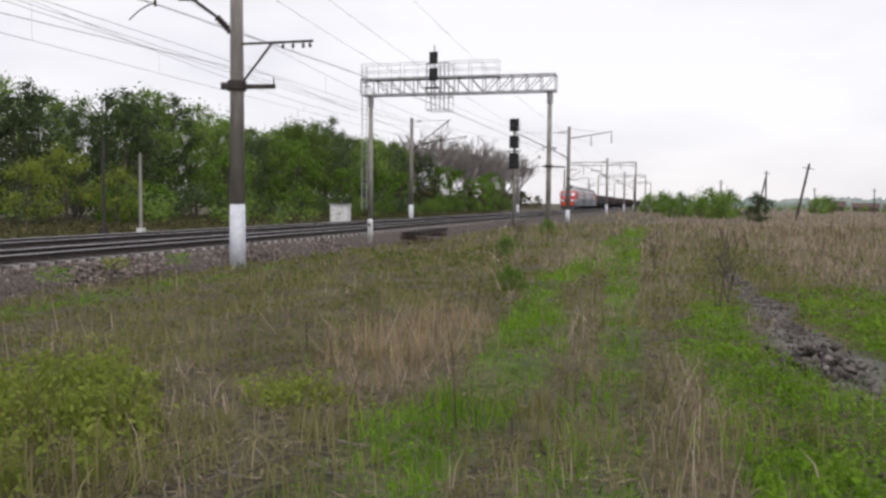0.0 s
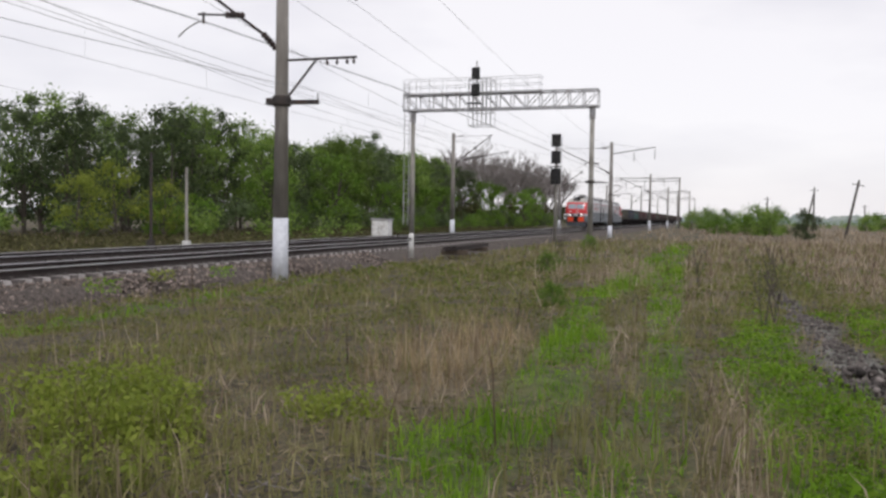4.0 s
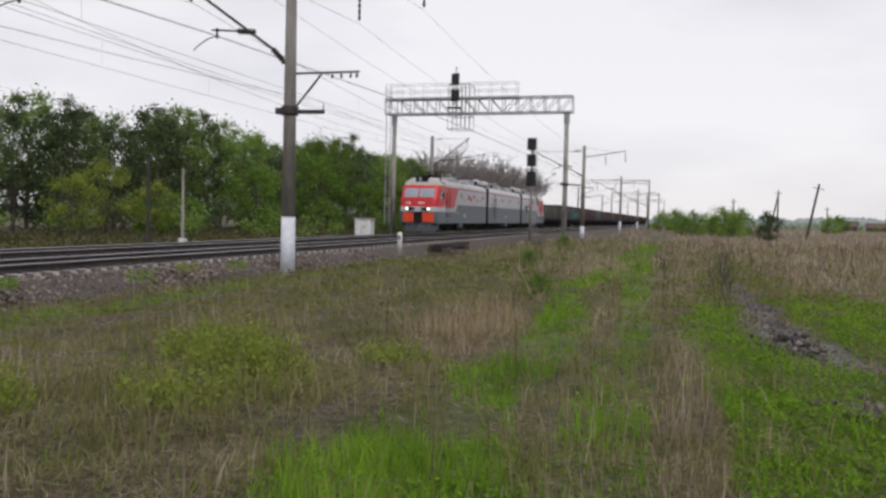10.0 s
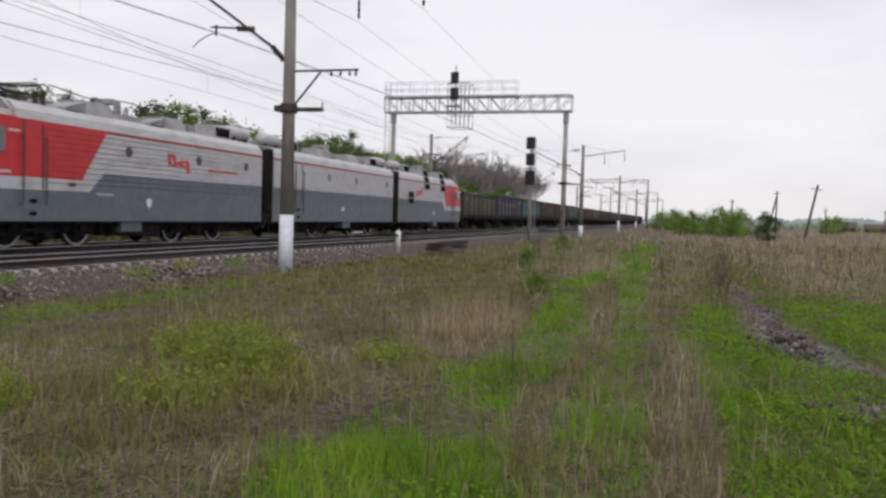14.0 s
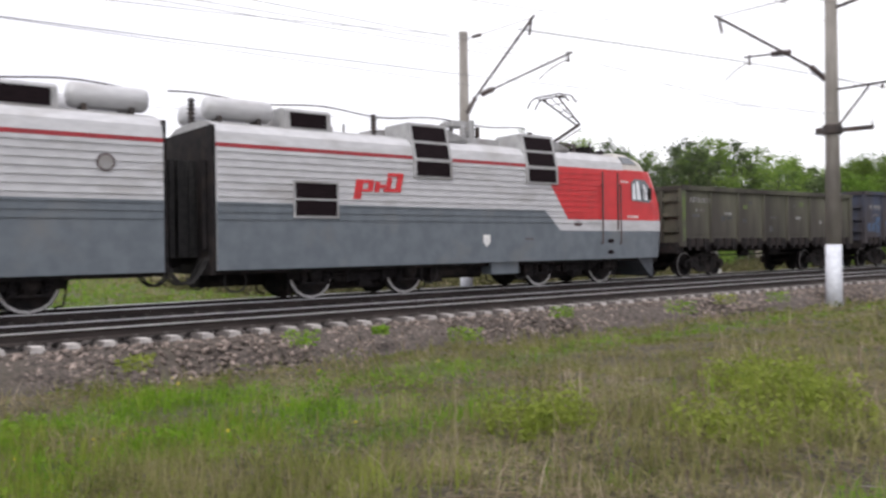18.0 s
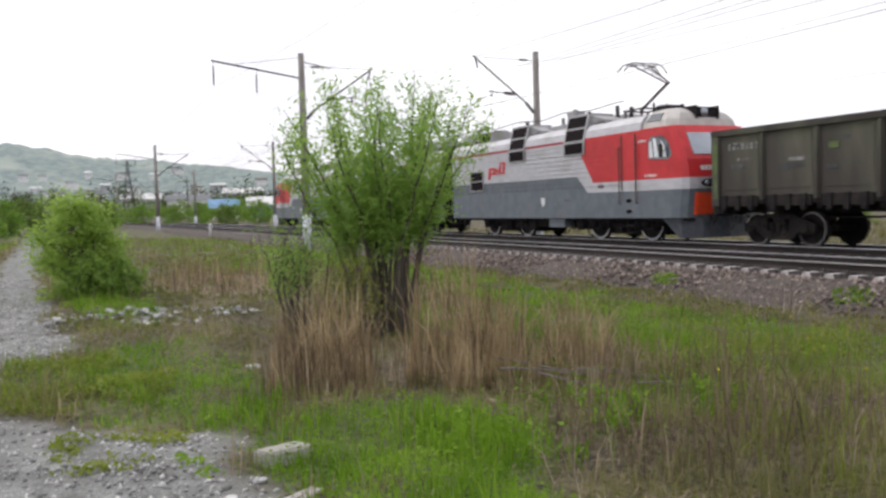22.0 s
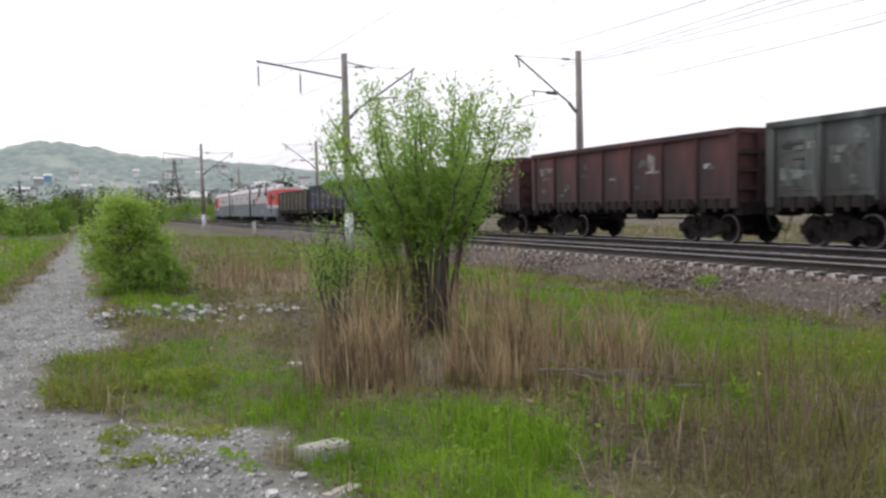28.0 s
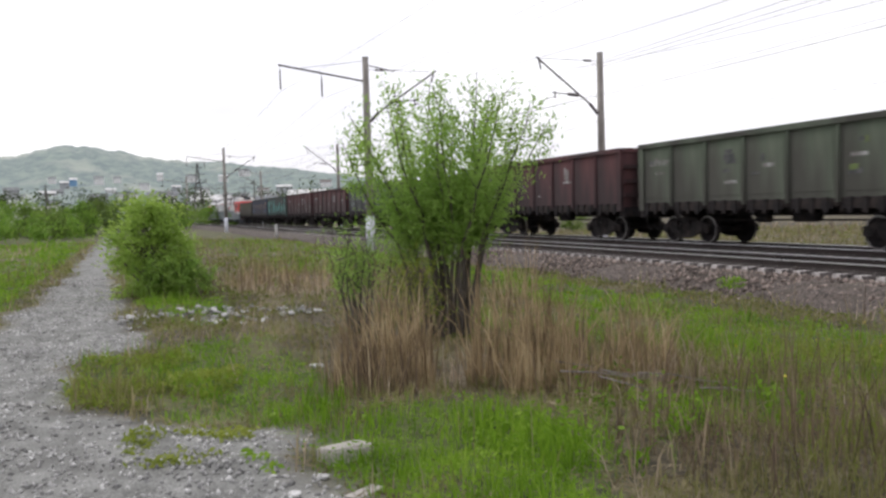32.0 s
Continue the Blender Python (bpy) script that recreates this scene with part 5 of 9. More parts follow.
def cab(sec, lit):
    loft(sec, "cab_skirt", [0.80, 1.2, 1.70], T_MAT["slate"], "slate grey cab skirt")
    loft(sec, "cab_band", [1.704, 1.88, 2.056], T_MAT["light"], "light grey cab band")
    loft(sec, "cab_wall", [2.06, 2.3, 2.63, 2.9, 3.21, 3.5, 3.72], T_MAT["red"], "red cab wall")
    bm = bmesh.new()
    rings = []
    for h, w, y0, y1 in ((3.70, 1.50, 13.6, 15.62), (3.95, 1.40, 13.8, 15.54), (4.15, 1.22, 14.05, 15.40), (4.30, 1.02, 14.2, 15.12), (4.36, 0.8, 14.4, 14.9)):
        rings.append([bm.verts.new(c) for c in ((-w, y0, h), (w, y0, h), (w, y1 - 0.35, h), (w * 0.8, y1 - 0.05, h), (0, y1, h), (-w * 0.8, y1 - 0.05, h), (-w, y1 - 0.35, h))])
    for a, b in zip(rings, rings[1:]):
        for i in range(7):
            bm.faces.new((a[i], a[(i + 1) % 7], b[(i + 1) % 7], b[i]))
    bm.faces.new(rings[-1])
    bm.faces.new(rings[0][::-1])
    hood = part("cab_roof", bm, T_MAT["hood"], sec, "beige-grey rounded cab roof")
    for s in (-1, 1):
        bm = bmesh.new()
        v = [bm.verts.new(c) for c in ((s * 1.435, 14.25, 3.94), (s * 1.435, 14.95, 3.94), (s * 1.23, 14.85, 4.2), (s * 1.23, 14.3, 4.2), (s * 1.36, 14.25, 3.92), (s * 1.36, 14.95, 3.92), (s * 1.16, 14.85, 4.18), (s * 1.16, 14.3, 4.18))]
        for f in ((0, 1, 2, 3), (7, 6, 5, 4), (0, 4, 5, 1), (1, 5, 6, 2), (2, 6, 7, 3), (3, 7, 4, 0)):
            bm.faces.new([v[i] for i in f])
        part("roof_side_window", bm, T_MAT["glass"], hood, "dark roof side intake")
    bm = bmesh.new()
    box(bm, -0.42, 0.42, 14.9, 15.50, 4.0, 4.34)
    box(bm, -0.48, -0.42, 14.8, 15.55, 3.95, 4.38)
    box(bm, 0.42, 0.48, 14.8, 15.55, 3.95, 4.38)
    part("searchlight_box", bm, T_MAT["under"], hood, "dark searchlight recess")
    bm = bmesh.new()
    lathe(bm, [(0.14, 0), (0.16, 0.05), (0.10, 0.10)], 12, (0.12, 15.48, 4.17), "y")
    part("searchlight", bm, T_MAT["wind"], hood, "round glass searchlight", True)
    bm = bmesh.new()
    bar(bm, (0.55, 13.6, 4.3), (0.55, 13.6, 4.7), 0.04, n=6)
    bar(bm, (-0.4, 13.55, 4.3), (-0.4, 13.55, 4.48), 0.22, n=8)
    bar(bm, (0.2, 14.0, 4.36), (0.2, 14.6, 4.44), 0.05, n=8, r2=0.11)
    part("horn", bm, T_MAT["under"], hood, "dark roof horn and aerial")
    bm = bmesh.new()
    v0 = [bm.verts.new((x, y, z)) for x, y, z in ((-0.28, 13.72, 4.26), (0.28, 13.72, 4.26), (0.28, 13.98, 4.26), (-0.28, 13.98, 4.26), (-0.4, 13.48, 4.58), (0.4, 13.48, 4.58), (0.4, 14.06, 4.58), (-0.4, 14.06, 4.58))]
    for f in ((3, 2, 1, 0), (4, 5, 6, 7), (0, 1, 5, 4), (1, 2, 6, 5), (2, 3, 7, 6), (3, 0, 4, 7)):
        bm.faces.new([v0[i] for i in f])
    part("roof_funnel", bm, T_MAT["under"], hood, "dark flared roof funnel")
    # windscreen: two panes
    for s in (-1, 1):
        front_grid(sec, "windscreen", s * 0.05, s * 1.18, 2.78, 3.47, T_MAT["wind"], "pale reflecting windscreen pane")
        bm = bmesh.new()
        bar(bm, (s * 0.55, 16.20, 2.72), (s * 0.12, 15.98, 3.30), 0.018, n=5)
        part("wiper", bm, M["black"], sec, "black windscreen wiper")
        front_grid(sec, "buffer_panel", s * 0.36, s * 1.22, 0.90, 1.58, T_MAT["orange"], "orange-red lower front panel", 0.03)
        hl = front_patch(sec, "headlight_housing", [(s * 0.62 + 0.42 * math.cos(a), 1.88 + 0.13 * math.sin(a)) for a in np.linspace(0, 2 * math.pi, 15)[:-1]], T_MAT["under"], "dark oval headlight housing", 0.025)
        bm = bmesh.new()
        lathe(bm, [(0.075, 0), (0.085, 0.03), (0.065, 0.06)], 12, (s * 0.86, cab_ring(1.88)[4][1] + 0.06, 1.88), "y")
        part("headlight", bm, T_MAT["lamp"] if lit else T_MAT["wind"], hl, "lit white headlight" if lit else "unlit headlight")
        bm = bmesh.new()
        lathe(bm, [(0.085, 0), (0.10, 0.03), (0.07, 0.06)], 12, (s * 0.42, cab_ring(1.88)[5][1] + 0.03, 1.88), "y")
        part("marker_light", bm, T_MAT["glass"], hl, "dark marker lamp")
        # cab side window
        bm = bmesh.new()
        plate(bm, [(14.52, 2.72), (15.42, 2.66), (15.62, 2.78), (15.45, 3.22), (15.22, 3.42), (14.66, 3.44), (14.50, 3.30)], s * 1.545, s * 1.560)
        for v in bm.verts:
            v.co.x += s * (0.012 - 0.03 * max(0, v.co.y - 15.35) / 0.34)
        w = part("cab_window", bm, T_MAT["glass"], sec, "dark side window of the cab")
        # bright sky through the far windows, painted as pale slivers on one side
        for o in () if s < 0 else ([(14.56, 2.76), (14.74, 2.76), (14.66, 3.30), (14.57, 3.26)], [(14.80, 2.76), (15.02, 2.75), (14.86, 3.36), (14.74, 3.37)], [(15.10, 2.76), (15.36, 2.74), (15.28, 3.10), (15.14, 3.28)]):
            bm = bmesh.new()
            plate(bm, o, s * 1.552, s * 1.564)
            for v in bm.verts:
                v.co.x += s * (0.012 - 0.03 * max(0, v.co.y - 15.35) / 0.34)
            part("window_pane", bm, T_MAT["pane"], w, "pale painted sliver for sky seen through the cab")
        bm = bmesh.new()
        box(bm, s * 1.72 - 0.06, s * 1.72 + 0.06, 15.25, 15.31, 2.75, 3.15)
        bar(bm, (s * 1.54, 15.28, 2.95), (s * 1.7, 15.28, 2.95), 0.02, n=5)
        part("mirror", bm, T_MAT["under"], sec, "black wing mirror")
        bars_text(sec, s, 14.3, 2.14, 0.60, 0.08, 6, M["whitepaint"])
        bars_text(sec, s, 13.98, 3.30, 0.42, 0.06, 5, M["whitepaint"])
    bm = bmesh.new()
    bar(bm, (0, 16.10, 2.76), (0, 15.80, 3.5), 0.07, 0.04)
    part("windscreen_post", bm, T_MAT["red"], sec, "red windscreen centre post")
    for x0, x1, n in ((-1.0, -0.55, 3), (0.0, 0.55, 4)):
        for i in range(n):
            a = -x0 - (x1 - x0) * i / n
            b = a - (x1 - x0) / n * 0.7
            front_patch(sec, "lettering", [(b, 2.28), (a, 2.28), (a, 2.42), (b, 2.42)], M["whitepaint"], "small white front lettering", 0.012)
    front_patch(sec, "coupler_recess", [(-0.34, 0.82), (0.34, 0.82), (0.34, 1.66), (-0.34, 1.66)], T_MAT["under"], "dark coupler recess", 0.025)
    bm = bmesh.new()
    o = [(-1.45, 15.0), (-1.42, 15.85), (-0.95, 16.3), (0, 16.5), (0.95, 16.3), (1.42, 15.85), (1.45, 15.0)]
    lo = [bm.verts.new((x * 0.97, y, 0.16)) for x, y in [(-1.42, 15.72)] + o[1:-1] + [(1.42, 15.72)]]
    hi = [bm.verts.new((x * 0.99, y - 0.06, 0.80)) for x, y in o]
    for i in range(6):
        bm.faces.new((lo[i], lo[i + 1], hi[i + 1], hi[i]))
    bm.faces.new(hi)
    bm.faces.new(lo[::-1])
    bm.faces.new((lo[0], hi[0], hi[-1], lo[-1]))
    part("snow_plough", bm, mat("plough_paint", (0.050, 0.056, 0.068), (0.075, 0.082, 0.096), 0.7, scale=5, dirt=(0.10, 0.045, 0.042), dscale=2, dlo=0.58, dhi=0.72), sec, "dull slate-grey track plough")
    bm = bmesh.new()
    for x in (-0.75, -0.55, 0.55, 0.75):
        tube(bm, [(x, 16.1 + 0.35 * math.sin(math.pi * t), 0.95 - 0.55 * t + 0.1 * math.sin(3 * t)) for t in np.linspace(0, 1, 7)], 0.025, 5)
    part("brake_hose", bm, M["rubber"], sec, "black brake hose")
    coupler(sec, 16.1, 1, 0.55)


def pantograph(sec, up):
    bm = bmesh.new()
    for x in (-0.5, 0.5):
        insulator(bm, x, 12.0, 4.25, 0.3, 0.07)
        insulator(bm, x, 12.9, 4.25, 0.3, 0.07)
    p = part("pantograph_insulator", bm, M["ceramic"], sec, "brown pantograph insulators")
    bm = bmesh.new()
    for x in (-0.5, 0.5):
        bar(bm, (x, 11.9, 4.58), (x, 13.0, 4.58), 0.05, 0.06)
    for y in (11.95, 12.95):
        bar(bm, (-0.55, y, 4.58), (0.55, y, 4.58), 0.05, 0.06)
    part("pantograph_base", bm, M["iron"], sec, "dark pantograph base frame")
    base, knee, head = ((12.3, 4.62), (13.68, 5.36), (12.36, 6.12)) if up else ((12.3, 4.62), (13.75, 4.72), (12.2, 4.85))
    bm = bmesh.new()
    bar(bm, (0, *base), (0, *knee), 0.055, n=6)
    bar(bm, (0.18, base[0] + 0.15, base[1]), (0.1, knee[0], knee[1] - 0.12), 0.02, n=5)
    part("lower_arm", bm, M["iron"], sec, "dark lower pantograph arm")
    bm = bmesh.new()
    for s in (-1, 1):
        bar(bm, (s * 0.08, *knee), (s * 0.35, *head), 0.03, n=6)
    bar(bm, (0, knee[0], knee[1] + 0.08), (0, head[0], head[1] + 0.03), 0.015, n=5)
    for k in range(3):
        t = 0.3 + 0.25 * k
        c = [knee[i] + (head[i] - knee[i]) * t for i in (0, 1)]
        w = 0.08 + 0.27 * t
        bar(bm, (-w, *c), (w, *c), 0.014, n=5)
    part("upper_arm", bm, M["iron"], sec, "light tubular upper pantograph arm")
    bm = bmesh.new()
    for d in (-0.18, 0.18):
        y = head[0] + d
        tube(bm, [(-0.95, y, head[1] - 0.22), (-0.75, y, head[1] + 0.02), (-0.55, y, head[1] + 0.09), (0.55, y, head[1] + 0.09), (0.75, y, head[1] + 0.02), (0.95, y, head[1] - 0.22)], 0.025, 5)
    for x in (-0.4, 0.4):
        bar(bm, (x, head[0] - 0.2, head[1] + 0.02), (x, head[0] + 0.2, head[1] + 0.02), 0.03, n=5)
    part("collector_head", bm, M["iron"], sec, "black pantograph collector head")


def locomotive(kind, label):
    sec = thing("locomotive_section", label, "locomotive", "locomotive sections")
    has_cab = kind != "middle"
    end = 14.1 if has_cab else 16.3
    shell(sec, 0, end if has_cab else 16.3)
    underparts(sec, 0, 16.2)
    roof_gear(sec, has_cab)
    for s in (-1, 1):
        side_paint(sec, s, has_cab)
    gangway(sec, 0, -1)
    if has_cab:
        cab(sec, kind == "front")
        pantograph(sec, kind == "rear")
        for s in (-1, 1):
            entry_door(sec, s, 13.08, 13.82, True)
            bm = bmesh.new()
            plate(bm, [(11.89 + 0.20 * math.cos(a), 1.93 + 0.08 * math.sin(a)) for a in np.linspace(0, 2 * math.pi, 13)[:-1]], s * 1.5535, s * 1.566)
            part("oval_plate", bm, T_MAT["door"], sec, "small oval maker's plate")
            bm = bmesh.new()
            plate(bm, [(8.07 + p, 1.42 + q) for p, q in ((-0.13, 0.17), (-0.13, -0.05), (0, -0.18), (0.13, -0.05), (0.13, 0.17))], s * 1.5535, s * 1.562)
            part("shield_emblem", bm, M["whitepaint"], sec, "small white shield emblem")
        louver(sec, 1, 1.97, 3.12, 2.06, 2.86, n=2)
        logo(sec, 1, 3.60, 2.50, 1.42, 0.70, T_MAT["red"])
        logo(sec, -1, 5.6, 2.62, 1.3, 0.62, T_MAT["red"])
        for y in (1.4, 5.0, 9.2):
            bm = bmesh.new()
            disc(bm, -1, y, 3.12, 0.17, 1.553, 1.578)
            part("porthole", bm, T_MAT["door"], sec, "round dark porthole")
        bars_text(sec, -1, 2.2, 2.75, 2.2, 0.10, 9, T_MAT["red"], 1.573)
        bars_text(sec, -1, 10.0, 1.62, 0.8, 0.07, 6, T_MAT["light"])
        bars_text(sec, 1, 9.6, 1.44, 0.35, 0.05, 3, T_MAT["door"])
    else:
        gangway(sec, 16.3, 1)
        for s in (-1, 1):
            entry_door(sec, s, 2.2, 2.92, False)
            for y in (6.2, 10.0, 15.1):
                bm = bmesh.new()
                disc(bm, s, y, 3.12, 0.19, 1.553, 1.58)
                ph = part("porthole", bm, T_MAT["door"], sec, "round porthole with dark rim")
                bm = bmesh.new()
                disc(bm, s, y, 3.12, 0.15, 1.580, 1.584)
                part("porthole_glass", bm, T_MAT["roof"], ph, "grey porthole cover")
            bm = bmesh.new()
            plate(bm, [(7.95, 1.38), (8.25, 1.38), (8.25, 1.58), (7.95, 1.58)], s * 1.5535, s * 1.562)
            part("white_plate", bm, M["whitepaint"], sec, "small white notice plate")
    return sec


# ---- open wagons ----
W_COL = {
    "olive": ((0.070, 0.072, 0.050), (0.110, 0.108, 0.078), (0.045, 0.040, 0.034)),
    "blue": ((0.045, 0.046, 0.060), (0.045, 0.062, 0.110), (0.042, 0.036, 0.040)),
    "tealblack": ((0.055, 0.050, 0.046), (0.080, 0.074, 0.066), (0.035, 0.062, 0.060)),
    "maroon": ((0.070, 0.028, 0.030), (0.105, 0.043, 0.045), (0.036, 0.022, 0.024)),
    "maroon2": ((0.056, 0.025, 0.027), (0.085, 0.036, 0.038), (0.032, 0.021, 0.022)),
    "greyteal": ((0.075, 0.088, 0.088), (0.150, 0.168, 0.162), (0.045, 0.046, 0.046)),
    "green": ((0.070, 0.092, 0.064), (0.105, 0.125, 0.092), (0.050, 0.050, 0.042)),
    "dark": ((0.055, 0.050, 0.048), (0.085, 0.075, 0.070), (0.040, 0.034, 0.032)),
}
W_MESH = {}
PANEL = 12.56 / 7


def wagon_meshes(col, top=3.40):
    if (col, top) in W_MESH:
        return W_MESH[col, top]
    a, b, c = W_COL[col]
    m = mat("wagon_" + col, a, b, 0.85, scale=1.6, detail=8, dirt=c, dscale=0.9, dlo=0.40, dhi=0.60, stretch=(1, 1, 0.22), bump=0.35, bscale=4, obvar=0.16)
    out = {"mat": m}
    bm = bmesh.new()  # one side panel, faces +x
    plate(bm, [(-PANEL / 2, 1.42), (PANEL / 2, 1.42), (PANEL / 2, top), (-PANEL / 2, top)], 1.42, 1.45)
    plate(bm, [(-PANEL / 2 + 0.16, 1.60), (PANEL / 2 - 0.16, 1.60), (PANEL / 2 - 0.16, top - 0.12), (-PANEL / 2 + 0.16, top - 0.12)], 1.43, 1.462)
    out["panel"] = data("side_panel", bm, m)
    bm = bmesh.new()
    plate(bm, [(-0.085, 1.30), (0.085, 1.30), (0.085, top), (-0.085, top)], 1.44, 1.55)
    for v in bm.verts:
        if v.co.x > 1.5:
            v.co.y *= 0.6
            v.co.x -= 0.03 * (v.co.z - 1.3) / 2.1
    out["post"] = data("side_post", bm, m)
    bm = bmesh.new()
    plate(bm, [(-0.14, 1.15), (0.14, 1.15), (0.14, top + 0.04), (-0.14, top + 0.04)], 1.40, 1.53)
    out["corner"] = data("corner_post", bm, m)
    bm = bmesh.new()
    for s in (-1, 1):
        box(bm, s * 1.48 - 0.07, s * 1.48 + 0.07, -6.35, 6.35, top - 0.01, top + 0.16)
        box(bm, -1.41, 1.41, s * 6.35 - 0.06, s * 6.35 + 0.06, top - 0.01, top + 0.16)
    out["rim"] = data("top_rim", bm, m)
    bm = bmesh.new()
    box(bm, -1.42, 1.42, 6.26, 6.33, 1.30, top)
    out["end"] = data("end_wall", bm, m)
    bm = bmesh.new()
    box(bm, -1.4, 1.4, 6.334, 6.42, -0.07, 0.07)
    out["end_rib"] = data("end_rib", bm, m)
    bm = bmesh.new()
    box(bm, -0.06, 0.06, 6.334, 6.44, 1.3, top - 0.02)
    out["end_post"] = data("end_post", bm, m)
    W_MESH[col, top] = out
    return out


bm = bmesh.new()
box(bm, -1.42, 1.42, -6.3, 6.3, 1.28, 1.36)
WAGON_FLOOR = data("floor", bm, T_MAT["under"])
bm = bmesh.new()
box(bm, -0.35, 0.35, -6.5, 6.5, 0.92, 1.28)
for s in (-1, 1):
    box(bm, s * 1.40 - 0.05, s * 1.40 + 0.05, -6.3, 6.3, 1.20, 1.42)
    box(bm, -1.40, 1.40, s * 6.25 - 0.2, s * 6.25 + 0.2, 0.92, 1.30)
    box(bm, -1.3, 1.3, s * 4.325 - 0.2, s * 4.325 + 0.2, 0.95, 1.28)
for y in np.arange(-2.7, 2.71, 1.8):
    box(bm, -1.38, 1.38, y - 0.07, y + 0.07, 1.05, 1.28)
lathe(bm, [(0.1, -0.5), (0.18, -0.42), (0.18, 0.42), (0.1, 0.5)], 10, (0.75, 0.9, 0.92), "y")
lathe(bm, [(0.06, -0.3), (0.14, -0.25), (0.14, 0.25), (0.06, 0.3)], 10, (0.6, -1.0, 0.85), "y")
bar(bm, (0.6, -3.2, 0.8), (0.6, 3.2, 0.8), 0.03, n=5)
WAGON_FRAME = data("underframe", bm, T_MAT["under"])
bm = bmesh.new()
plate(bm, [(-0.72, 1.13), (0.72, 1.13), (0.72, 1.38), (-0.72, 1.38)], 1.44, 1.50)
for y in (-0.5, 0.0, 0.5):
    plate(bm, [(y - 0.07, 1.02), (y + 0.07, 1.02), (y + 0.09, 1.44), (y - 0.09, 1.44)], 1.46, 1.535)
WAGON_HATCH = data("hatch_door", bm, T_MAT["under"])
bm = bmesh.new()
for s in (-1, 1):
    plate(bm, [(-1.22, 0.40), (-0.98, 0.32), (-0.72, 0.40), (-0.52, 0.26), (-0.3, 0.18), (0.3, 0.18), (0.52, 0.26), (0.72, 0.40), (0.98, 0.32), (1.22, 0.40), (1.22, 0.62), (0.75, 0.78), (0.42, 0.84), (0.36, 0.42), (-0.36, 0.42), (-0.42, 0.84), (-0.75, 0.78), (-1.22, 0.62)], s * 1.02 - 0.06, s * 1.02 + 0.06)
    plate(bm, [(-0.75, 0.78), (0.75, 0.78), (0.42, 0.90), (-0.42, 0.90)], s * 1.02 - 0.06, s * 1.02 + 0.06)
    for y in (-0.22, 0.0, 0.22):
        lathe(bm, [(0.07, 0.30), (0.10, 0.36), (0.08, 0.42), (0.10, 0.48), (0.08, 0.54), (0.10, 0.60), (0.07, 0.66)], 8, (s * 1.02, y, 0))
    for k in (-1, 1):
        lathe(bm, [(0.12, -0.08), (0.15, 0.0), (0.15, 0.10), (0.10, 0.15)] if s > 0 else [(0.10, -0.15), (0.15, -0.10), (0.15, 0.0), (0.12, 0.08)], 10, (s * 1.04, k * 0.925, 0.475), "x")
box(bm, -1.05, 1.05, -0.18, 0.18, 0.62, 0.95)
for k in (-1, 1):
    box(bm, -0.9, 0.9, k * 0.38 - 0.04, k * 0.38 + 0.04, 0.38, 0.46)
WAGON_BOGIE = data("bogie_frame", bm, mat("bogie_cast", (0.010, 0.009, 0.009), (0.022, 0.019, 0.019), 0.9, scale=7, dirt=(0.036, 0.029, 0.026), dscale=3, spec=0.2))

PATCH = {k: mat("patch_" + k, a, b, 0.8, scale=5, dirt=c, dscale=3.5, dlo=0.42, dhi=0.66) for k, a, b, c in (
    ("teal", (0.055, 0.21, 0.195), (0.085, 0.27, 0.25), (0.045, 0.062, 0.058)), ("orange", (0.36, 0.19, 0.09), (0.46, 0.34, 0.22), (0.12, 0.08, 0.07)),
    ("blue", (0.035, 0.070, 0.135), (0.055, 0.100, 0.180), (0.05, 0.048, 0.058)), ("chalk", (0.20, 0.205, 0.20), (0.33, 0.33, 0.325), (0.10, 0.085, 0.08)),
    ("black", (0.035, 0.037, 0.038), (0.06, 0.062, 0.064), (0.09, 0.09, 0.09)), ("pale", (0.10, 0.125, 0.12), (0.17, 0.195, 0.19), (0.06, 0.065, 0.06)), ("lime", (0.085, 0.12, 0.035), (0.11, 0.15, 0.05), (0.07, 0.075, 0.05)))}


def patch(wg, y0, y1, z0, z1, key, x=1.466, slant=0.0):
    bm = bmesh.new()
    plate(bm, [(y0, z0), (y1, z0), (y1 + slant, z1), (y0 + slant, z1)], x - 0.004, x + 0.004)
    part("paint_patch", bm, PATCH[key], wg, {"chalk": "pale stencilled marking", "teal": "peeling teal paint patch", "black": "black overpainted patch"}.get(key, "faded painted patch"))


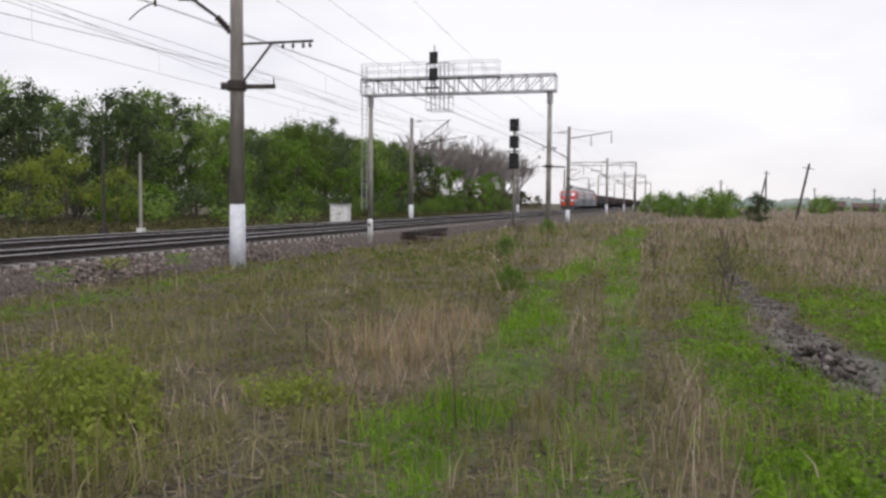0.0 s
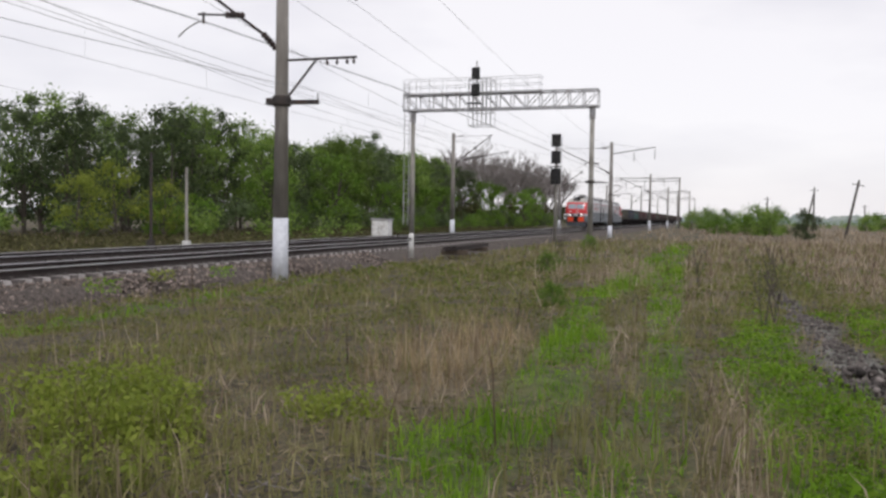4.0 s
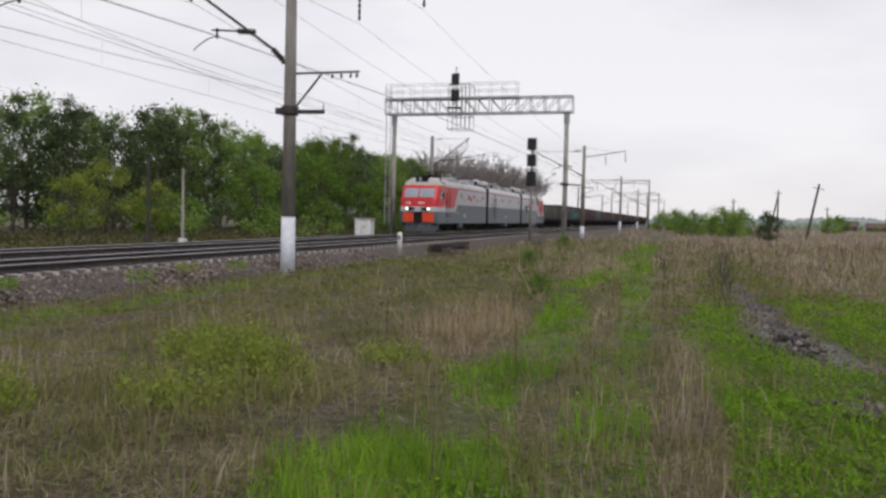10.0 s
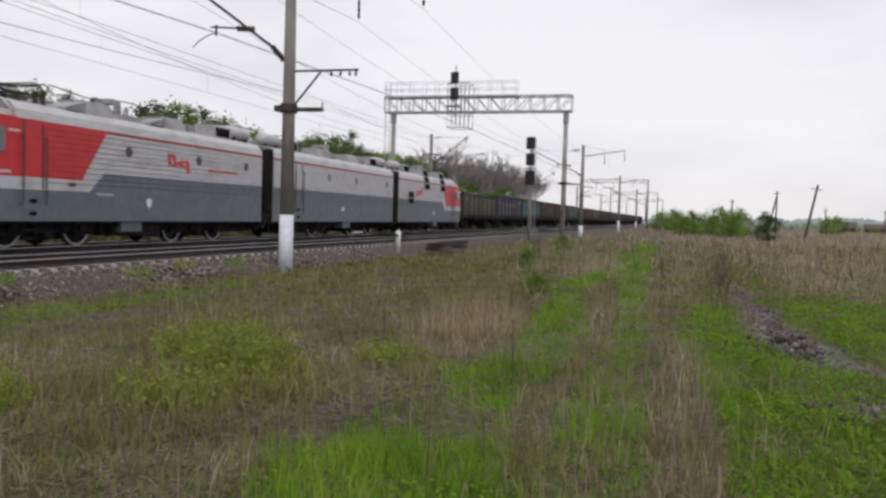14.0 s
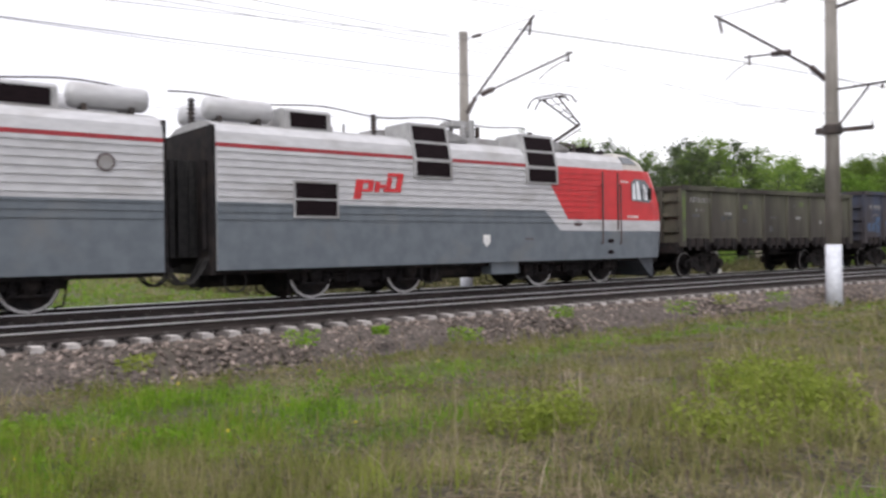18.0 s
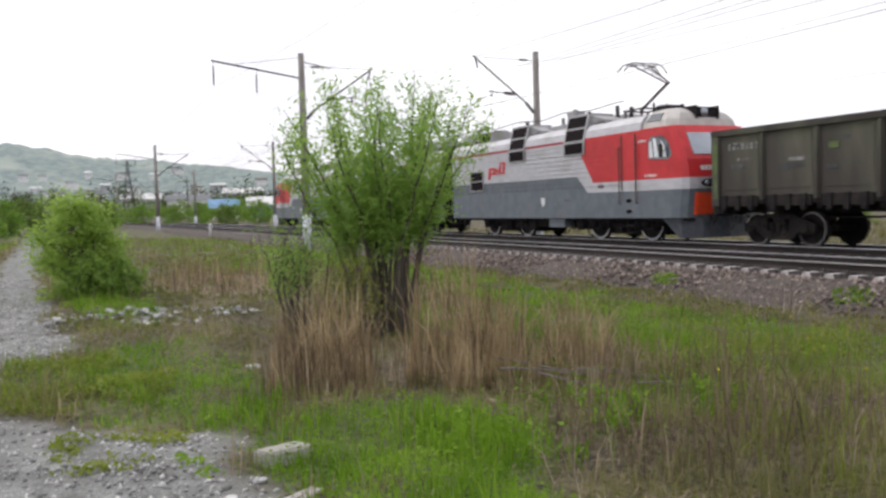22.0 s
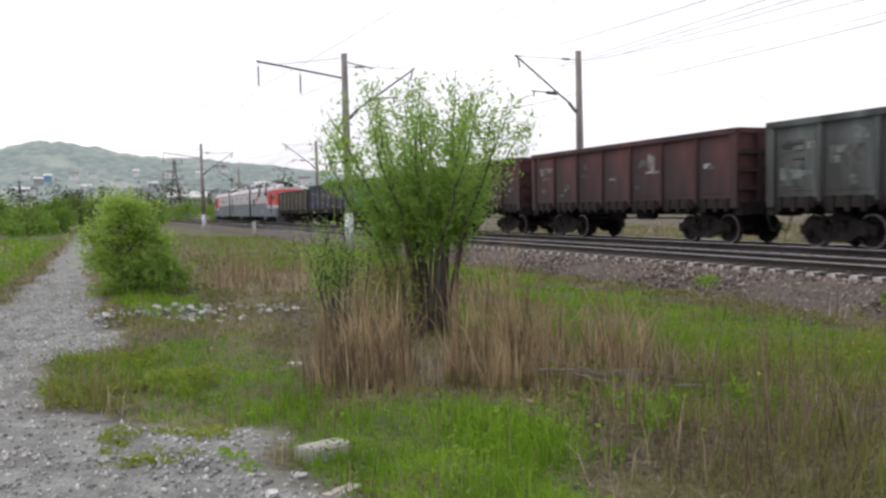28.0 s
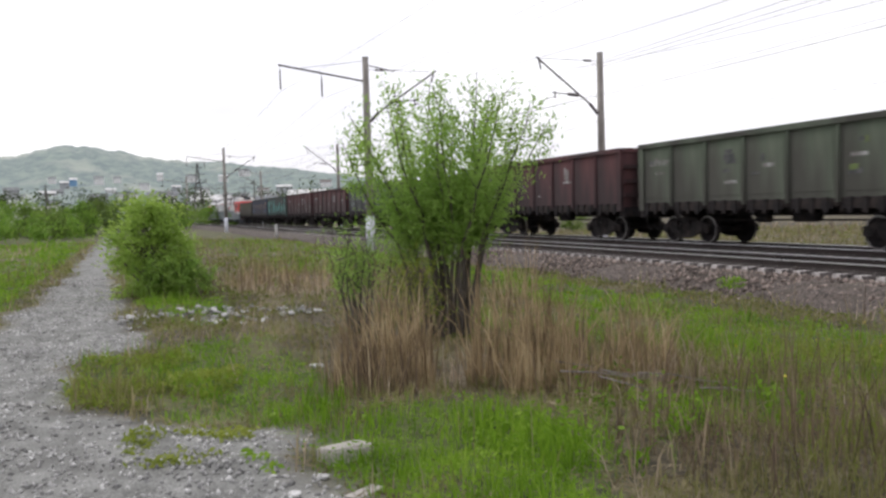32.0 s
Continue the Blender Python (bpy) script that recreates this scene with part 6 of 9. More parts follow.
def wagon(k, col):
    ms = wagon_meshes(col, 3.18 if k in (0, 6) else 3.40)
    words = {"olive": "weathered olive green open freight wagon", "blue": "faded blue and rust wagon with graffiti", "tealblack": "black open freight wagon with teal paint patches", "maroon": "maroon steel open freight wagon",
             "maroon2": "dark maroon steel open freight wagon", "greyteal": "grey-green open freight wagon with black patches", "green": "dull green steel open freight wagon", "dark": "grimy dark brown open freight wagon"}[col]
    wg = thing("freight_wagon", words + " on the far track", "wagon", "freight wagons")
    part("floor", WAGON_FLOOR, None, wg)
    part("underframe", WAGON_FRAME, None, wg, "black underframe with brake gear")
    part("top_rim", ms["rim"], None, wg)
    for s in (0, 180):
        part("end_wall", ms["end"], None, wg, at=pose(0, 0, 0, 0, 0, s))
        for z in (1.75, 2.3, 2.85):
            part("end_rib", ms["end_rib"], None, wg, at=pose(0, 0, z, 0, 0, s))
        for x in (-0.7, 0.7):
            part("end_post", ms["end_post"], None, wg, at=pose(x, 0, 0, 0, 0, s))
        for i in range(7):
            y = (i - 3) * PANEL
            part("side_panel", ms["panel"], None, wg, at=pose(0, 0, 0, 0, 0, s) @ pose(0, y, 0))
            part("hatch_door", WAGON_HATCH, None, wg, "black bottom hatch with hinges", at=pose(0, 0, 0, 0, 0, s) @ pose(0, y, 0))
            if i:
                part("side_post", ms["post"], None, wg, at=pose(0, 0, 0, 0, 0, s) @ pose(0, y - PANEL / 2, 0))
        for y in (-6.22, 6.22):
            part("corner_post", ms["corner"], None, wg, at=pose(0, 0, 0, 0, 0, s) @ pose(0, y, 0))
    for y in (-4.325, 4.325):
        bg = part("bogie", WAGON_BOGIE, None, wg, "cast steel bogie", at=(0, y, 0))
        for d in (-0.925, 0.925):
            ws = add_wheelset(WS_WAGON, bg, d, 0.475)
            if k > 8:
                ROLL.pop()
    for d in (-1, 1):
        coupler(wg, d * 6.42, d, 0.53)
        bm = bmesh.new()
        tube(bm, [(0.45, d * (6.45 + 0.45 * t), 0.95 - 0.55 * math.sin(math.pi * t * 0.8)) for t in np.linspace(0, 1, 6)], 0.025, 5)
        part("brake_hose", bm, M["rubber"], wg, "hanging brake hose")
    rnd = random.Random(k * 7 + 3)
    # stencilled number and small marks as bars
    y0 = -6.0 + 0.25
    for i in range(8):
        patch(wg, y0 + i * 0.165, y0 + i * 0.165 + 0.085, 2.74, 2.92, "chalk", slant=0.02)
    for i in range(4):
        patch(wg, y0 + 0.35 + i * 0.15, y0 + 0.43 + i * 0.15, 2.42, 2.50, "chalk")
    for i in range(rnd.randint(3, 6)):
        p = rnd.randrange(7)
        yy, zz = (p - 3) * PANEL - 0.5 + rnd.random() * 0.5, 1.75 + rnd.random() * 1.2
        patch(wg, yy, yy + 0.12 + rnd.random() * 0.45, zz, zz + 0.06 + rnd.random() * 0.08, "chalk")
    return wg


COLS = ["olive", "blue", "tealblack", "maroon", "maroon", "greyteal", "maroon2", "maroon", "green", "maroon", "dark", "maroon2", "olive", "maroon", "dark", "maroon", "olive", "maroon2", "dark", "maroon", "maroon", "dark", "olive", "maroon", "maroon2", "dark"]
TRAIN = []
TRAIN.append((locomotive("front", "red and grey leading electric locomotive section on the far track"), -17.5 - 1.15, True))
TRAIN.append((locomotive("middle", "grey cabless middle electric locomotive section with portholes"), -17.5, False))
TRAIN.append((locomotive("rear", "red and grey rear electric locomotive section, pantograph raised"), 0.0, False))
for k, col in enumerate(COLS):
    TRAIN.append((wagon(k, col), 16.70 + 13.92 * (k + 0.5), False))
W = [ob for ob, _, _ in TRAIN[3:]]
# faded lettering and repainted fields on single wagons
rnd = random.Random(64)
for p, a in ((1, -0.3), (2, -0.5), (2, 0.1), (3, -0.55), (3, 0.1), (4, -0.5), (4, 0.15), (5, -0.4), (5, 0.25), (6, -0.2)):
    y, z = (p - 3) * PANEL + a, 2.3 + 0.15 * rnd.random()
    key = ("orange", "chalk", "orange")[rnd.randrange(3)]
    patch(W[1], y, y + 0.06, z, z + 0.5, key, slant=rnd.uniform(-0.08, 0.08))
    if rnd.random() < 0.35:
        patch(W[1], y + 0.08, y + 0.26, z + 0.38, z + 0.45, key, slant=0.02)
    if rnd.random() < 0.5:
        patch(W[1], y + 0.28, y + 0.36, z + 0.05, z + 0.4, key, slant=rnd.uniform(-0.1, 0.1))
patch(W[1], 3 * PANEL - 0.1, 3 * PANEL + 0.5, 2.78, 3.15, "orange", slant=0.05)
for p, a, b, c, d in ((0, -0.6, 0.1, 1.7, 2.1), (0, 0.2, 0.6, 1.65, 2.4), (1, -0.5, 0.4, 1.75, 2.2), (3, -0.6, -0.1, 1.7, 2.3), (5, 0.0, 0.6, 1.65, 2.05), (6, -0.6, 0.2, 1.7, 2.25), (6, 0.3, 0.6, 1.8, 2.6)):
    patch(W[1], (p - 3) * PANEL + a, (p - 3) * PANEL + b, c, d, "blue", slant=0.08)
for p, a, b, c, d in ((0, -0.55, 0.6, 1.75, 3.05), (1, -0.6, 0.5, 2.7, 3.15), (1, 0.0, 0.5, 1.75, 2.2), (2, -0.6, 0.6, 1.8, 2.75), (2, -0.5, -0.1, 2.85, 3.15), (2, 0.1, 0.5, 2.85, 3.15), (3, -0.6, 0.6, 1.8, 2.5), (4, -0.6, -0.1, 1.8, 2.4), (4, 0.0, 0.6, 2.0, 2.9), (5, -0.6, -0.05, 1.75, 2.5), (5, 0.1, 0.6, 1.9, 2.6), (6, -0.6, -0.1, 1.9, 2.6), (6, -0.1, 0.4, 2.75, 3.25), (6, 0.1, 0.6, 1.9, 2.6)):
    patch(W[2], (p - 3) * PANEL + a, (p - 3) * PANEL + b, c, d, "teal")
for p, a, b, c, d in ((0, -0.5, 0.35, 2.65, 3.0), (0, -0.5, 0.35, 2.15, 2.5), (0, -0.5, 0.35, 1.72, 2.0), (1, -0.6, 0.5, 2.3, 2.75), (2, -0.5, 0.6, 2.7, 3.0), (3, -0.6, 0.6, 1.65, 1.95), (3, -0.6, 0.4, 2.8, 3.15), (4, -0.6, 0.6, 2.75, 3.1), (5, -0.5, 0.5, 2.0, 2.1), (6, -0.3, 0.4, 2.9, 2.97), (6, -0.3, 0.5, 2.2, 2.27)):
    patch(W[5], (p - 3) * PANEL + a, (p - 3) * PANEL + b, c, d, "black")
rnd = random.Random(88)
for p in range(7):
    for k in range(5):
        y, z = (p - 3) * PANEL - 0.6 + rnd.random() * 0.8, 1.7 + rnd.random() * 1.2
        patch(W[5], y, y + 0.15 + rnd.random() * 0.4, z, z + 0.08 + rnd.random() * 0.3, ("pale", "pale", "black")[k % 3], 1.4672 + 0.0006 * k, rnd.uniform(-0.06, 0.06))
for w, ks in ((W[0], ("black", "lime")), (W[3], ("black", "black")), (W[4], ("black", "chalk")), (W[6], ("black", "black")), (W[8], ("black", "lime"))):
    for k in range(12):
        p = rnd.randrange(7)
        y, z = (p - 3) * PANEL - 0.6 + rnd.random() * 0.7, 1.66 + rnd.random() * 1.3
        patch(w, y, y + 0.10 + rnd.random() * 0.4, z, z + 0.05 + rnd.random() * 0.18, ks[k % 5 == 4], 1.4672 + 0.0004 * k, rnd.uniform(-0.05, 0.05))
patch(W[0], -6.3, -6.12, 1.35, 3.35, "lime", 1.536)
for w in (W[3], W[4], W[6], W[7]):
    for i in range(3):
        patch(w, 1.95 + i * 0.13, 2.03 + i * 0.13, 2.55 - 0.1 * i, 3.05 - 0.05 * i, "chalk")
    patch(w, 1.8, 2.6, 2.38, 2.44, "chalk")

# seconds and place of the front end of the rear locomotive section along the line
Y_TRAIN = [(0, 203.7), (3, 171.3), (6, 138.7), (9, 106.1), (11, 84.4), (13, 62.6), (16, 29.4), (17, 18.31), (18, 7.33), (19, -3.6), (20, -14.48), (21, -25.1), (22, -36.06), (25, -70.1), (28, -105.3), (30, -129.6), (31.4, -147.0), (32, -154.5)]


def motions():
    tt, yy = np.array([r[0] for r in Y_TRAIN]), np.array([r[1] for r in Y_TRAIN])
    for ob, q, turned in TRAIN:
        walk(ob, [(t, pose(XFAR, y + q, ZR, 0, 0, 180 if turned else 0)) for t, y in Y_TRAIN])
    front = set(TRAIN[0][0].children_recursive)
    for ob, y, r in ROLL:
        stride = 2 if r > 0.6 else 1
        times = [f / FPS for f in range(0, 32 * FPS + 1, stride)]
        sign = -1 if ob in front else 1
        walk(ob, [(t, pose(0, y, r, sign * math.degrees((203.7 - float(np.interp(t, tt, yy))) / r), 0, 0)) for t in times])

# ---- vegetation ----
def leaf_mat(name, cols, transl=0.3, rough=0.6, patch_scale=0.9, obvar=0.0):
    """Leaves or blades: one of several tones for each piece, by chance."""
    m = bpy.data.materials.new(name)
    m.use_nodes = True
    n, l = m.node_tree.nodes, m.node_tree.links
    b = n["Principled BSDF"]
    b.inputs["Roughness"].default_value, b.inputs["Specular IOR Level"].default_value = rough, 0.12
    g = n.new("ShaderNodeNewGeometry")
    rp = n.new("ShaderNodeValToRGB")
    el = rp.color_ramp.elements
    el[0].position, el[0].color = 0.0, (*cols[0], 1)
    el[1].position, el[1].color = 1.0, (*cols[-1], 1)
    for i, c in enumerate(cols[1:-1]):
        el.new((i + 1) / (len(cols) - 1)).color = (*c, 1)
    tc = n.new("ShaderNodeTexCoord")
    nz = n.new("ShaderNodeTexNoise")
    nz.inputs["Scale"].default_value, nz.inputs["Detail"].default_value = patch_scale, 3.0
    l.new(tc.outputs["Object"], nz.inputs["Vector"])
    ma = n.new("ShaderNodeMapRange")
    ma.inputs["From Min"].default_value, ma.inputs["From Max"].default_value = 0.32, 0.68
    ma.inputs["To Max"].default_value = 0.55
    l.new(nz.outputs["Fac"], ma.inputs["Value"])
    md = n.new("ShaderNodeMath")
    md.operation = "MULTIPLY_ADD"
    md.inputs[1].default_value = 0.45
    l.new(g.outputs["Random Per Island"], md.inputs[0])
    l.new(ma.outputs["Result"], md.inputs[2])
    l.new(md.outputs["Value"], rp.inputs["Fac"])
    oi = n.new("ShaderNodeObjectInfo")
    mr = n.new("ShaderNodeMapRange")
    mr.inputs["To Min"].default_value, mr.inputs["To Max"].default_value = 1 - obvar, 1 + obvar
    l.new(oi.outputs["Random"], mr.inputs["Value"])
    hs = n.new("ShaderNodeHueSaturation")
    l.new(mr.outputs["Result"], hs.inputs["Value"])
    l.new(rp.outputs["Color"], hs.inputs["Color"])
    l.new(hs.outputs["Color"], b.inputs["Base Color"])
    tr = n.new("ShaderNodeBsdfTranslucent")
    l.new(hs.outputs["Color"], tr.inputs["Color"])
    ms = n.new("ShaderNodeMixShader")
    ms.inputs["Fac"].default_value = transl
    l.new(b.outputs["BSDF"], ms.inputs[1])
    l.new(tr.outputs["BSDF"], ms.inputs[2])
    l.new(ms.outputs["Shader"], n["Material Output"].inputs["Surface"])
    return m


V_MAT = {
    "bark": mat("bark", (0.055, 0.046, 0.038), (0.11, 0.095, 0.08), 0.95, scale=8, stretch=(1, 1, 0.2), bump=0.5),
    "greybark": mat("grey_bark", (0.15, 0.135, 0.13), (0.24, 0.215, 0.205), 0.95, scale=6, stretch=(1, 1, 0.2)),
    "crown": leaf_mat("tree_leaves", [(0.078, 0.135, 0.030), (0.150, 0.230, 0.050), (0.240, 0.325, 0.080)], 0.42, obvar=0.32),
    "crown_dark": leaf_mat("dark_tree_leaves", [(0.045, 0.070, 0.032), (0.082, 0.115, 0.050), (0.135, 0.168, 0.075)], 0.32, obvar=0.3),
    "crown_light": leaf_mat("young_tree_leaves", [(0.085, 0.165, 0.024), (0.13, 0.23, 0.034), (0.19, 0.28, 0.055)], 0.42, obvar=0.25),
    "willow": leaf_mat("willow_leaves", [(0.15, 0.26, 0.048), (0.26, 0.41, 0.088), (0.38, 0.52, 0.15)], 0.5),
    "bush": leaf_mat("bush_leaves", [(0.15, 0.25, 0.040), (0.27, 0.40, 0.075), (0.39, 0.51, 0.14)], 0.55),
    "green": leaf_mat("green_grass", [(0.055, 0.115, 0.010), (0.125, 0.235, 0.018), (0.190, 0.330, 0.030), (0.290, 0.405, 0.060)], 0.46, patch_scale=1.6),
    "olive": leaf_mat("olive_grass", [(0.090, 0.095, 0.032), (0.165, 0.168, 0.060), (0.250, 0.236, 0.105), (0.360, 0.305, 0.175)], 0.4),
    "straw": leaf_mat("dry_straw", [(0.15, 0.12, 0.082), (0.28, 0.225, 0.16), (0.40, 0.33, 0.245), (0.54, 0.46, 0.36)], 0.35, 0.8),
    "reed": leaf_mat("dry_reeds", [(0.09, 0.065, 0.040), (0.22, 0.165, 0.098), (0.40, 0.31, 0.185), (0.62, 0.52, 0.34)], 0.35, 0.8, 3.0),
    "dead": leaf_mat("dead_stalks", [(0.060, 0.044, 0.034), (0.155, 0.115, 0.084), (0.31, 0.240, 0.175)], 0.25, 0.9),
    "brushwood": leaf_mat("weathered_stalks", [(0.085, 0.066, 0.042), (0.185, 0.145, 0.095), (0.33, 0.265, 0.18)], 0.3, 0.9, 2.5),
    "brush": leaf_mat("brown_weeds", [(0.040, 0.035, 0.020), (0.075, 0.075, 0.032), (0.125, 0.115, 0.060)], 0.2, 0.9),
    "thatch": leaf_mat("thatch", [(0.060, 0.050, 0.033), (0.150, 0.126, 0.077), (0.25, 0.212, 0.135), (0.40, 0.34, 0.24)], 0.2, 0.9),
    "weed": leaf_mat("weed_leaves", [(0.120, 0.165, 0.026), (0.200, 0.250, 0.042), (0.300, 0.335, 0.075)], 0.4),
    "clover": leaf_mat("clover_leaves", [(0.070, 0.140, 0.014), (0.140, 0.235, 0.022), (0.210, 0.320, 0.040)], 0.42),
    "herb": leaf_mat("herb_leaves", [(0.075, 0.095, 0.024), (0.135, 0.158, 0.040), (0.210, 0.225, 0.065)], 0.4),
    "yellow": leaf_mat("yellow_flowers", [(0.42, 0.36, 0.03), (0.55, 0.46, 0.05)], 0.2),
}


def frame_axes(n, r, up=0.0):
    """Random pairs of unit axes; up > 0 keeps the normals near vertical."""
    a = r.normal(0, 1, (n, 3))
    a[:, 2] *= 1 - 0.5 * up
    a /= np.linalg.norm(a, axis=1)[:, None]
    b = np.cross(a, r.normal(0, 1, (n, 3)))
    b /= np.linalg.norm(b, axis=1)[:, None] + 1e-9
    return a, b


def leaves(c, size, r, ratio=0.6):
    """Leaf quads (kite-shaped) at the centres c."""
    n = len(c)
    a, b = frame_axes(n, r)
    s = size * r.uniform(0.6, 1.35, n)[:, None]
    v = np.stack([c - a * s * 0.5, c + b * s * ratio * 0.5, c + a * s * 0.5, c - b * s * ratio * 0.5], 1).reshape(-1, 3)
    return v, np.arange(4 * n).reshape(-1, 4)


def clump_points(centres, radii, per, r):
    out = []
    for c, k in zip(centres, radii):
        p = r.normal(0, 1, (per, 3))
        p /= np.linalg.norm(p, axis=1)[:, None]
        d = np.minimum(np.abs(r.normal(0.55, 0.28, per)), 1.2)
        out.append(c + p * d[:, None] * k * np.array([1, 1, 0.8]))
    return np.concatenate(out)


def limb(bm, p, q, r0, r1, rr, bend=0.12, n=6, seg=4):
    p, q = Vector(p), Vector(q)
    L = (q - p).length
    pts = [p.lerp(q, i / seg) + Vector((rr.uniform(-1, 1), rr.uniform(-1, 1), rr.uniform(-0.5, 0.5))) * L * bend * (0 < i < seg) * 0.5 for i in range(seg + 1)]
    for i in range(seg):
        bar(bm, pts[i], pts[i + 1], r0 + (r1 - r0) * i / seg, n=n, r2=r0 + (r1 - r0) * (i + 1) / seg)
    return pts


TREES = {}


def tree_meshes(key, seed, h, spread, clumps, per, leaf, mkey, low=0.25, kf=0.42):
    rr = random.Random(seed)
    r = np.random.default_rng(seed)
    bm = bmesh.new()
    top = (rr.uniform(-0.5, 0.5), rr.uniform(-0.5, 0.5), h * 0.82)
    tp = limb(bm, (0, 0, -0.4), top, 0.028 * h * 0.65, 0.04, rr, 0.05, 8, 6)
    cs, ks = [], []
    for i in range(clumps):
        t = low + (0.97 - low) * (i + 0.5) / clumps
        a = i * 2.399 + rr.uniform(-0.4, 0.4)
        wide = spread * (math.sin(math.pi * min(1, (t - low) / (1 - low) * 0.78 + 0.2)) ** 0.7) * rr.uniform(0.55, 1.05)
        c = (math.cos(a) * wide, math.sin(a) * wide, h * t + rr.uniform(-0.4, 0.4))
        j = min(5, int(t * 0.75 * 6))
        limb(bm, tp[j], (c[0] * 0.92, c[1] * 0.92, c[2]), 0.010 * h * (1.1 - t), 0.02, rr, 0.2, 5, 3)
        cs.append(c)
        ks.append(rr.uniform(0.75, 1.25) * spread * kf)
    cs.append(top)
    ks.append(spread * 0.33)
    trunk = data("trunk", bm, V_MAT["bark"])
    pts = clump_points(np.array(cs), ks, per, r)
    keep = r.uniform(0, 1, len(pts)) < 0.85
    v, f = leaves(pts[keep], leaf, r, 0.7)
    if h > 6:
        v, f = leaves(pts[keep], leaf * 1.1, r, 0.9)
        f = f[:, :3]
    TREES[key] = (trunk, raw("crown", v, f, V_MAT[mkey]))


tree_meshes("oak_a", 11, 13.5, 4.5, 24, 300, 0.34, "crown", 0.22)
tree_meshes("oak_b", 12, 12.5, 4.0, 21, 300, 0.34, "crown_dark", 0.2)
tree_meshes("oak_c", 13, 14.0, 3.8, 22, 290, 0.34, "crown", 0.3)
tree_meshes("poplar", 14, 14.0, 3.0, 18, 230, 0.32, "crown_dark", 0.36)
tree_meshes("young", 15, 8.0, 2.7, 16, 210, 0.28, "crown_light", 0.15)
tree_meshes("lane_bush", 20, 2.5, 0.74, 34, 420, 0.072, "bush", 0.03, 0.72)
tree_meshes("yellow", 19, 7.0, 2.9, 15, 150, 0.24, "weed", 0.2)
tree_meshes("shrub_a", 16, 3.0, 1.7, 18, 200, 0.16, "crown_light", 0.06, 0.5)
tree_meshes("shrub_b", 17, 2.4, 1.6, 17, 200, 0.15, "crown", 0.05, 0.5)
tree_meshes("conifer", 18, 3.2, 1.35, 22, 240, 0.13, "crown_dark", 0.06, 0.55)

T_WORDS = {"oak_a": ("tree", "broad leafy green tree at the wood's edge"), "oak_b": ("tree", "dark leafy green tree at the wood's edge"), "oak_c": ("tree", "tall leafy green tree in the wood"),
           "poplar": ("tree", "tall thin-crowned dark tree with gaps"), "young": ("tree", "young bright green tree before the wood"), "lane_bush": ("bush", "bright green leafy bush beside the gravel lane"), "yellow": ("tree", "small yellow-green tree before the wood"), "shrub_a": ("shrub", "bright green leafy shrub in the meadow"),
           "shrub_b": ("shrub", "mid-green leafy shrub in the meadow"), "conifer": ("shrub", "dense dark green round bush in the field")}


def tree(key, x, y, s=1.0, rz=0.0, sz=None, z=None):
    name, lab = T_WORDS[key]
    t = thing(name, lab, name, {"tree": "trees", "shrub": "shrubs"}.get(name, ""), at=pose(x, y, float(ground_z(x, y)) - 0.02 if z is None else z, 0, 0, rz))
    t.scale = (s, s, sz or s)
    part("trunk", TREES[key][0], None, t, "brown bark trunk with limbs")
    part("crown", TREES[key][1], None, t, "leafy crown")
    return t


rr = random.Random(21)
# wood beyond the tracks
for row, (x0, step_, n, keys) in enumerate(((-44, 5.6, 26, ("oak_a", "oak_b", "poplar", "oak_c", "oak_a")), (-50, 6.4, 26, ("oak_c", "oak_a", "oak_b", "poplar")), (-57, 11.0, 13, ("oak_c", "oak_a", "oak_c")))):
    for i in range(n):
        y = 43 + row * 3 + i * step_ + rr.uniform(-1.2, 1.2)
        x = x0 + rr.uniform(-1.8, 1.8)
        k = keys[rr.randrange(len(keys))]
        if row == 0 and y < 62:
            k = ("poplar", "oak_b", "poplar", "oak_b")[i % 4]
        skyline = float(np.interp(math.degrees(math.atan2(-x, y)), [12, 17.7, 23.2, 27.7, 28.5, 30, 32.9, 35.3, 38.4, 42.3, 50], [0.066, 0.0776, 0.106, 0.1016, 0.103, 0.124, 0.143, 0.148, 0.130, 0.158, 0.15]))
        s = (1.65 + skyline * math.hypot(x, y)) / 15.0 * (rr.uniform(0.92, 1.02) if row == 0 else rr.uniform(0.82, 0.94))
        if 150 < y < 212 and row < 2:
            continue
        tree(k, x, y, s, rr.uniform(0, 360))
for i in range(20):
    y = 50 + i * 8.2 + rr.uniform(-2, 2)
    k = ("young", "shrub_a", "shrub_b", "young", "shrub_a")[rr.randrange(5)]
    tree(k, -38 + rr.uniform(-2.5, 2.0), y, rr.uniform(0.75, 1.15), rr.uniform(0, 360))
for i in range(9):
    tree(("shrub_b", "shrub_a")[i % 2], -33 + rr.uniform(-2, 1.5), 86 + i * 10 + rr.uniform(-2, 2), rr.uniform(0.5, 0.85), rr.uniform(0, 360))


for x, y, s in ((-36, 42.5, 0.62), (-36.5, 46.5, 0.78), (-35.5, 50, 0.6)):
    tree("yellow", x, y, s, y * 50)
r = np.random.default_rng(407)
n = 260
uy = r.uniform(42, 215, n)
uc = np.stack([r.uniform(-46, -36.5, n), uy, r.uniform(0.3, 2.6, n)], -1)
v, f = leaves(clump_points(uc, r.uniform(0.9, 2.0, n), 120, r), 0.26, r, 0.7)
tagged(new("undergrowth", raw("undergrowth", v, f, V_MAT["crown_dark"])), "leafy undergrowth along the wood's edge", "undergrowth", kind="stuff")
n = 90
uc = np.stack([r.uniform(-50, -38, n), r.uniform(140, 270, n), r.uniform(0.5, 4.5, n)], -1)
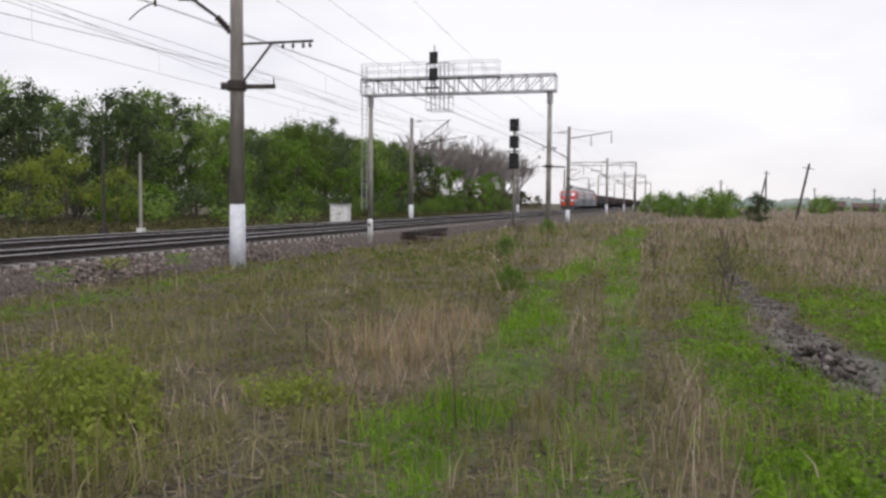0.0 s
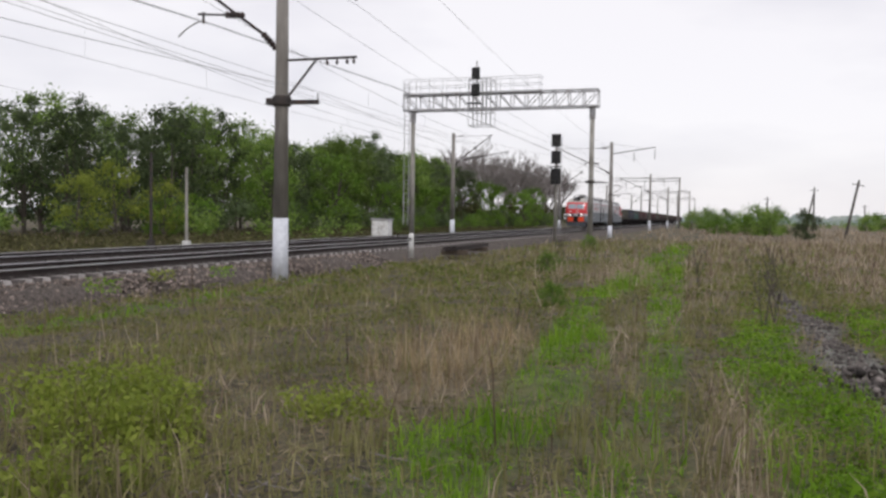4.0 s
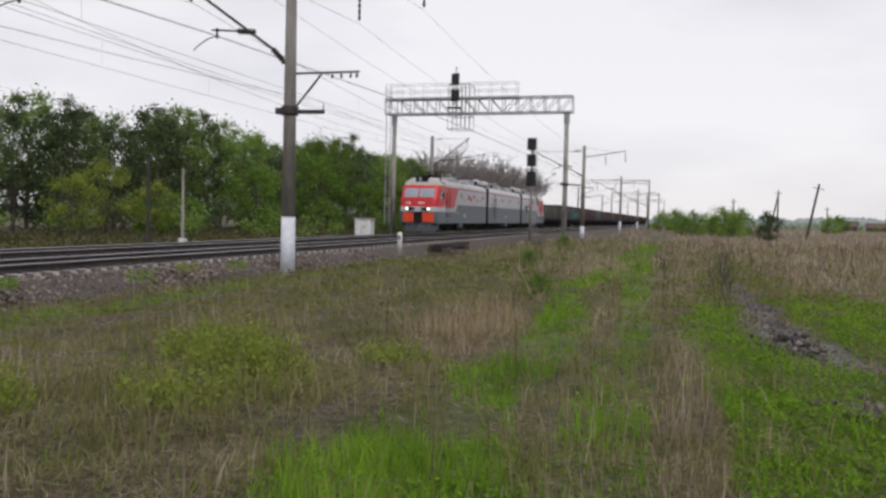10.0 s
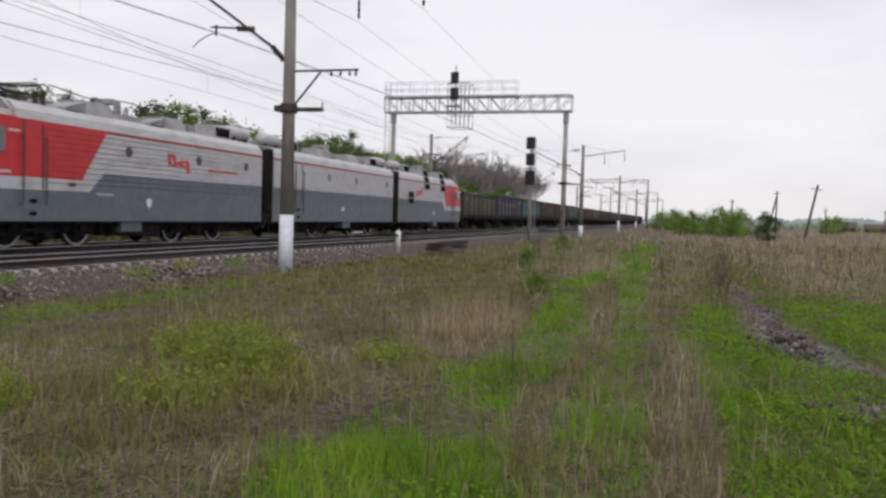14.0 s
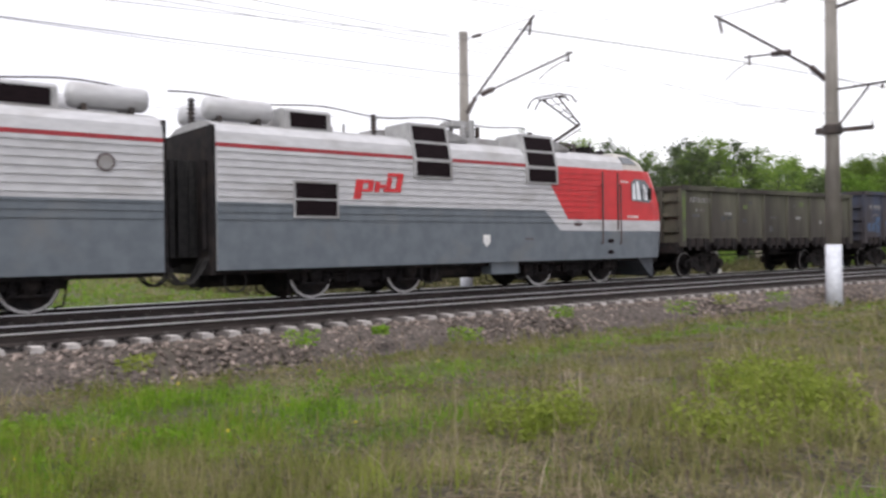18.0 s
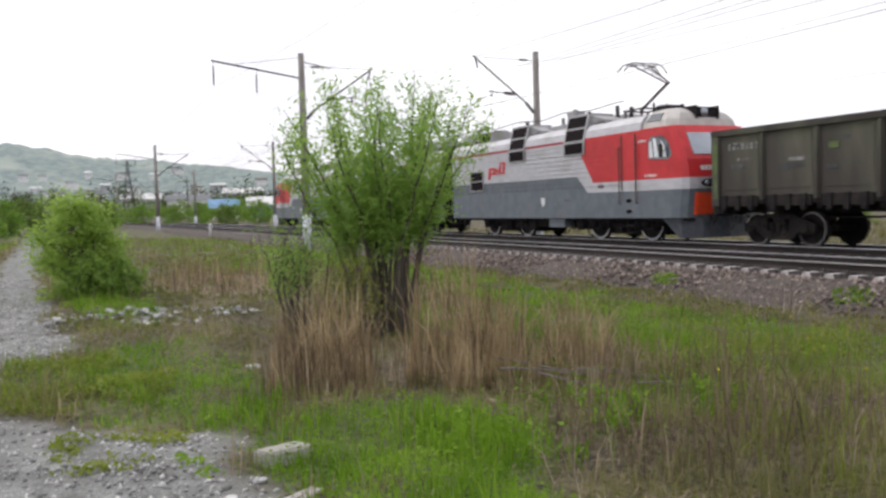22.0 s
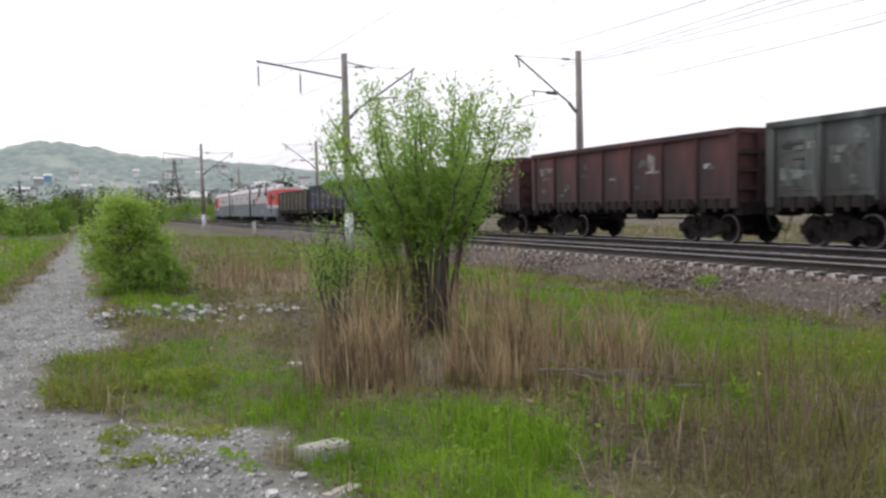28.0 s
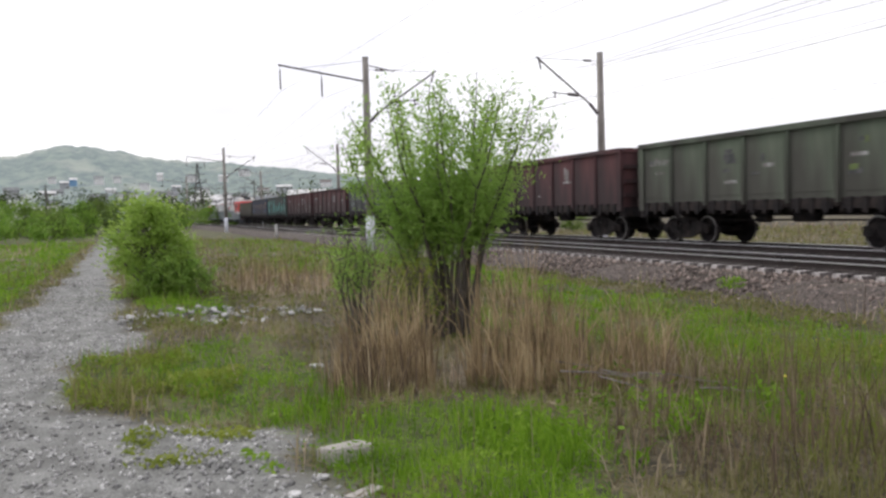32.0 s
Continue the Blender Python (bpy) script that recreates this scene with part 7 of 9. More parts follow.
v, f = leaves(clump_points(uc, r.uniform(1.3, 2.6, n), 110, r), 0.5, r, 0.7)
tagged(new("undergrowth", raw("undergrowth", v, f, V_MAT["brush"])), "dull scrub under the leafless trees", "undergrowth", kind="stuff")
n = 150
uc = np.stack([r.uniform(-64, -54, n), r.uniform(40, 150, n), r.uniform(0.5, 5.0, n)], -1)
v, f = leaves(clump_points(uc, r.uniform(1.5, 3.0, n), 110, r), 0.45, r, 0.7)
tagged(new("undergrowth", raw("undergrowth", v, f, V_MAT["crown_dark"])), "dark leafy thicket inside the wood", "undergrowth", kind="stuff")
n = 26000
uc = np.stack([r.uniform(-42, -24.5, n), 14 + 120 * r.uniform(0, 1, n) ** 1.4, np.zeros(n)], -1)
uc[:, 2] = ground_z(uc[:, 0], uc[:, 1]) + r.uniform(0, 0.55, n) * (0.4 + value_noise(uc[:, 0], uc[:, 1], 2.5, 77))
v, f = leaves(uc, 0.28, r, 0.3)
tagged(new("undergrowth", raw("undergrowth", v, f, V_MAT["brush"])), "dull brown-green weeds between track and wood", "undergrowth", kind="stuff")


# leafless grey trees
def bare_mesh(seed, h):
    q = random.Random(seed)
    bm = bmesh.new()
    def grow(p, d, L, r, depth):
        e = p + d * L
        bar(bm, p, e, r, n=4 if depth > 1 else 6, r2=r * 0.65)
        if depth == 5:
            return
        for _ in range(3 if depth else 5):
            nd = (d + Vector((q.uniform(-1, 1), q.uniform(-1, 1), q.uniform(-0.2, 0.7))) * 0.62).normalized()
            grow(p + d * L * q.uniform(0.55, 1.0), nd, L * q.uniform(0.6, 0.8), max(r * 0.58, 0.03), depth + 1)
    grow(Vector((0, 0, -0.3)), Vector((0, 0, 1)), h * 0.34, h * 0.014, 0)
    return data("branch_crown", bm, V_MAT["greybark"])


BARE = [bare_mesh(31, 17.5), bare_mesh(32, 16.0), bare_mesh(33, 18.0)]
for i in range(30):
    y = 150 + (i // 2) * 7.0 + rr.uniform(-1.5, 1.5)
    t = thing("bare_tree", "leafless grey tree with fine branches", "tree", "bare trees", at=pose(-42 - (i % 2) * 6 + rr.uniform(-2, 2), y, -0.1, 0, 0, rr.uniform(0, 360)))
    part("branch_crown", BARE[i % 3], None, t)

# shrubs in the field up the line, and far down the line
for az, d, k, s in ((-1.0, 120, "shrub_a", 1.0), (-1.9, 115, "shrub_b", 1.05), (-2.7, 110, "shrub_a", 1.15), (-3.7, 112, "shrub_a", 1.1), (-3.4, 105, "shrub_b", 1.1), (-0.3, 108, "shrub_a", 0.8), (-5.5, 88, "conifer", 0.86), (0.2, 150, "shrub_a", 1.2), (1.2, 170, "shrub_b", 1.4),
                    (-9.0, 190, "shrub_b", 1.3), (-9.6, 200, "shrub_a", 1.2), (9.1, 18.1, "shrub_a", 0.16), (10.0, 29.1, "shrub_b", 0.26), (7.6, 52, "shrub_b", 0.32),
                    (181.6, 95, "shrub_b", 1.45), (182.6, 90, "shrub_a", 1.1), (184.0, 85, "shrub_b", 1.0), (180.2, 120, "shrub_b", 1.7), (185.6, 100, "shrub_b", 1.5), (187.5, 90, "shrub_a", 1.3), (178.0, 150, "shrub_a", 1.5), (176.5, 160, "shrub_b", 1.6), (174.6, 170, "shrub_a", 1.4),
                    (172.6, 150, "shrub_a", 1.2), (170.8, 160, "shrub_a", 1.3), (169.2, 140, "shrub_b", 1.3), (167.0, 150, "shrub_a", 1.3), (165.0, 160, "shrub_b", 1.4), (163.0, 120, "shrub_a", 1.2), (150.0, 70, "shrub_b", 0.8), (140.0, 75, "shrub_a", 0.8), (128.0, 62, "shrub_b", 0.7), (118, 60, "shrub_a", 0.8), (60.0, 70, "shrub_b", 0.8), (66.0, 75, "shrub_a", 0.9), (53.0, 64, "shrub_b", 0.9)):
    x, y = place_az = (-math.sin(radians(az)) * d, math.cos(radians(az)) * d)
    tree(k, x, y, s, az * 37 % 360)


# belts of far bushes and woods
def belt(name, label, az0, az1, d0, d1, n, rad, per, leaf, mkey, seed, flat=1.0):
    r = np.random.default_rng(seed)
    a, d = np.radians(r.uniform(az0, az1, n)), r.uniform(d0, d1, n)
    k = rad * r.uniform(0.6, 1.4, n)
    c = np.stack([-np.sin(a) * d, np.cos(a) * d, k * r.uniform(0.3, 1.1, n) * flat], -1)
    pts = clump_points(c, k, per, r)
    pts = pts[(pts[:, 2] > -0.2) & ~((pts[:, 0] < -11) & (pts[:, 0] > -24)) & ~((np.abs(pts[:, 0] - 1) < 2.2) & (pts[:, 1] < 0))]
    v, f = leaves(pts, leaf, r, 0.7)
    return tagged(new(name, raw(name, v, f, V_MAT[mkey])), label, "woods", kind="stuff")


belt("far_woods", "belt of fresh green bushes far down the line", 158, 178.5, 130, 330, 170, 2.4, 110, 0.42, "crown_light", 401)
belt("far_woods", "belt of green trees at the foot of the hills", 156, 190, 300, 620, 260, 5.0, 110, 0.9, "crown", 402)
belt("far_woods", "green bushes beside the far lane", 180.6, 192, 70, 200, 110, 1.6, 130, 0.30, "crown_light", 403)
belt("far_woods", "scattered green trees on the lower slope", 156, 190, 600, 900, 200, 9, 90, 1.8, "crown_dark", 404, 2.0)
belt("far_woods", "low green bushes far across the field", -17, 3, 210, 380, 80, 1.5, 130, 0.26, "crown", 405)
belt("far_woods", "undergrowth of the wood beyond the tracks", 11, 45, 57, 66, 22, 1.3, 150, 0.20, "crown", 406)

# tall willow bush beside the lane
def willow(x, y, h, spread, stems, per, leaf, seed, label, bare_top=True, mkey="willow", base_r=0.35, low=0.38, ragged=0.18, thick=1.0):
    q = random.Random(seed)
    r = np.random.default_rng(seed)
    w = thing("willow_bush" if h > 3 else "bush", label, "bush", at=(x, y, float(ground_z(x, y))))
    pts = []
    for i in range(stems):
        a = i * 2.399
        k = math.sqrt((i + 0.5) / stems)
        b = (math.cos(a) * base_r * k, math.sin(a) * base_r * k, -0.1)
        hh = h * q.uniform(1 - ragged, 1.0) * (1 - 0.22 * k * k)
        tip = (math.cos(a) * spread * k * q.uniform(0.8, 1.1), math.sin(a) * spread * k * q.uniform(0.8, 1.1), hh)
        mid = (b[0] * 1.25 + tip[0] * 0.22 + q.gauss(0, 0.07), b[1] * 1.25 + tip[1] * 0.22 + q.gauss(0, 0.07), hh * q.uniform(0.36, 0.48))
        bm = bmesh.new()
        p1 = limb(bm, b, mid, 0.022 * thick * q.uniform(0.8, 1.4), 0.014 * thick, q, 0.05, 6, 3)
        p2 = limb(bm, mid, tip, 0.014 * thick, 0.004, q, 0.06, 5, 5)
        for j in range(7):
            s = p2[min(5, j % 5)]
            t = Vector(s) + Vector((q.uniform(-0.35, 0.35), q.uniform(-0.35, 0.35), q.uniform(0.15, 0.6)))
            limb(bm, s, t, 0.006, 0.0025, q, 0.1, 4, 2)
            pts += [Vector(s).lerp(t, q.random()) for _ in range(per)]
        for _ in range(per * 2 if low == 0 else 0):
            c = Vector(b).lerp(Vector(mid), q.random())
            pts.append(c + Vector((q.gauss(0, 0.12), q.gauss(0, 0.12), q.gauss(0, 0.08))))
        for _ in range(per * 4):
            u = q.random()
            if u * 0.55 + 0.45 > low:
                c = Vector(mid).lerp(Vector(tip), u)
                pts.append(c + Vector((q.gauss(0, 0.10), q.gauss(0, 0.10), q.gauss(0, 0.10))) * (1 + ragged))
        part("stem", bm, V_MAT["bark"], w, "thin brown stem with twigs")
    P = np.array([tuple(p) for p in pts])
    P += r.normal(0, 0.06, P.shape)
    if bare_top:
        P = P[r.uniform(0, 1, len(P)) < np.clip(1.9 - (P[:, 2] / h) * 1.85, 0.07, 1)]
    P = P[P[:, 2] > h * low * 0.8]
    v, f = leaves(P, leaf, r, 0.30)
    ob = part("foliage", raw("foliage", v, f, V_MAT[mkey]), None, w, "many narrow fresh green leaves")
    return w


willow(-4.3, -10.85, 4.15, 1.72, 22, 130, 0.082, 41, "multi-stemmed willow bush with fresh green leaves among dry reeds", base_r=0.26, low=0.33, thick=1.6)
tree("lane_bush", -0.62, -19.4, 1.14, 40, 0.80)
willow(-1.0, -18.9, 0.9, 0.45, 10, 40, 0.10, 45, "low bright green bush at the lane's edge", False, "willow", 0.5, 0.0, 0.45)
willow(-3.15, -11.6, 1.75, 0.5, 10, 16, 0.07, 43, "small slender bush of fresh green leaves", False, "willow", 0.15, 0.3)
willow(-3.6, -10.4, 1.25, 0.35, 8, 14, 0.07, 44, "small yellow-green bush among dry reeds", False, "weed", 0.12, 0.3)
for x, y, h, sd in ((0.76, 16.1, 1.75, 51), (1.0, 16.9, 1.2, 52), (-0.3, 24, 1.0, 53), (-6.6, 41, 1.3, 54), (-7.4, 44, 1.1, 55)):
    willow(x, y, h, 0.40, 3, 1, 0.04, sd, "leafless dry sapling in the meadow", True, "weed", 0.03, 0.6, 0.4, 0.5)


# ---- grasses: one object of each kind over the whole meadow ----
def gaps_plan(x, y):
    """Thin places between the tussocks, where dark soil shows."""
    bare = blob(x, y, -2.5, 5.9, 0.32, 1.3)
    return (1 - 0.75 * bare) * (1 - 0.6 * (1 - green_field(x, y)) * step(0.44, 0.30, 0.65 * value_noise(x, y, 0.62, 5) + 0.35 * value_noise(x, y, 0.23, 6)))


gaps = plotted(gaps_plan)


def meadow_ok(x, y):
    """Where grass may stand: off the ballast and off the lane."""
    return (lane(x, y) < 0.55) & ((x > -11.9 + 0.5 * (value_noise(x, y, 1.1, 3) - 0.5)) | (x < -22.9)) & (np.hypot(x, y) > 1.2)


def spots(n, r0, r1, power, seed):
    """Places round the camera's stand, thinning with distance."""
    r = np.random.default_rng(seed)
    u = r.uniform(0, 1, n)
    e = 2 - power
    rad = (r0 ** e + u * (r1 ** e - r0 ** e)) ** (1 / e)
    az = np.radians(r.uniform(-17, 196, n))
    return -np.sin(az) * rad, np.cos(az) * rad + 0.4, rad, r


def blades(x, y, rad, h, w, r, lean=0.35, z0=0.0):
    n = len(x)
    a = r.uniform(0, 2 * np.pi, n)
    az = np.arctan2(y, x) + np.pi / 2 + r.normal(0, 0.8, n)  # broad side mostly turned to the light of the lane
    d = np.stack([np.cos(az), np.sin(az), np.zeros(n)], -1)
    l = np.abs(r.normal(0, lean, n)) * h
    top = np.stack([x + np.cos(a) * l, y + np.sin(a) * l, np.zeros(n)], -1)
    base = np.stack([x, y, ground_z(x, y) - 0.02 + z0], -1)
    top[:, 2] = base[:, 2] + np.sqrt(np.maximum(h * h - l * l, (0.25 * h) ** 2))
    w = w[:, None]
    near = rad < 9
    far_v = np.stack([base - d * w / 2, base + d * w / 2, top], 1)[~near].reshape(-1, 3)
    mid = base + (top - base) * np.array([0.32, 0.32, 0.62])
    q1 = np.stack([base - d * w / 2, base + d * w / 2, mid + d * w * 0.42, mid - d * w * 0.42, top], 1)[near].reshape(-1, 3)
    i5 = 5 * np.arange(int(near.sum()))[:, None]
    f1 = np.concatenate([i5 + np.array([[0, 1, 2]]), i5 + np.array([[0, 2, 3]]), i5 + np.array([[3, 2, 4]])])
    f2 = np.arange(len(far_v)).reshape(-1, 3) + len(q1)
    return np.concatenate([q1, far_v]), np.concatenate([f1, f2])


def sow(name, label, n, r0, r1, power, seed, weight, hmin, hmax, w0, mkey, lean=0.35, wr=0.0015, category="grass"):
    x, y, rad, r = spots(n, r0, r1, power, seed)
    thin = 0.30 + 0.70 * step(0.30, 0.55, value_noise(x, y, 0.30, seed + 3))
    ok = meadow_ok(x, y) & (r.uniform(0, 1, n) < weight(x, y) * gaps(x, y) * np.maximum(thin, green_field(x, y)))
    x, y, rad = x[ok], y[ok], rad[ok]
    tuft = 0.25 + 0.85 * value_noise(x, y, 0.38, seed + 1) + 0.75 * step(0.45, 0.85, value_noise(x, y, 1.1, seed + 2))
    h = (hmin + (hmax - hmin) * r.uniform(0, 1, len(x)) ** 1.5) * tuft
    w = np.maximum(w0, rad * wr) * r.uniform(0.6, 1.4, len(x))
    v, f = blades(x, y, rad, h, w, r, lean)
    return tagged(new(name, raw(name, v, f, V_MAT[mkey])), label, category, kind="stuff")


nz = lambda x, y: value_noise(x, y, 1.4, 2)
sow("green_grass", "short lush green grass in the meadow", 760000, 3.0, 70, 1.35, 61,
    lambda x, y: np.clip(green_field(x, y) * (1.0 - 0.65 * clover(x, y)) + 0.025, 0, 1) * (1 - 0.93 * lane(x, y)), 0.07, 0.26, 0.0095, "green", 0.6)
sow("olive_grass", "dull olive meadow grass", 640000, 3.0, 70, 1.35, 62,
    lambda x, y: np.clip(0.85 - 0.83 * green_field(x, y) - 0.3 * dry_field(x, y) - 0.3 * step(0.5, 0.75, nz(x + 9, y)), 0.02, 1) * (1 - 0.97 * lane(x, y)), 0.07, 0.34, 0.0075, "olive", 0.8)
sow("dry_grass", "dry straw-coloured grass", 230000, 3.0, 80, 1.3, 63,
    lambda x, y: np.clip(0.95 * dry_field(x, y) + 0.26 * step(0.45, 0.75, nz(x + 9, y)) + 0.07 - 0.9 * green_field(x, y) * (1 - dry_field(x, y)), 0.01, 1) * (1 - 0.95 * lane(x, y)), 0.12, 0.46, 0.006, "straw", 0.6)
sow("dead_stalks", "thin brown dead stalks standing in the meadow", 52000, 3.0, 70, 1.25, 64,
    lambda x, y: np.clip(0.55 * dry_field(x, y) + 0.35 * step(0.5, 0.8, value_noise(x, y, 2.2, 12)) + 0.05 - 0.5 * green_field(x, y), 0.006, 1) * (1 - lane(x, y)), 0.20, 0.75, 0.005, "dead", 0.35)


def herbs(name, label, n, r0, r1, power, seed, weight, h, leaf, mkey, ratio=0.55, flat=0.6):
    """A low layer of small leaves of every tilt."""
    x, y, rad, r = spots(n, r0, r1, power, seed)
    ok = meadow_ok(x, y) & (r.uniform(0, 1, n) < weight(x, y) * gaps(x, y))
    x, y, rad = x[ok], y[ok], rad[ok]
    z = ground_z(x, y) + h * (0.1 + value_noise(x, y, 0.4, seed)) * r.uniform(0, 1, len(x)) ** flat
    c = np.stack([x, y, z], -1)
    a, b = frame_axes(len(x), r)
    a[:, 2] *= 0.55
    s = (np.maximum(leaf, rad * 0.0042) * r.uniform(0.55, 1.4, len(x)))[:, None]
    v = np.stack([c - a * s * 0.5, c + b * s * ratio * 0.5, c + a * s * 0.5, c - b * s * ratio * 0.5], 1).reshape(-1, 3)
    return tagged(new(name, raw(name, v, np.arange(len(v)).reshape(-1, 4), V_MAT[mkey])), label, "herbs", kind="stuff")


sow("dry_grass", "pale dry grass far across the field", 52000, 45, 170, 0.9, 69,
    lambda x, y: np.where((y > 40) & (x > -9.5), 0.55 + 0.45 * step(0.35, 0.6, value_noise(x, y, 6, 18)), 0) * np.where(x < -3, 0.5, 1), 0.25, 0.85, 0.02, "straw", 0.6, 0.0016)


# the rest of the meadow, round and behind the stand
r = np.random.default_rng(111)
n = 60000
fx, fy = r.uniform(-7, 26, n), r.uniform(-26, 26, n)
az, fr = np.degrees(np.arctan2(-fx, fy - 0.4)) % 360, np.hypot(fx, fy - 0.4)
ok = ((fr < 4.2) | ((az > 190) & (az < 348))) & (lane(fx, fy) < 0.4)
fx, fy = fx[ok], fy[ok]
for name, label, key, pick in (("olive_grass", "dull olive meadow grass", "olive", 0), ("dry_grass", "dry straw-coloured grass", "straw", 1), ("green_grass", "short lush green grass in the meadow", "green", 2)):
    k = np.arange(len(fx)) % 3 == pick
    v, f = blades(fx[k], fy[k], np.full(int(k.sum()), 20.0), r.uniform(0.06, 0.26, int(k.sum())), r.uniform(0.010, 0.022, int(k.sum())), r, 0.6)
    tagged(new(name, raw(name, v, f, V_MAT[key])), label, "grass", kind="stuff")


herbs("green_herbs", "low fresh green leaves among the grass", 300000, 3.0, 30, 1.3, 65,
      lambda x, y: np.clip(green_field(x, y) * 0.75 + clover(x, y) * 0.3, 0, 1) * (1 - 0.97 * lane(x, y)) * step(0.2, 0.45, value_noise(x, y, 0.5, 14)), 0.15, 0.038, "green", 0.5)
herbs("clover_leaves", "dense low bright green clover leaves", 320000, 3.0, 26, 1.2, 82,
      lambda x, y: clover(x, y) * (1 - 0.97 * lane(x, y)), 0.12, 0.042, "clover", 0.7)
sow("olive_grass", "tall yellow-green grass before the ballast", 90000, 3.0, 13, 1.0, 70,
    lambda x, y: np.where((x < -4.2) & (x > -10.8) & (np.abs(y + 2.5) < 6), 0.9, 0), 0.10, 0.36, 0.008, "weed", 0.55)
herbs("olive_herbs", "low dull green leaves in the meadow", 260000, 3.0, 34, 1.3, 66,
      lambda x, y: np.clip(0.95 - green_field(x, y) - 0.6 * dry_field(x, y), 0.03, 1) * (1 - lane(x, y)) * step(0.30, 0.6, value_noise(x, y, 0.7, 15)), 0.22, 0.030, "herb")
herbs("thatch", "matted thatch of dead leaves and stalks", 230000, 3.0, 32, 1.3, 67,
      lambda x, y: np.clip(0.95 - 0.93 * green_field(x, y), 0.03, 1) * (1 - lane(x, y)), 0.10, 0.12, "thatch", 0.08)
herbs("leaf_litter", "brown litter of dead leaves and stalks", 80000, 3.0, 20, 1.3, 68,
      lambda x, y: np.clip(1 - green_field(x, y), 0.02, 1) * (1 - lane(x, y)) * np.clip(step(0.62, 0.8, value_noise(x, y, 0.9, 16)) + 1.5 * blob(x, y, -2.55, 6.1, 0.35, 1.5), 0, 1), 0.07, 0.075, "dead", 0.16)


def reeds(name, label, n, cx, cy, rx, ry, hmin, hmax, w, mkey, seed, lean=0.14):
    r = np.random.default_rng(seed)
    a, k = r.uniform(0, 2 * np.pi, n), np.sqrt(r.uniform(0, 1, n))
    x, y = cx + np.cos(a) * k * rx, cy + np.sin(a) * k * ry
    ok = r.uniform(0, 1, n) < 0.15 + 0.85 * step(0.35, 0.6, value_noise(x, y, 0.28, seed))
    x, y, k = x[ok], y[ok], k[ok]
    n = len(x)
    h = (hmin * 0.35 + (hmax - hmin * 0.35) * r.uniform(0, 1, n) ** 0.9) * (1 - 0.25 * k ** 2) * (0.45 + 0.85 * value_noise(x, y, 0.5, seed + 5))
    v, f = blades(x, y, np.hypot(x, y), h, r.uniform(0.6, 1.4, n) * w, r, lean)
    return tagged(new(name, raw(name, v, f, V_MAT[mkey])), label, "reeds", kind="stuff")


reeds("dry_reeds", "tall dry reeds beside the willow bush", 560, -2.35, -7.9, 0.55, 0.5, 0.6, 1.45, 0.013, "reed", 71, 0.3)
reeds("dry_reeds", "tall straw-coloured reeds beside the willow bush", 460, -2.4, -8.1, 0.6, 0.55, 0.5, 1.5, 0.011, "reed", 72, 0.3)
reeds("dry_reeds", "tall straw-coloured reeds before the willow bush", 820, -3.72, -7.4, 0.6, 0.6, 0.6, 1.7, 0.013, "reed", 73, 0.28)
reeds("dry_reeds", "brown dry reeds before the willow bush", 600, -4.5, -7.0, 0.8, 0.6, 0.4, 1.15, 0.011, "reed", 74, 0.45)
reeds("dry_reeds", "brown dead weed stalks in the meadow", 260, -5.2, -4.9, 1.7, 1.4, 0.4, 1.35, 0.007, "brushwood", 75, 0.4)
reeds("dry_reeds", "brown dead weed stalks in the meadow", 150, -4.1, -4.2, 0.9, 0.7, 0.35, 0.9, 0.007, "dead", 76, 0.45)
reeds("dry_reeds", "dark brown dead stalks among the reeds", 420, -2.3, -7.7, 0.6, 0.4, 0.4, 1.1, 0.012, "dead", 86, 0.25)
reeds("dry_reeds", "brown dead weeds before the ballast", 330, -4.2, -4.6, 1.2, 0.8, 0.3, 0.85, 0.009, "brushwood", 87, 0.55)
reeds("dry_reeds", "brown dead weeds before the ballast", 330, -5.7, -5.4, 1.0, 1.4, 0.3, 0.95, 0.010, "brushwood", 88, 0.5)
reeds("dry_reeds", "pale dry reeds beside the lane", 558, -3.6, -20.5, 1.4, 2.0, 0.7, 1.4, 0.016, "reed", 77)
reeds("dry_reeds", "pale dry grass clump in the meadow", 1500, -2.85, 11.6, 0.8, 2.4, 0.3, 0.75, 0.009, "reed", 78, 0.5)
reeds("dry_reeds", "pale dry grass clump in the meadow", 682, -2.9, 26, 1.5, 3.0, 0.5, 1.0, 0.018, "straw", 79, 0.4)
reeds("dry_reeds", "brown dry stalks between the wheel tracks", 280, 0.16, 6.8, 0.26, 2.9, 0.25, 0.75, 0.006, "brushwood", 80, 0.3)
reeds("dry_reeds", "pale dry stalks between the wheel tracks", 150, 0.16, 7.0, 0.26, 3.0, 0.25, 0.7, 0.006, "straw", 83, 0.35)
reeds("dry_reeds", "scattered dry stalks in the meadow", 260, -4.6, 6.0, 2.4, 3.0, 0.25, 0.65, 0.007, "straw", 84, 0.4)
reeds("dry_reeds", "short dry stalks in the meadow", 180, -0.7, 5.6, 0.6, 1.8, 0.15, 0.4, 0.006, "straw", 85, 0.4)
reeds("dry_reeds", "dry brown weed stalks in the meadow", 300, -5.4, -2.4, 1.5, 1.6, 0.35, 0.8, 0.009, "straw", 81, 0.25)


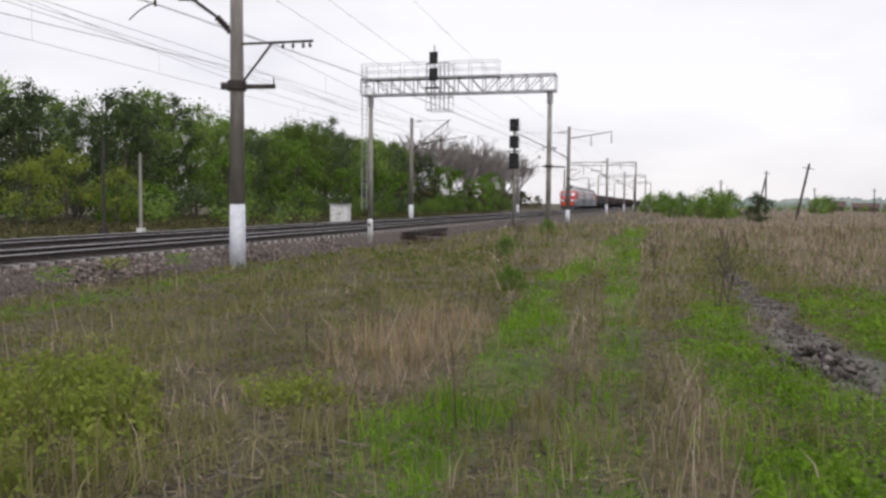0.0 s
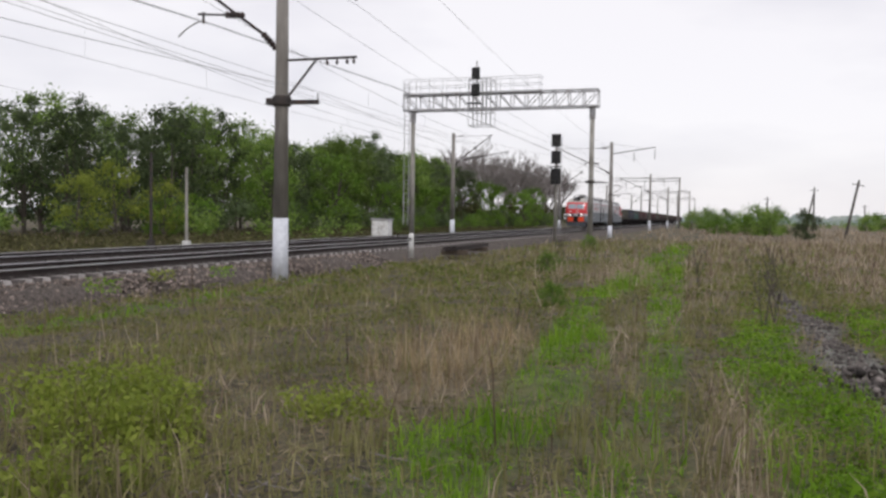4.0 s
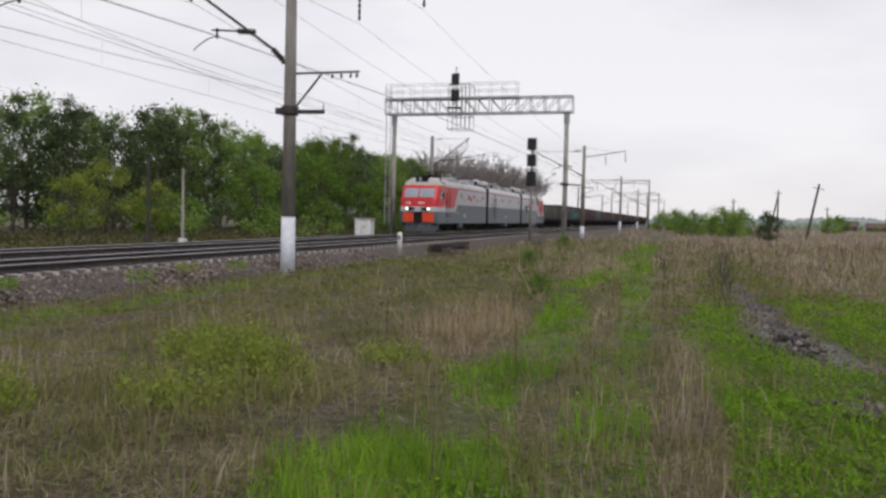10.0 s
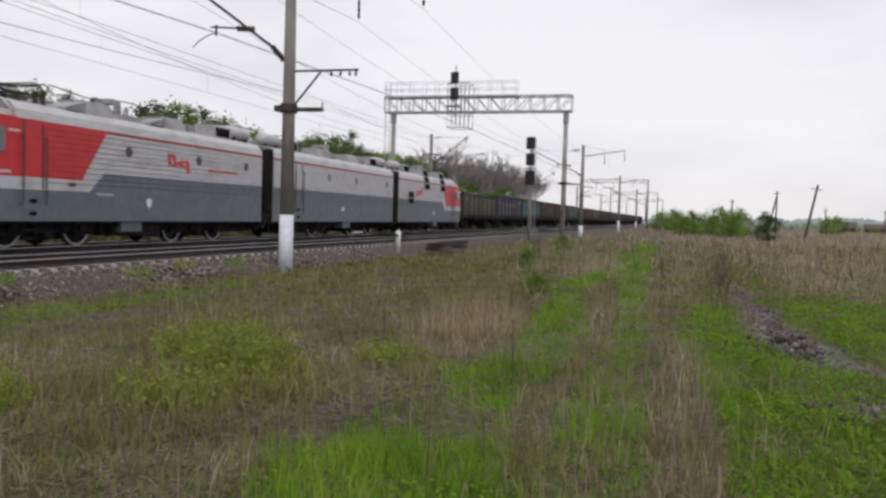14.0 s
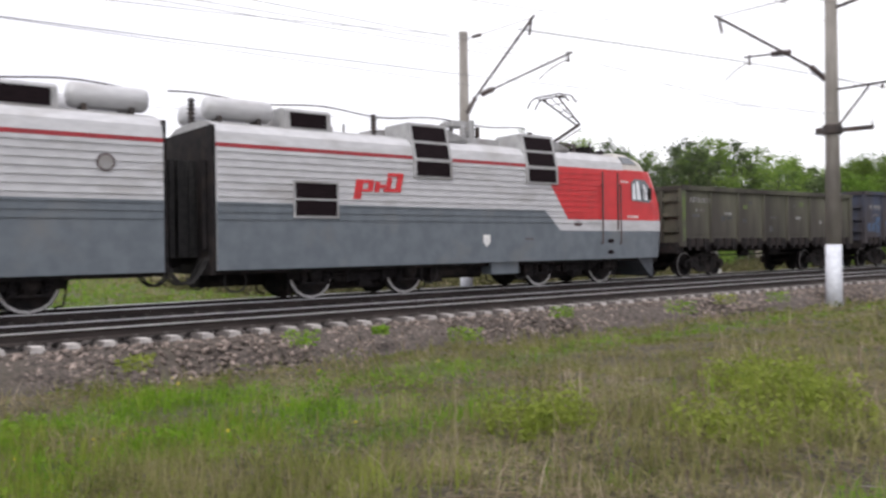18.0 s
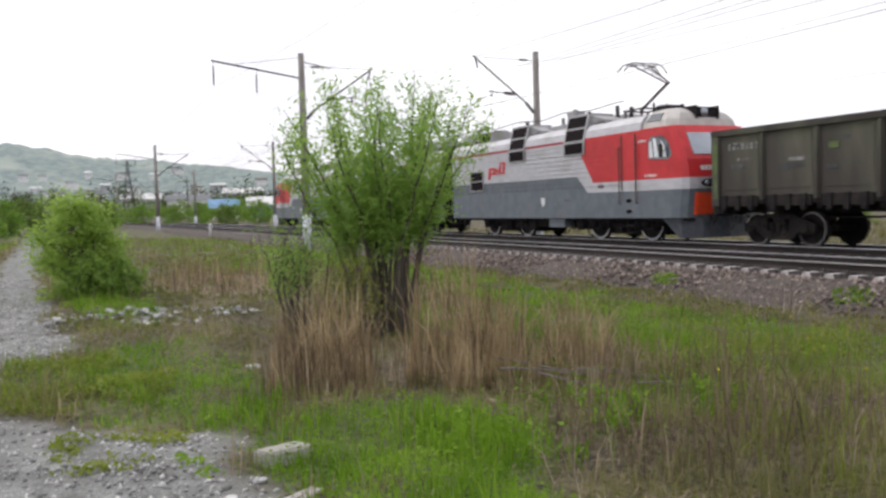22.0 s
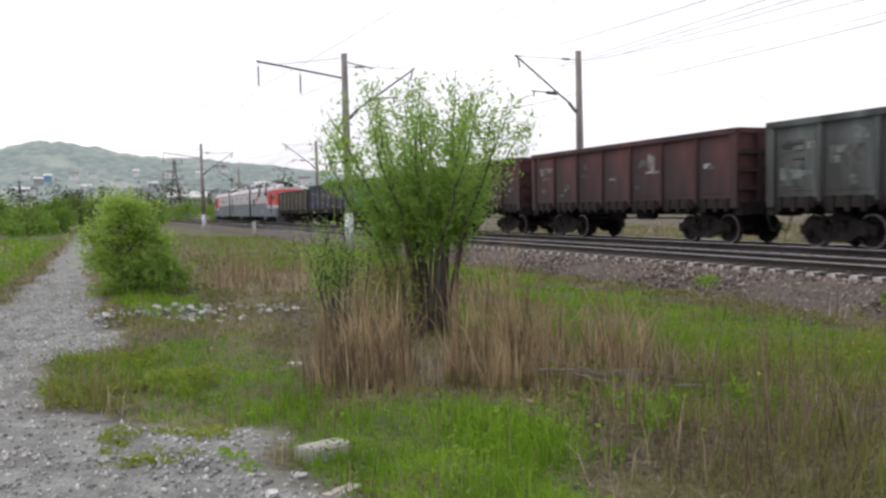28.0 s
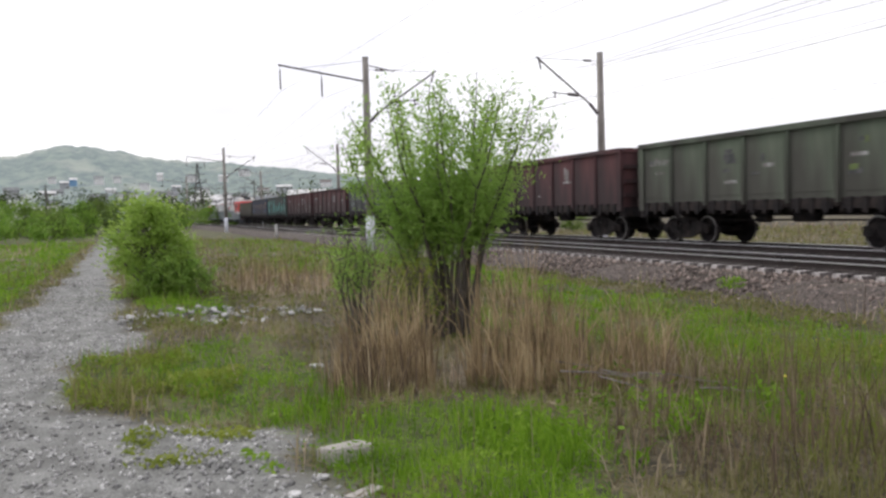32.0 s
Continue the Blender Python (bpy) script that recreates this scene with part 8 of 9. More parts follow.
def weeds(name, label, n, cx, cy, rx, ry, h, leaf, mkey, seed):
    """Leafy plants: a few leaves up each short stem."""
    r = np.random.default_rng(seed)
    a, k = r.uniform(0, 2 * np.pi, n), np.sqrt(r.uniform(0, 1, n))
    x, y = cx + np.cos(a) * k * rx, cy + np.sin(a) * k * ry
    keep = (value_noise(x, y, 0.5, seed) > 0.38) & ((lane(x, y) < 0.5) | (seed > 104))
    x, y = x[keep], y[keep]
    n = len(x)
    hh = h * r.uniform(0.35, 1.1, n)
    P = []
    for j in range(14):
        t = (j + 1) / 14
        P.append(np.stack([x + r.normal(0, 0.05, n), y + r.normal(0, 0.05, n), ground_z(x, y) + hh * t], -1))
    v, f = leaves(np.concatenate(P), leaf, r, 0.45)
    sv, sf = blades(x, y, np.hypot(x, y), hh, np.full(n, 0.006), r, 0.1)
    f = np.concatenate([f[:, :3], f[:, [0, 2, 3]]])
    return tagged(new(name, raw(name, np.concatenate([v, sv]), np.concatenate([f, sf + len(v)]), V_MAT[mkey])), label, "weeds", kind="stuff")


for cx, cy, rx, ry, n, h, mk, sd in ((-4.9, 8.2, 0.6, 0.7, 230, 0.46, "weed", 91), (-4.2, 7.4, 0.5, 0.5, 190, 0.44, "weed", 92), (-3.9, 5.9, 0.5, 0.4, 170, 0.36, "weed", 93), (-5.5, 5.4, 0.4, 0.4, 120, 0.42, "weed", 94), (-5.4, 4.9, 0.35, 0.3, 80, 0.40, "weed", 108), (-3.0, 8.6, 0.4, 0.5, 90, 0.3, "weed", 109),
                                     (-3.4, 6.9, 0.6, 0.5, 60, 0.33, "weed", 95), (1.6, 7.0, 1.0, 1.4, 260, 0.16, "green", 96), (0.8, 11, 0.3, 1.6, 90, 0.16, "green", 97), (2.9, 13, 0.6, 2, 160, 0.18, "green", 98),
                                     (-1.6, 24, 0.7, 1.2, 60, 0.4, "green", 99), (-4.6, -6.0, 0.9, 0.8, 90, 0.35, "green", 100), (-3.3, -5.3, 0.9, 0.7, 120, 0.25, "green", 101), (-7.6, -8.2, 1.8, 1.5, 200, 0.3, "weed", 102), (-0.2, -9.2, 0.8, 1.3, 420, 0.13, "weed", 103), (-0.3, -6.4, 0.45, 0.5, 90, 0.09, "weed", 105), (-0.75, -5.6, 0.2, 0.35, 40, 0.08, "green", 106), (0.4, -5.0, 0.3, 0.2, 24, 0.06, "weed", 107), (-8.8, 3.0, 1.2, 4, 220, 0.28, "green", 104)):
    weeds("weeds", "leafy green weeds in the meadow", int(n * 0.75), cx, cy, rx * 1.15, ry * 1.15, h * 0.9, 0.058, mk, sd)

# small tufts on the ballast slope, a few flowers
for i, (x, y, s) in enumerate(((-11.9, 3.6, 0.22), (-12.2, 6.4, 0.25), (-11.8, -0.6, 0.2), (-12.3, -2.6, 0.18), (-11.7, 9.5, 0.25), (-12.4, 12.8, 0.22), (-12.1, -6.0, 0.2), (-11.9, -9.4, 0.25), (-12.0, 16.5, 0.3), (-12.3, 18.8, 0.25), (-12.1, 21.0, 0.28), (-11.9, -14, 0.22), (-12.2, 1.2, 0.14), (-12.4, 8.1, 0.13))):
    r = np.random.default_rng(200 + i)
    n = 160
    a = r.uniform(0, 2 * np.pi, n)
    k = np.sqrt(r.uniform(0, 1, n)) * s * 1.3
    c = np.stack([x + np.cos(a) * k, y + np.sin(a) * k, -0.16 + 0.28 * (-11.5 - x) + r.uniform(0, 1, n) * s], -1)
    v, f = leaves(c, 0.09, r, 0.35)
    tagged(new("grass_tuft", raw("grass_tuft", v, f, V_MAT["green" if i % 3 else "weed"])), "small green weed tuft on the ballast slope", "grass tuft", kind="stuff")
r = np.random.default_rng(300)
n = 260
fx, fy = r.uniform(-10.5, -4, n), r.uniform(-14, 8, n)
ok = green_field(fx, fy) > 0.5
fx, fy = fx[ok], fy[ok]
v, f = leaves(np.stack([fx, fy, ground_z(fx, fy) + r.uniform(0.16, 0.3, len(fx))], -1), 0.035, r, 0.9)
tagged(new("yellow_flowers", raw("yellow_flowers", v, f, V_MAT["yellow"])), "small yellow flowers in the green grass", "flowers", kind="stuff")


# ---- stones ----
def stones(n, xs, ys, zs, size, seed, material, name, label, category):
    r = np.random.default_rng(seed)
    o = np.array([(1, 0, 0), (-1, 0, 0), (0, 1, 0), (0, -1, 0), (0, 0, 1), (0, 0, -1)], float)
    F = np.array([(0, 2, 4), (2, 1, 4), (1, 3, 4), (3, 0, 4), (2, 0, 5), (1, 2, 5), (3, 1, 5), (0, 3, 5)])
    s = size * r.uniform(0.55, 1.5, (n, 1, 1)) * r.uniform(0.55, 1.1, (n, 1, 3))
    a = r.uniform(0, 2 * np.pi, n)
    rot = np.zeros((n, 3, 3))
    rot[:, 0, 0], rot[:, 0, 1], rot[:, 1, 0], rot[:, 1, 1], rot[:, 2, 2] = np.cos(a), -np.sin(a), np.sin(a), np.cos(a), 1
    tilt = r.normal(0, 0.4, (n, 6, 3)) * 0.5
    V = np.einsum("nij,nkj->nki", rot, (o[None] + tilt) * s) + np.stack([xs, ys, zs], -1)[:, None, :]
    return tagged(new(name, raw(name, V.reshape(-1, 3), (F[None] + 6 * np.arange(n)[:, None, None]).reshape(-1, 3), material)), label, category, kind="stuff")


n = 12500
sx, sy = -11.7 - r.uniform(0, 1, n) ** 0.8 * 1.98, r.uniform(-34, 34, n)
stones(n, sx, sy, np.interp(-sx, [-a for a, _ in prof], [b for _, b in prof]) + 0.01, 0.048, 301, M["stone"], "ballast_stones", "loose crushed stones on the ballast slope", "stones")
n = 6000
sx, sy = XN + r.uniform(-1.15, 1.15, n), r.uniform(-34, 34, n)
M["oily_stone"] = mat("oily_ballast_stone", (0.030, 0.026, 0.026), (0.085, 0.072, 0.068), 0.8, scale=9, island=0.6)
stones(n, sx, sy, np.full(n, 0.14), 0.045, 302, M["oily_stone"], "ballast_stones", "loose crushed stones between the sleepers", "stones")
M["gravel"] = mat("lane_gravel", (0.22, 0.22, 0.215), (0.42, 0.42, 0.41), 0.95, scale=6, island=0.55)
n = 25000
sx, sy = r.uniform(-2.2, 4.2, n), -3.0 - 24 * r.uniform(0, 1, n) ** 1.7
ok = lane(sx, sy) * r.uniform(0.4, 1, n) > 0.35
stones(int(ok.sum()), sx[ok], sy[ok], ground_z(sx[ok], sy[ok]) + 0.003, 0.020, 303, M["gravel"], "lane_gravel", "loose grey gravel on the lane", "gravel")
n = 2200
sy = 9.6 + 13 * r.uniform(0, 1, n) ** 1.3
sx = np.interp(sy, [9.5, 10.2, 11.9, 14, 22], [2.0, 1.95, 1.75, 1.52, 1.45]) + np.clip(r.normal(0, 0.5, n), -1.1, 1.1) * np.interp(sy, [9.5, 10.2, 11.9, 14, 22], [0.3, 0.5, 0.42, 0.30, 0.18])
M["dark_rubble"] = mat("dark_rubble", (0.050, 0.043, 0.040), (0.135, 0.118, 0.110), 0.95, scale=5, island=0.7)
stones(n, sx, sy, ground_z(sx, sy) + 0.002, 0.027, 304, M["dark_rubble"], "rubble", "dark stone rubble along a wheel rut", "rubble")
n = 170
sx, sy = 1.52 + r.normal(0, 0.16, n), 11.7 + r.normal(0, 0.35, n)
stones(n, sx, sy, ground_z(sx, sy) + np.abs(r.normal(0, 0.06, n)), 0.055, 305, M["dark_rubble"], "rubble", "heap of dark stones in the meadow", "rubble")
n = 140
sx, sy = 1.75 + r.normal(0, 0.22, n), 7.7 + r.normal(0, 0.25, n)
stones(n, sx, sy, ground_z(sx, sy) + 0.05, 0.05, 306, M["dark_rubble"], "rubble", "patch of dark stones in green weeds", "rubble")

M["pale_rock"] = mat("pale_rock", (0.26, 0.26, 0.26), (0.44, 0.44, 0.435), 0.9, scale=5, bump=0.4, dirt=(0.15, 0.14, 0.13), dscale=3, obvar=0.65)


def rock_mesh(seed):
    """A flat, broken piece with sharp edges."""
    bm = bmesh.new()
    bmesh.ops.create_icosphere(bm, subdivisions=1, radius=1)
    q = random.Random(seed)
    for v in bm.verts:
        k = q.uniform(0.7, 1.25)
        v.co = (v.co.x * k, v.co.y * k * 0.75, max(-0.3, min(0.28, v.co.z * k * 0.5)))
    return data("rock", bm, M["pale_rock"])


ROCK = [rock_mesh(k) for k in range(5)]
pile = thing("stone_heap", "low heap of pale broken rocks beside the lane", "stone heap", at=(0, 0, 0))
q = random.Random(77)
for i in range(290):
    x = q.uniform(-3.2, 0.15)
    y = -14.7 + 0.3 * math.sin(2 * x) + q.gauss(0, 0.65)
    if math.sin(4.1 * x + 1.2) + math.sin(2.3 * y) < -1.2:
        continue
    s = q.uniform(0.025, 0.085) * (1.25 if -1.9 < x < -0.8 else 0.9)
    ob = part("rock", ROCK[i % 5], None, pile, at=pose(x, y, float(ground_z(x, y)) + s * 0.4 + 0.03, q.uniform(-20, 20), q.uniform(-20, 20), q.uniform(0, 360)))
    ob.scale = (s, s, s)
for x, y, s, lab in ((-2.85, -14.7, 0.20, "grey field stone in the grass"), (-2.0, -9.3, 0.10, "small pale stone in the grass"), (-0.9, -4.9, 0.06, "small pale stone on gravel"), (0.6, -5.3, 0.05, "small pale stone on gravel"), (-1.15, -5.2, 0.05, "small pale stone on gravel")):
    ob = new("rock", ROCK[2])
    ob.matrix_basis = pose(x, y, float(ground_z(x, y)) + s * 0.25, 0, 0, x * 90)
    ob.scale = (s, s, s)
    tagged(ob, lab, "stone", "field stones")


def slab(x, y, rz, l, w, h, label, tilt=3):
    bm = bmesh.new()
    box(bm, -l / 2, l / 2, -w / 2, w / 2, -0.04, h)
    bmesh.ops.bevel(bm, geom=bm.edges[:], offset=0.015, segments=2, affect="EDGES")
    q = random.Random(int(l * 1000))
    for v in bm.verts:
        v.co += Vector((q.uniform(-1, 1), q.uniform(-1, 1), q.uniform(-1, 1))) * 0.006
    return solid("concrete_slab", bm, M["concrete"], label, "concrete slab", "concrete slabs", at=pose(x, y, float(ground_z(x, y)), tilt, -2, rz))


slab(-1.42, -5.72, 20, 0.36, 0.22, 0.10, "broken pale concrete slab at the gravel's edge")
slab(-1.28, -4.70, 35, 0.30, 0.14, 0.02, "flat broken concrete piece at the gravel's edge")

# dead branches on the bare patch
q = random.Random(9)
br = thing("brushwood", "scattered dead brown branches on bare soil", "brushwood", at=(0, 0, 0))
for i in range(46):
    x, y = -2.45 + q.gauss(0, 0.4), 6.6 + q.gauss(0, 0.8)
    a, L = q.uniform(-1.2, 1.6), q.uniform(0.15, 0.45)
    z = float(ground_z(x, y)) + q.uniform(0.02, 0.12)
    bm = bmesh.new()
    limb(bm, (x, y, z), (x + math.cos(a) * L, y + math.sin(a) * L, z + q.uniform(-0.05, 0.15)), 0.006, 0.002, q, 0.16, 4, 3)
    part("branch", bm, V_MAT["bark"] if i % 4 else V_MAT["greybark"], br)
for i in range(8):
    x, y = -4.3 + q.gauss(0, 0.5), -6.2 + q.gauss(0, 0.5)
    a, L = q.uniform(2.4, 3.4), q.uniform(0.6, 1.3)
    z = float(ground_z(x, y)) + q.uniform(0.1, 0.35)
    bm = bmesh.new()
    limb(bm, (x, y, z), (x + math.cos(a) * L, y + math.sin(a) * L, z - 0.15), 0.008, 0.003, q, 0.06, 4, 3)
    st = new("dead_stick", data("dead_stick", bm, V_MAT["greybark"]))
    tagged(st, "long pale dead stick leaning in the grass", "stick", "dead sticks")

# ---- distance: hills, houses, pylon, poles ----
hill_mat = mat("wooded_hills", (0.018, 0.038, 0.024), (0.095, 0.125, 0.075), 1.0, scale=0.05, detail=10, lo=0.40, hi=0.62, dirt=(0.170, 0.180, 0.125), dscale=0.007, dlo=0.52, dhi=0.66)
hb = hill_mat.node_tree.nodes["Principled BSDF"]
hb.inputs["Emission Color"].default_value, hb.inputs["Emission Strength"].default_value = (0.72, 0.82, 0.96, 1), 0.17  # distant backdrop; bluish glow put in for the haze of distance


def ridge(name, dist, depth, az, el, label, seed):
    """A range of hills: elevation by bearing, at one distance."""
    aa = np.linspace(az[0], az[-1], 800)
    ee = np.interp(aa, az, el)
    r = np.random.default_rng(seed)
    rough = np.convolve(r.normal(0, 1, 840), np.ones(11) / 11, "same")[:800] * 0.0026 + np.convolve(r.normal(0, 1, 840), np.ones(3) / 3, "same")[:800] * 0.0013
    rows = []
    for k, s in enumerate(np.linspace(0, 1, 14)):
        d = dist - depth * (1 - s)
        h = (ee + rough * s) * dist * (3 * s * s - 2 * s ** 3) + r.normal(0, 1.0, 800) * s * (1 - s) * 6
        rows.append(np.stack([-np.sin(np.radians(aa)) * d, np.cos(np.radians(aa)) * d, h - 1.0], -1))
    V = np.concatenate(rows)
    i = np.arange(14 * 800).reshape(14, 800)
    F = np.stack([i[:-1, :-1], i[:-1, 1:], i[1:, 1:], i[1:, :-1]], -1).reshape(-1, 4)
    return tagged(new(name, raw(name, V, F, hill_mat, True)), label, "hills", kind="structure")


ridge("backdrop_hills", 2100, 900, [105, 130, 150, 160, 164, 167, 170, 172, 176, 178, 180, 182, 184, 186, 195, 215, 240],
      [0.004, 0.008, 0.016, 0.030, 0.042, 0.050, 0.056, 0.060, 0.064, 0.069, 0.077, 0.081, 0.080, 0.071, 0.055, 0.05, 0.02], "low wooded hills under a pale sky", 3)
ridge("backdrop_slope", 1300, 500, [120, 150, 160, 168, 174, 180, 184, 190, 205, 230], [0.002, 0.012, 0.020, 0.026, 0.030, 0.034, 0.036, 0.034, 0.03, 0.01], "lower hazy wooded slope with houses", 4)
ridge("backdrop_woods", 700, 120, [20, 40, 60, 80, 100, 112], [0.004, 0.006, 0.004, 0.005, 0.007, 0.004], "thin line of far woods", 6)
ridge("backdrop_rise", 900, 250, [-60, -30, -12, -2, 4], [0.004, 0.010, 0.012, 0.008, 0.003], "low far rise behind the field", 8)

H_MAT = {
    "white": mat("house_white", (0.55, 0.55, 0.55), (0.68, 0.68, 0.67), 0.8, scale=0.5), "blue": mat("house_blue", (0.12, 0.24, 0.40), (0.17, 0.30, 0.46), 0.7, scale=0.5),
    "grey": mat("house_grey", (0.26, 0.27, 0.28), (0.36, 0.37, 0.38), 0.9, scale=0.5), "brick": mat("house_brick", (0.11, 0.065, 0.055), (0.16, 0.095, 0.08), 0.9, scale=1),
    "slate": mat("roof_slate", (0.13, 0.14, 0.15), (0.20, 0.21, 0.22), 0.8, scale=1), "rust": mat("roof_rust", (0.085, 0.055, 0.052), (0.125, 0.08, 0.075), 0.8, scale=1),
    "pane": mat("far_pane", (0.04, 0.05, 0.06), (0.07, 0.08, 0.09), 0.15, scale=1, spec=0.8),
}


def place(az, d):
    return -math.sin(radians(az)) * d, math.cos(radians(az)) * d


def house(az, d, z, w, dep, h, wall, roof, pitched, label, wins=4, floors=1):
    x, y = place(az, d)
    w, h = w * 0.62, h * 0.8
    if d > 850:
        w, h, dep = w * 0.75, h * 0.5, dep * 0.6
    hs = thing("building", label if len(label.split()) > 3 else label + " below the ridge", "building", "far buildings", at=pose(x, y, z, 0, 0, az))
    bm = bmesh.new()
    box(bm, -w / 2, w / 2, -dep / 2, dep / 2, -6, h)
    part("wall", bm, H_MAT[wall], hs)
    bm = bmesh.new()
    if pitched:
        plate(bm, [(-dep / 2 - 0.4, h), (dep / 2 + 0.4, h), (0, h + dep * 0.35)], -w / 2 - 0.4, w / 2 + 0.4)
    else:
        box(bm, -w / 2 - 0.3, w / 2 + 0.3, -dep / 2 - 0.3, dep / 2 + 0.3, h, h + 0.4)
    part("roof", bm, H_MAT[roof], hs)
    for f in range(floors):
        for i in range(wins):
            bm = bmesh.new()
            xa = -w / 2 + w * (i + 0.5) / wins
            zz = h * (f + 0.5) / floors
            box(bm, xa - w / wins * 0.25, xa + w / wins * 0.25, -dep / 2 - 0.08, -dep / 2 + 0.05, zz - h / floors * 0.2, zz + h / floors * 0.2)
            part("window", bm, H_MAT["pane"], hs, "dark window")


for k, (az, d, z, w, dep, h, wall, roof, p, lab, wins, fl) in enumerate([
    (166.5, 330, 0, 24, 10, 5.5, "blue", "white", True, "blue and white industrial hall behind the railway", 6, 1),
    (169.3, 300, 0, 16, 9, 4.5, "white", "blue", True, "white hall with a blue roof", 5, 1),
    (164.2, 380, 0, 34, 12, 7, "grey", "slate", False, "long grey industrial building", 9, 2),
    (171.5, 520, 4, 40, 12, 7, "white", "slate", True, "long white building at the foot of the hills", 9, 1),
    (174.5, 640, 8, 44, 12, 7, "grey", "white", True, "pale long building at the foot of the hills", 8, 1),
    (177.5, 760, 14, 40, 12, 8, "white", "slate", True, "white houses on the slope", 8, 1),
    (160.8, 420, 0, 36, 12, 6, "grey", "slate", False, "low grey warehouse", 7, 1),
    (157.0, 460, 0, 40, 12, 6, "white", "rust", True, "pale warehouse with a rusty roof", 7, 1),
    (182.8, 1180, 52, 20, 12, 6, "blue", "white", True, "blue-roofed houses on the hillside", 6, 2),
    (181.3, 1190, 54, 26, 12, 9, "white", "slate", True, "white hillside house", 4, 2),
    (177.6, 1480, 70, 22, 14, 12, "white", "white", True, "bright white hillside house", 3, 2),
    (175.6, 1300, 60, 36, 14, 8, "white", "slate", True, "white hillside house", 5, 1),
    (172.2, 1400, 72, 40, 14, 9, "white", "slate", True, "white hillside house", 5, 1),
    (169.6, 1250, 40, 50, 14, 8, "grey", "white", True, "pale hillside houses", 6, 1),
    (166.8, 1350, 50, 40, 14, 8, "white", "rust", True, "white hillside house", 5, 1),
    (186.0, 480, 6, 60, 12, 4, "white", "grey", False, "low white elevated viaduct-like hall", 10, 1),
    (186.3, 900, 30, 30, 12, 7, "grey", "slate", True, "pale grey houses on the slope", 6, 1),
    (172.8, 900, 20, 60, 14, 8, "white", "slate", True, "row of pale houses", 9, 1),
    (168.0, 800, 14, 60, 14, 8, "grey", "white", True, "row of grey houses", 9, 1),
    (179.6, 1000, 26, 50, 14, 8, "white", "slate", True, "row of pale houses", 8, 1),
    (184.0, 1250, 58, 22, 10, 6, "white", "slate", True, "white hillside house", 4, 1), (183.3, 1220, 50, 26, 10, 6, "grey", "white", True, "pale hillside houses", 5, 1), (180.2, 1300, 60, 24, 10, 6, "white", "slate", True, "white hillside house", 4, 1),
    (178.6, 1250, 48, 30, 10, 6, "white", "slate", True, "white hillside house", 5, 1), (176.6, 1150, 40, 26, 10, 6, "grey", "white", True, "pale hillside houses", 5, 1), (174.9, 1120, 36, 34, 10, 6, "white", "slate", True, "row of pale houses", 6, 1),
    (173.6, 1350, 62, 30, 10, 7, "white", "white", True, "white hillside house", 5, 1), (171.0, 1150, 34, 36, 10, 7, "white", "rust", True, "row of pale houses", 6, 1), (170.3, 1050, 24, 44, 10, 7, "white", "slate", True, "row of pale houses", 7, 1),
    (-11.8, 300, 0, 12, 4, 1.6, "brick", "rust", True, "low brown farm buildings across the field", 5, 1),
    (-13.6, 310, 0, 14, 4, 1.4, "brick", "rust", True, "low brown farm shed across the field", 5, 1),
    (-10.2, 300, 0, 7, 5, 1.8, "brick", "rust", True, "small brown house across the field", 2, 1),
    (92.0, 150, 0, 26, 8, 2.6, "brick", "rust", True, "low red-brown shed beyond the tracks", 6, 1),
    (97.0, 165, 0, 18, 8, 3.0, "white", "grey", True, "low white shed beyond the tracks", 4, 1),
    (72.0, 190, 0, 22, 8, 3.0, "white", "slate", True, "low pale shed beyond the tracks", 4, 1),
    (120.0, 170, 0, 18, 8, 2.6, "white", "grey", True, "low white shed beyond the tracks", 4, 1)]):
    house(az, d, z, w, dep, h, H_MAT and wall, roof, p, lab, wins, fl)


q = random.Random(515)
for i in range(34):
    az, d = q.uniform(162, 187), q.uniform(830, 1200)
    u = (d - 800) / 500
    z = float(np.interp(az, [160, 168, 174, 180, 184, 190], [0.020, 0.026, 0.030, 0.034, 0.036, 0.034])) * 1300 * (3 * u * u - 2 * u ** 3) - 1
    house(az, d, z, q.uniform(22, 52), 12, q.uniform(7, 11), q.choice(("white", "white", "grey")), q.choice(("slate", "white", "rust", "slate")), True, "pale house on the lower slope", 4, 1)


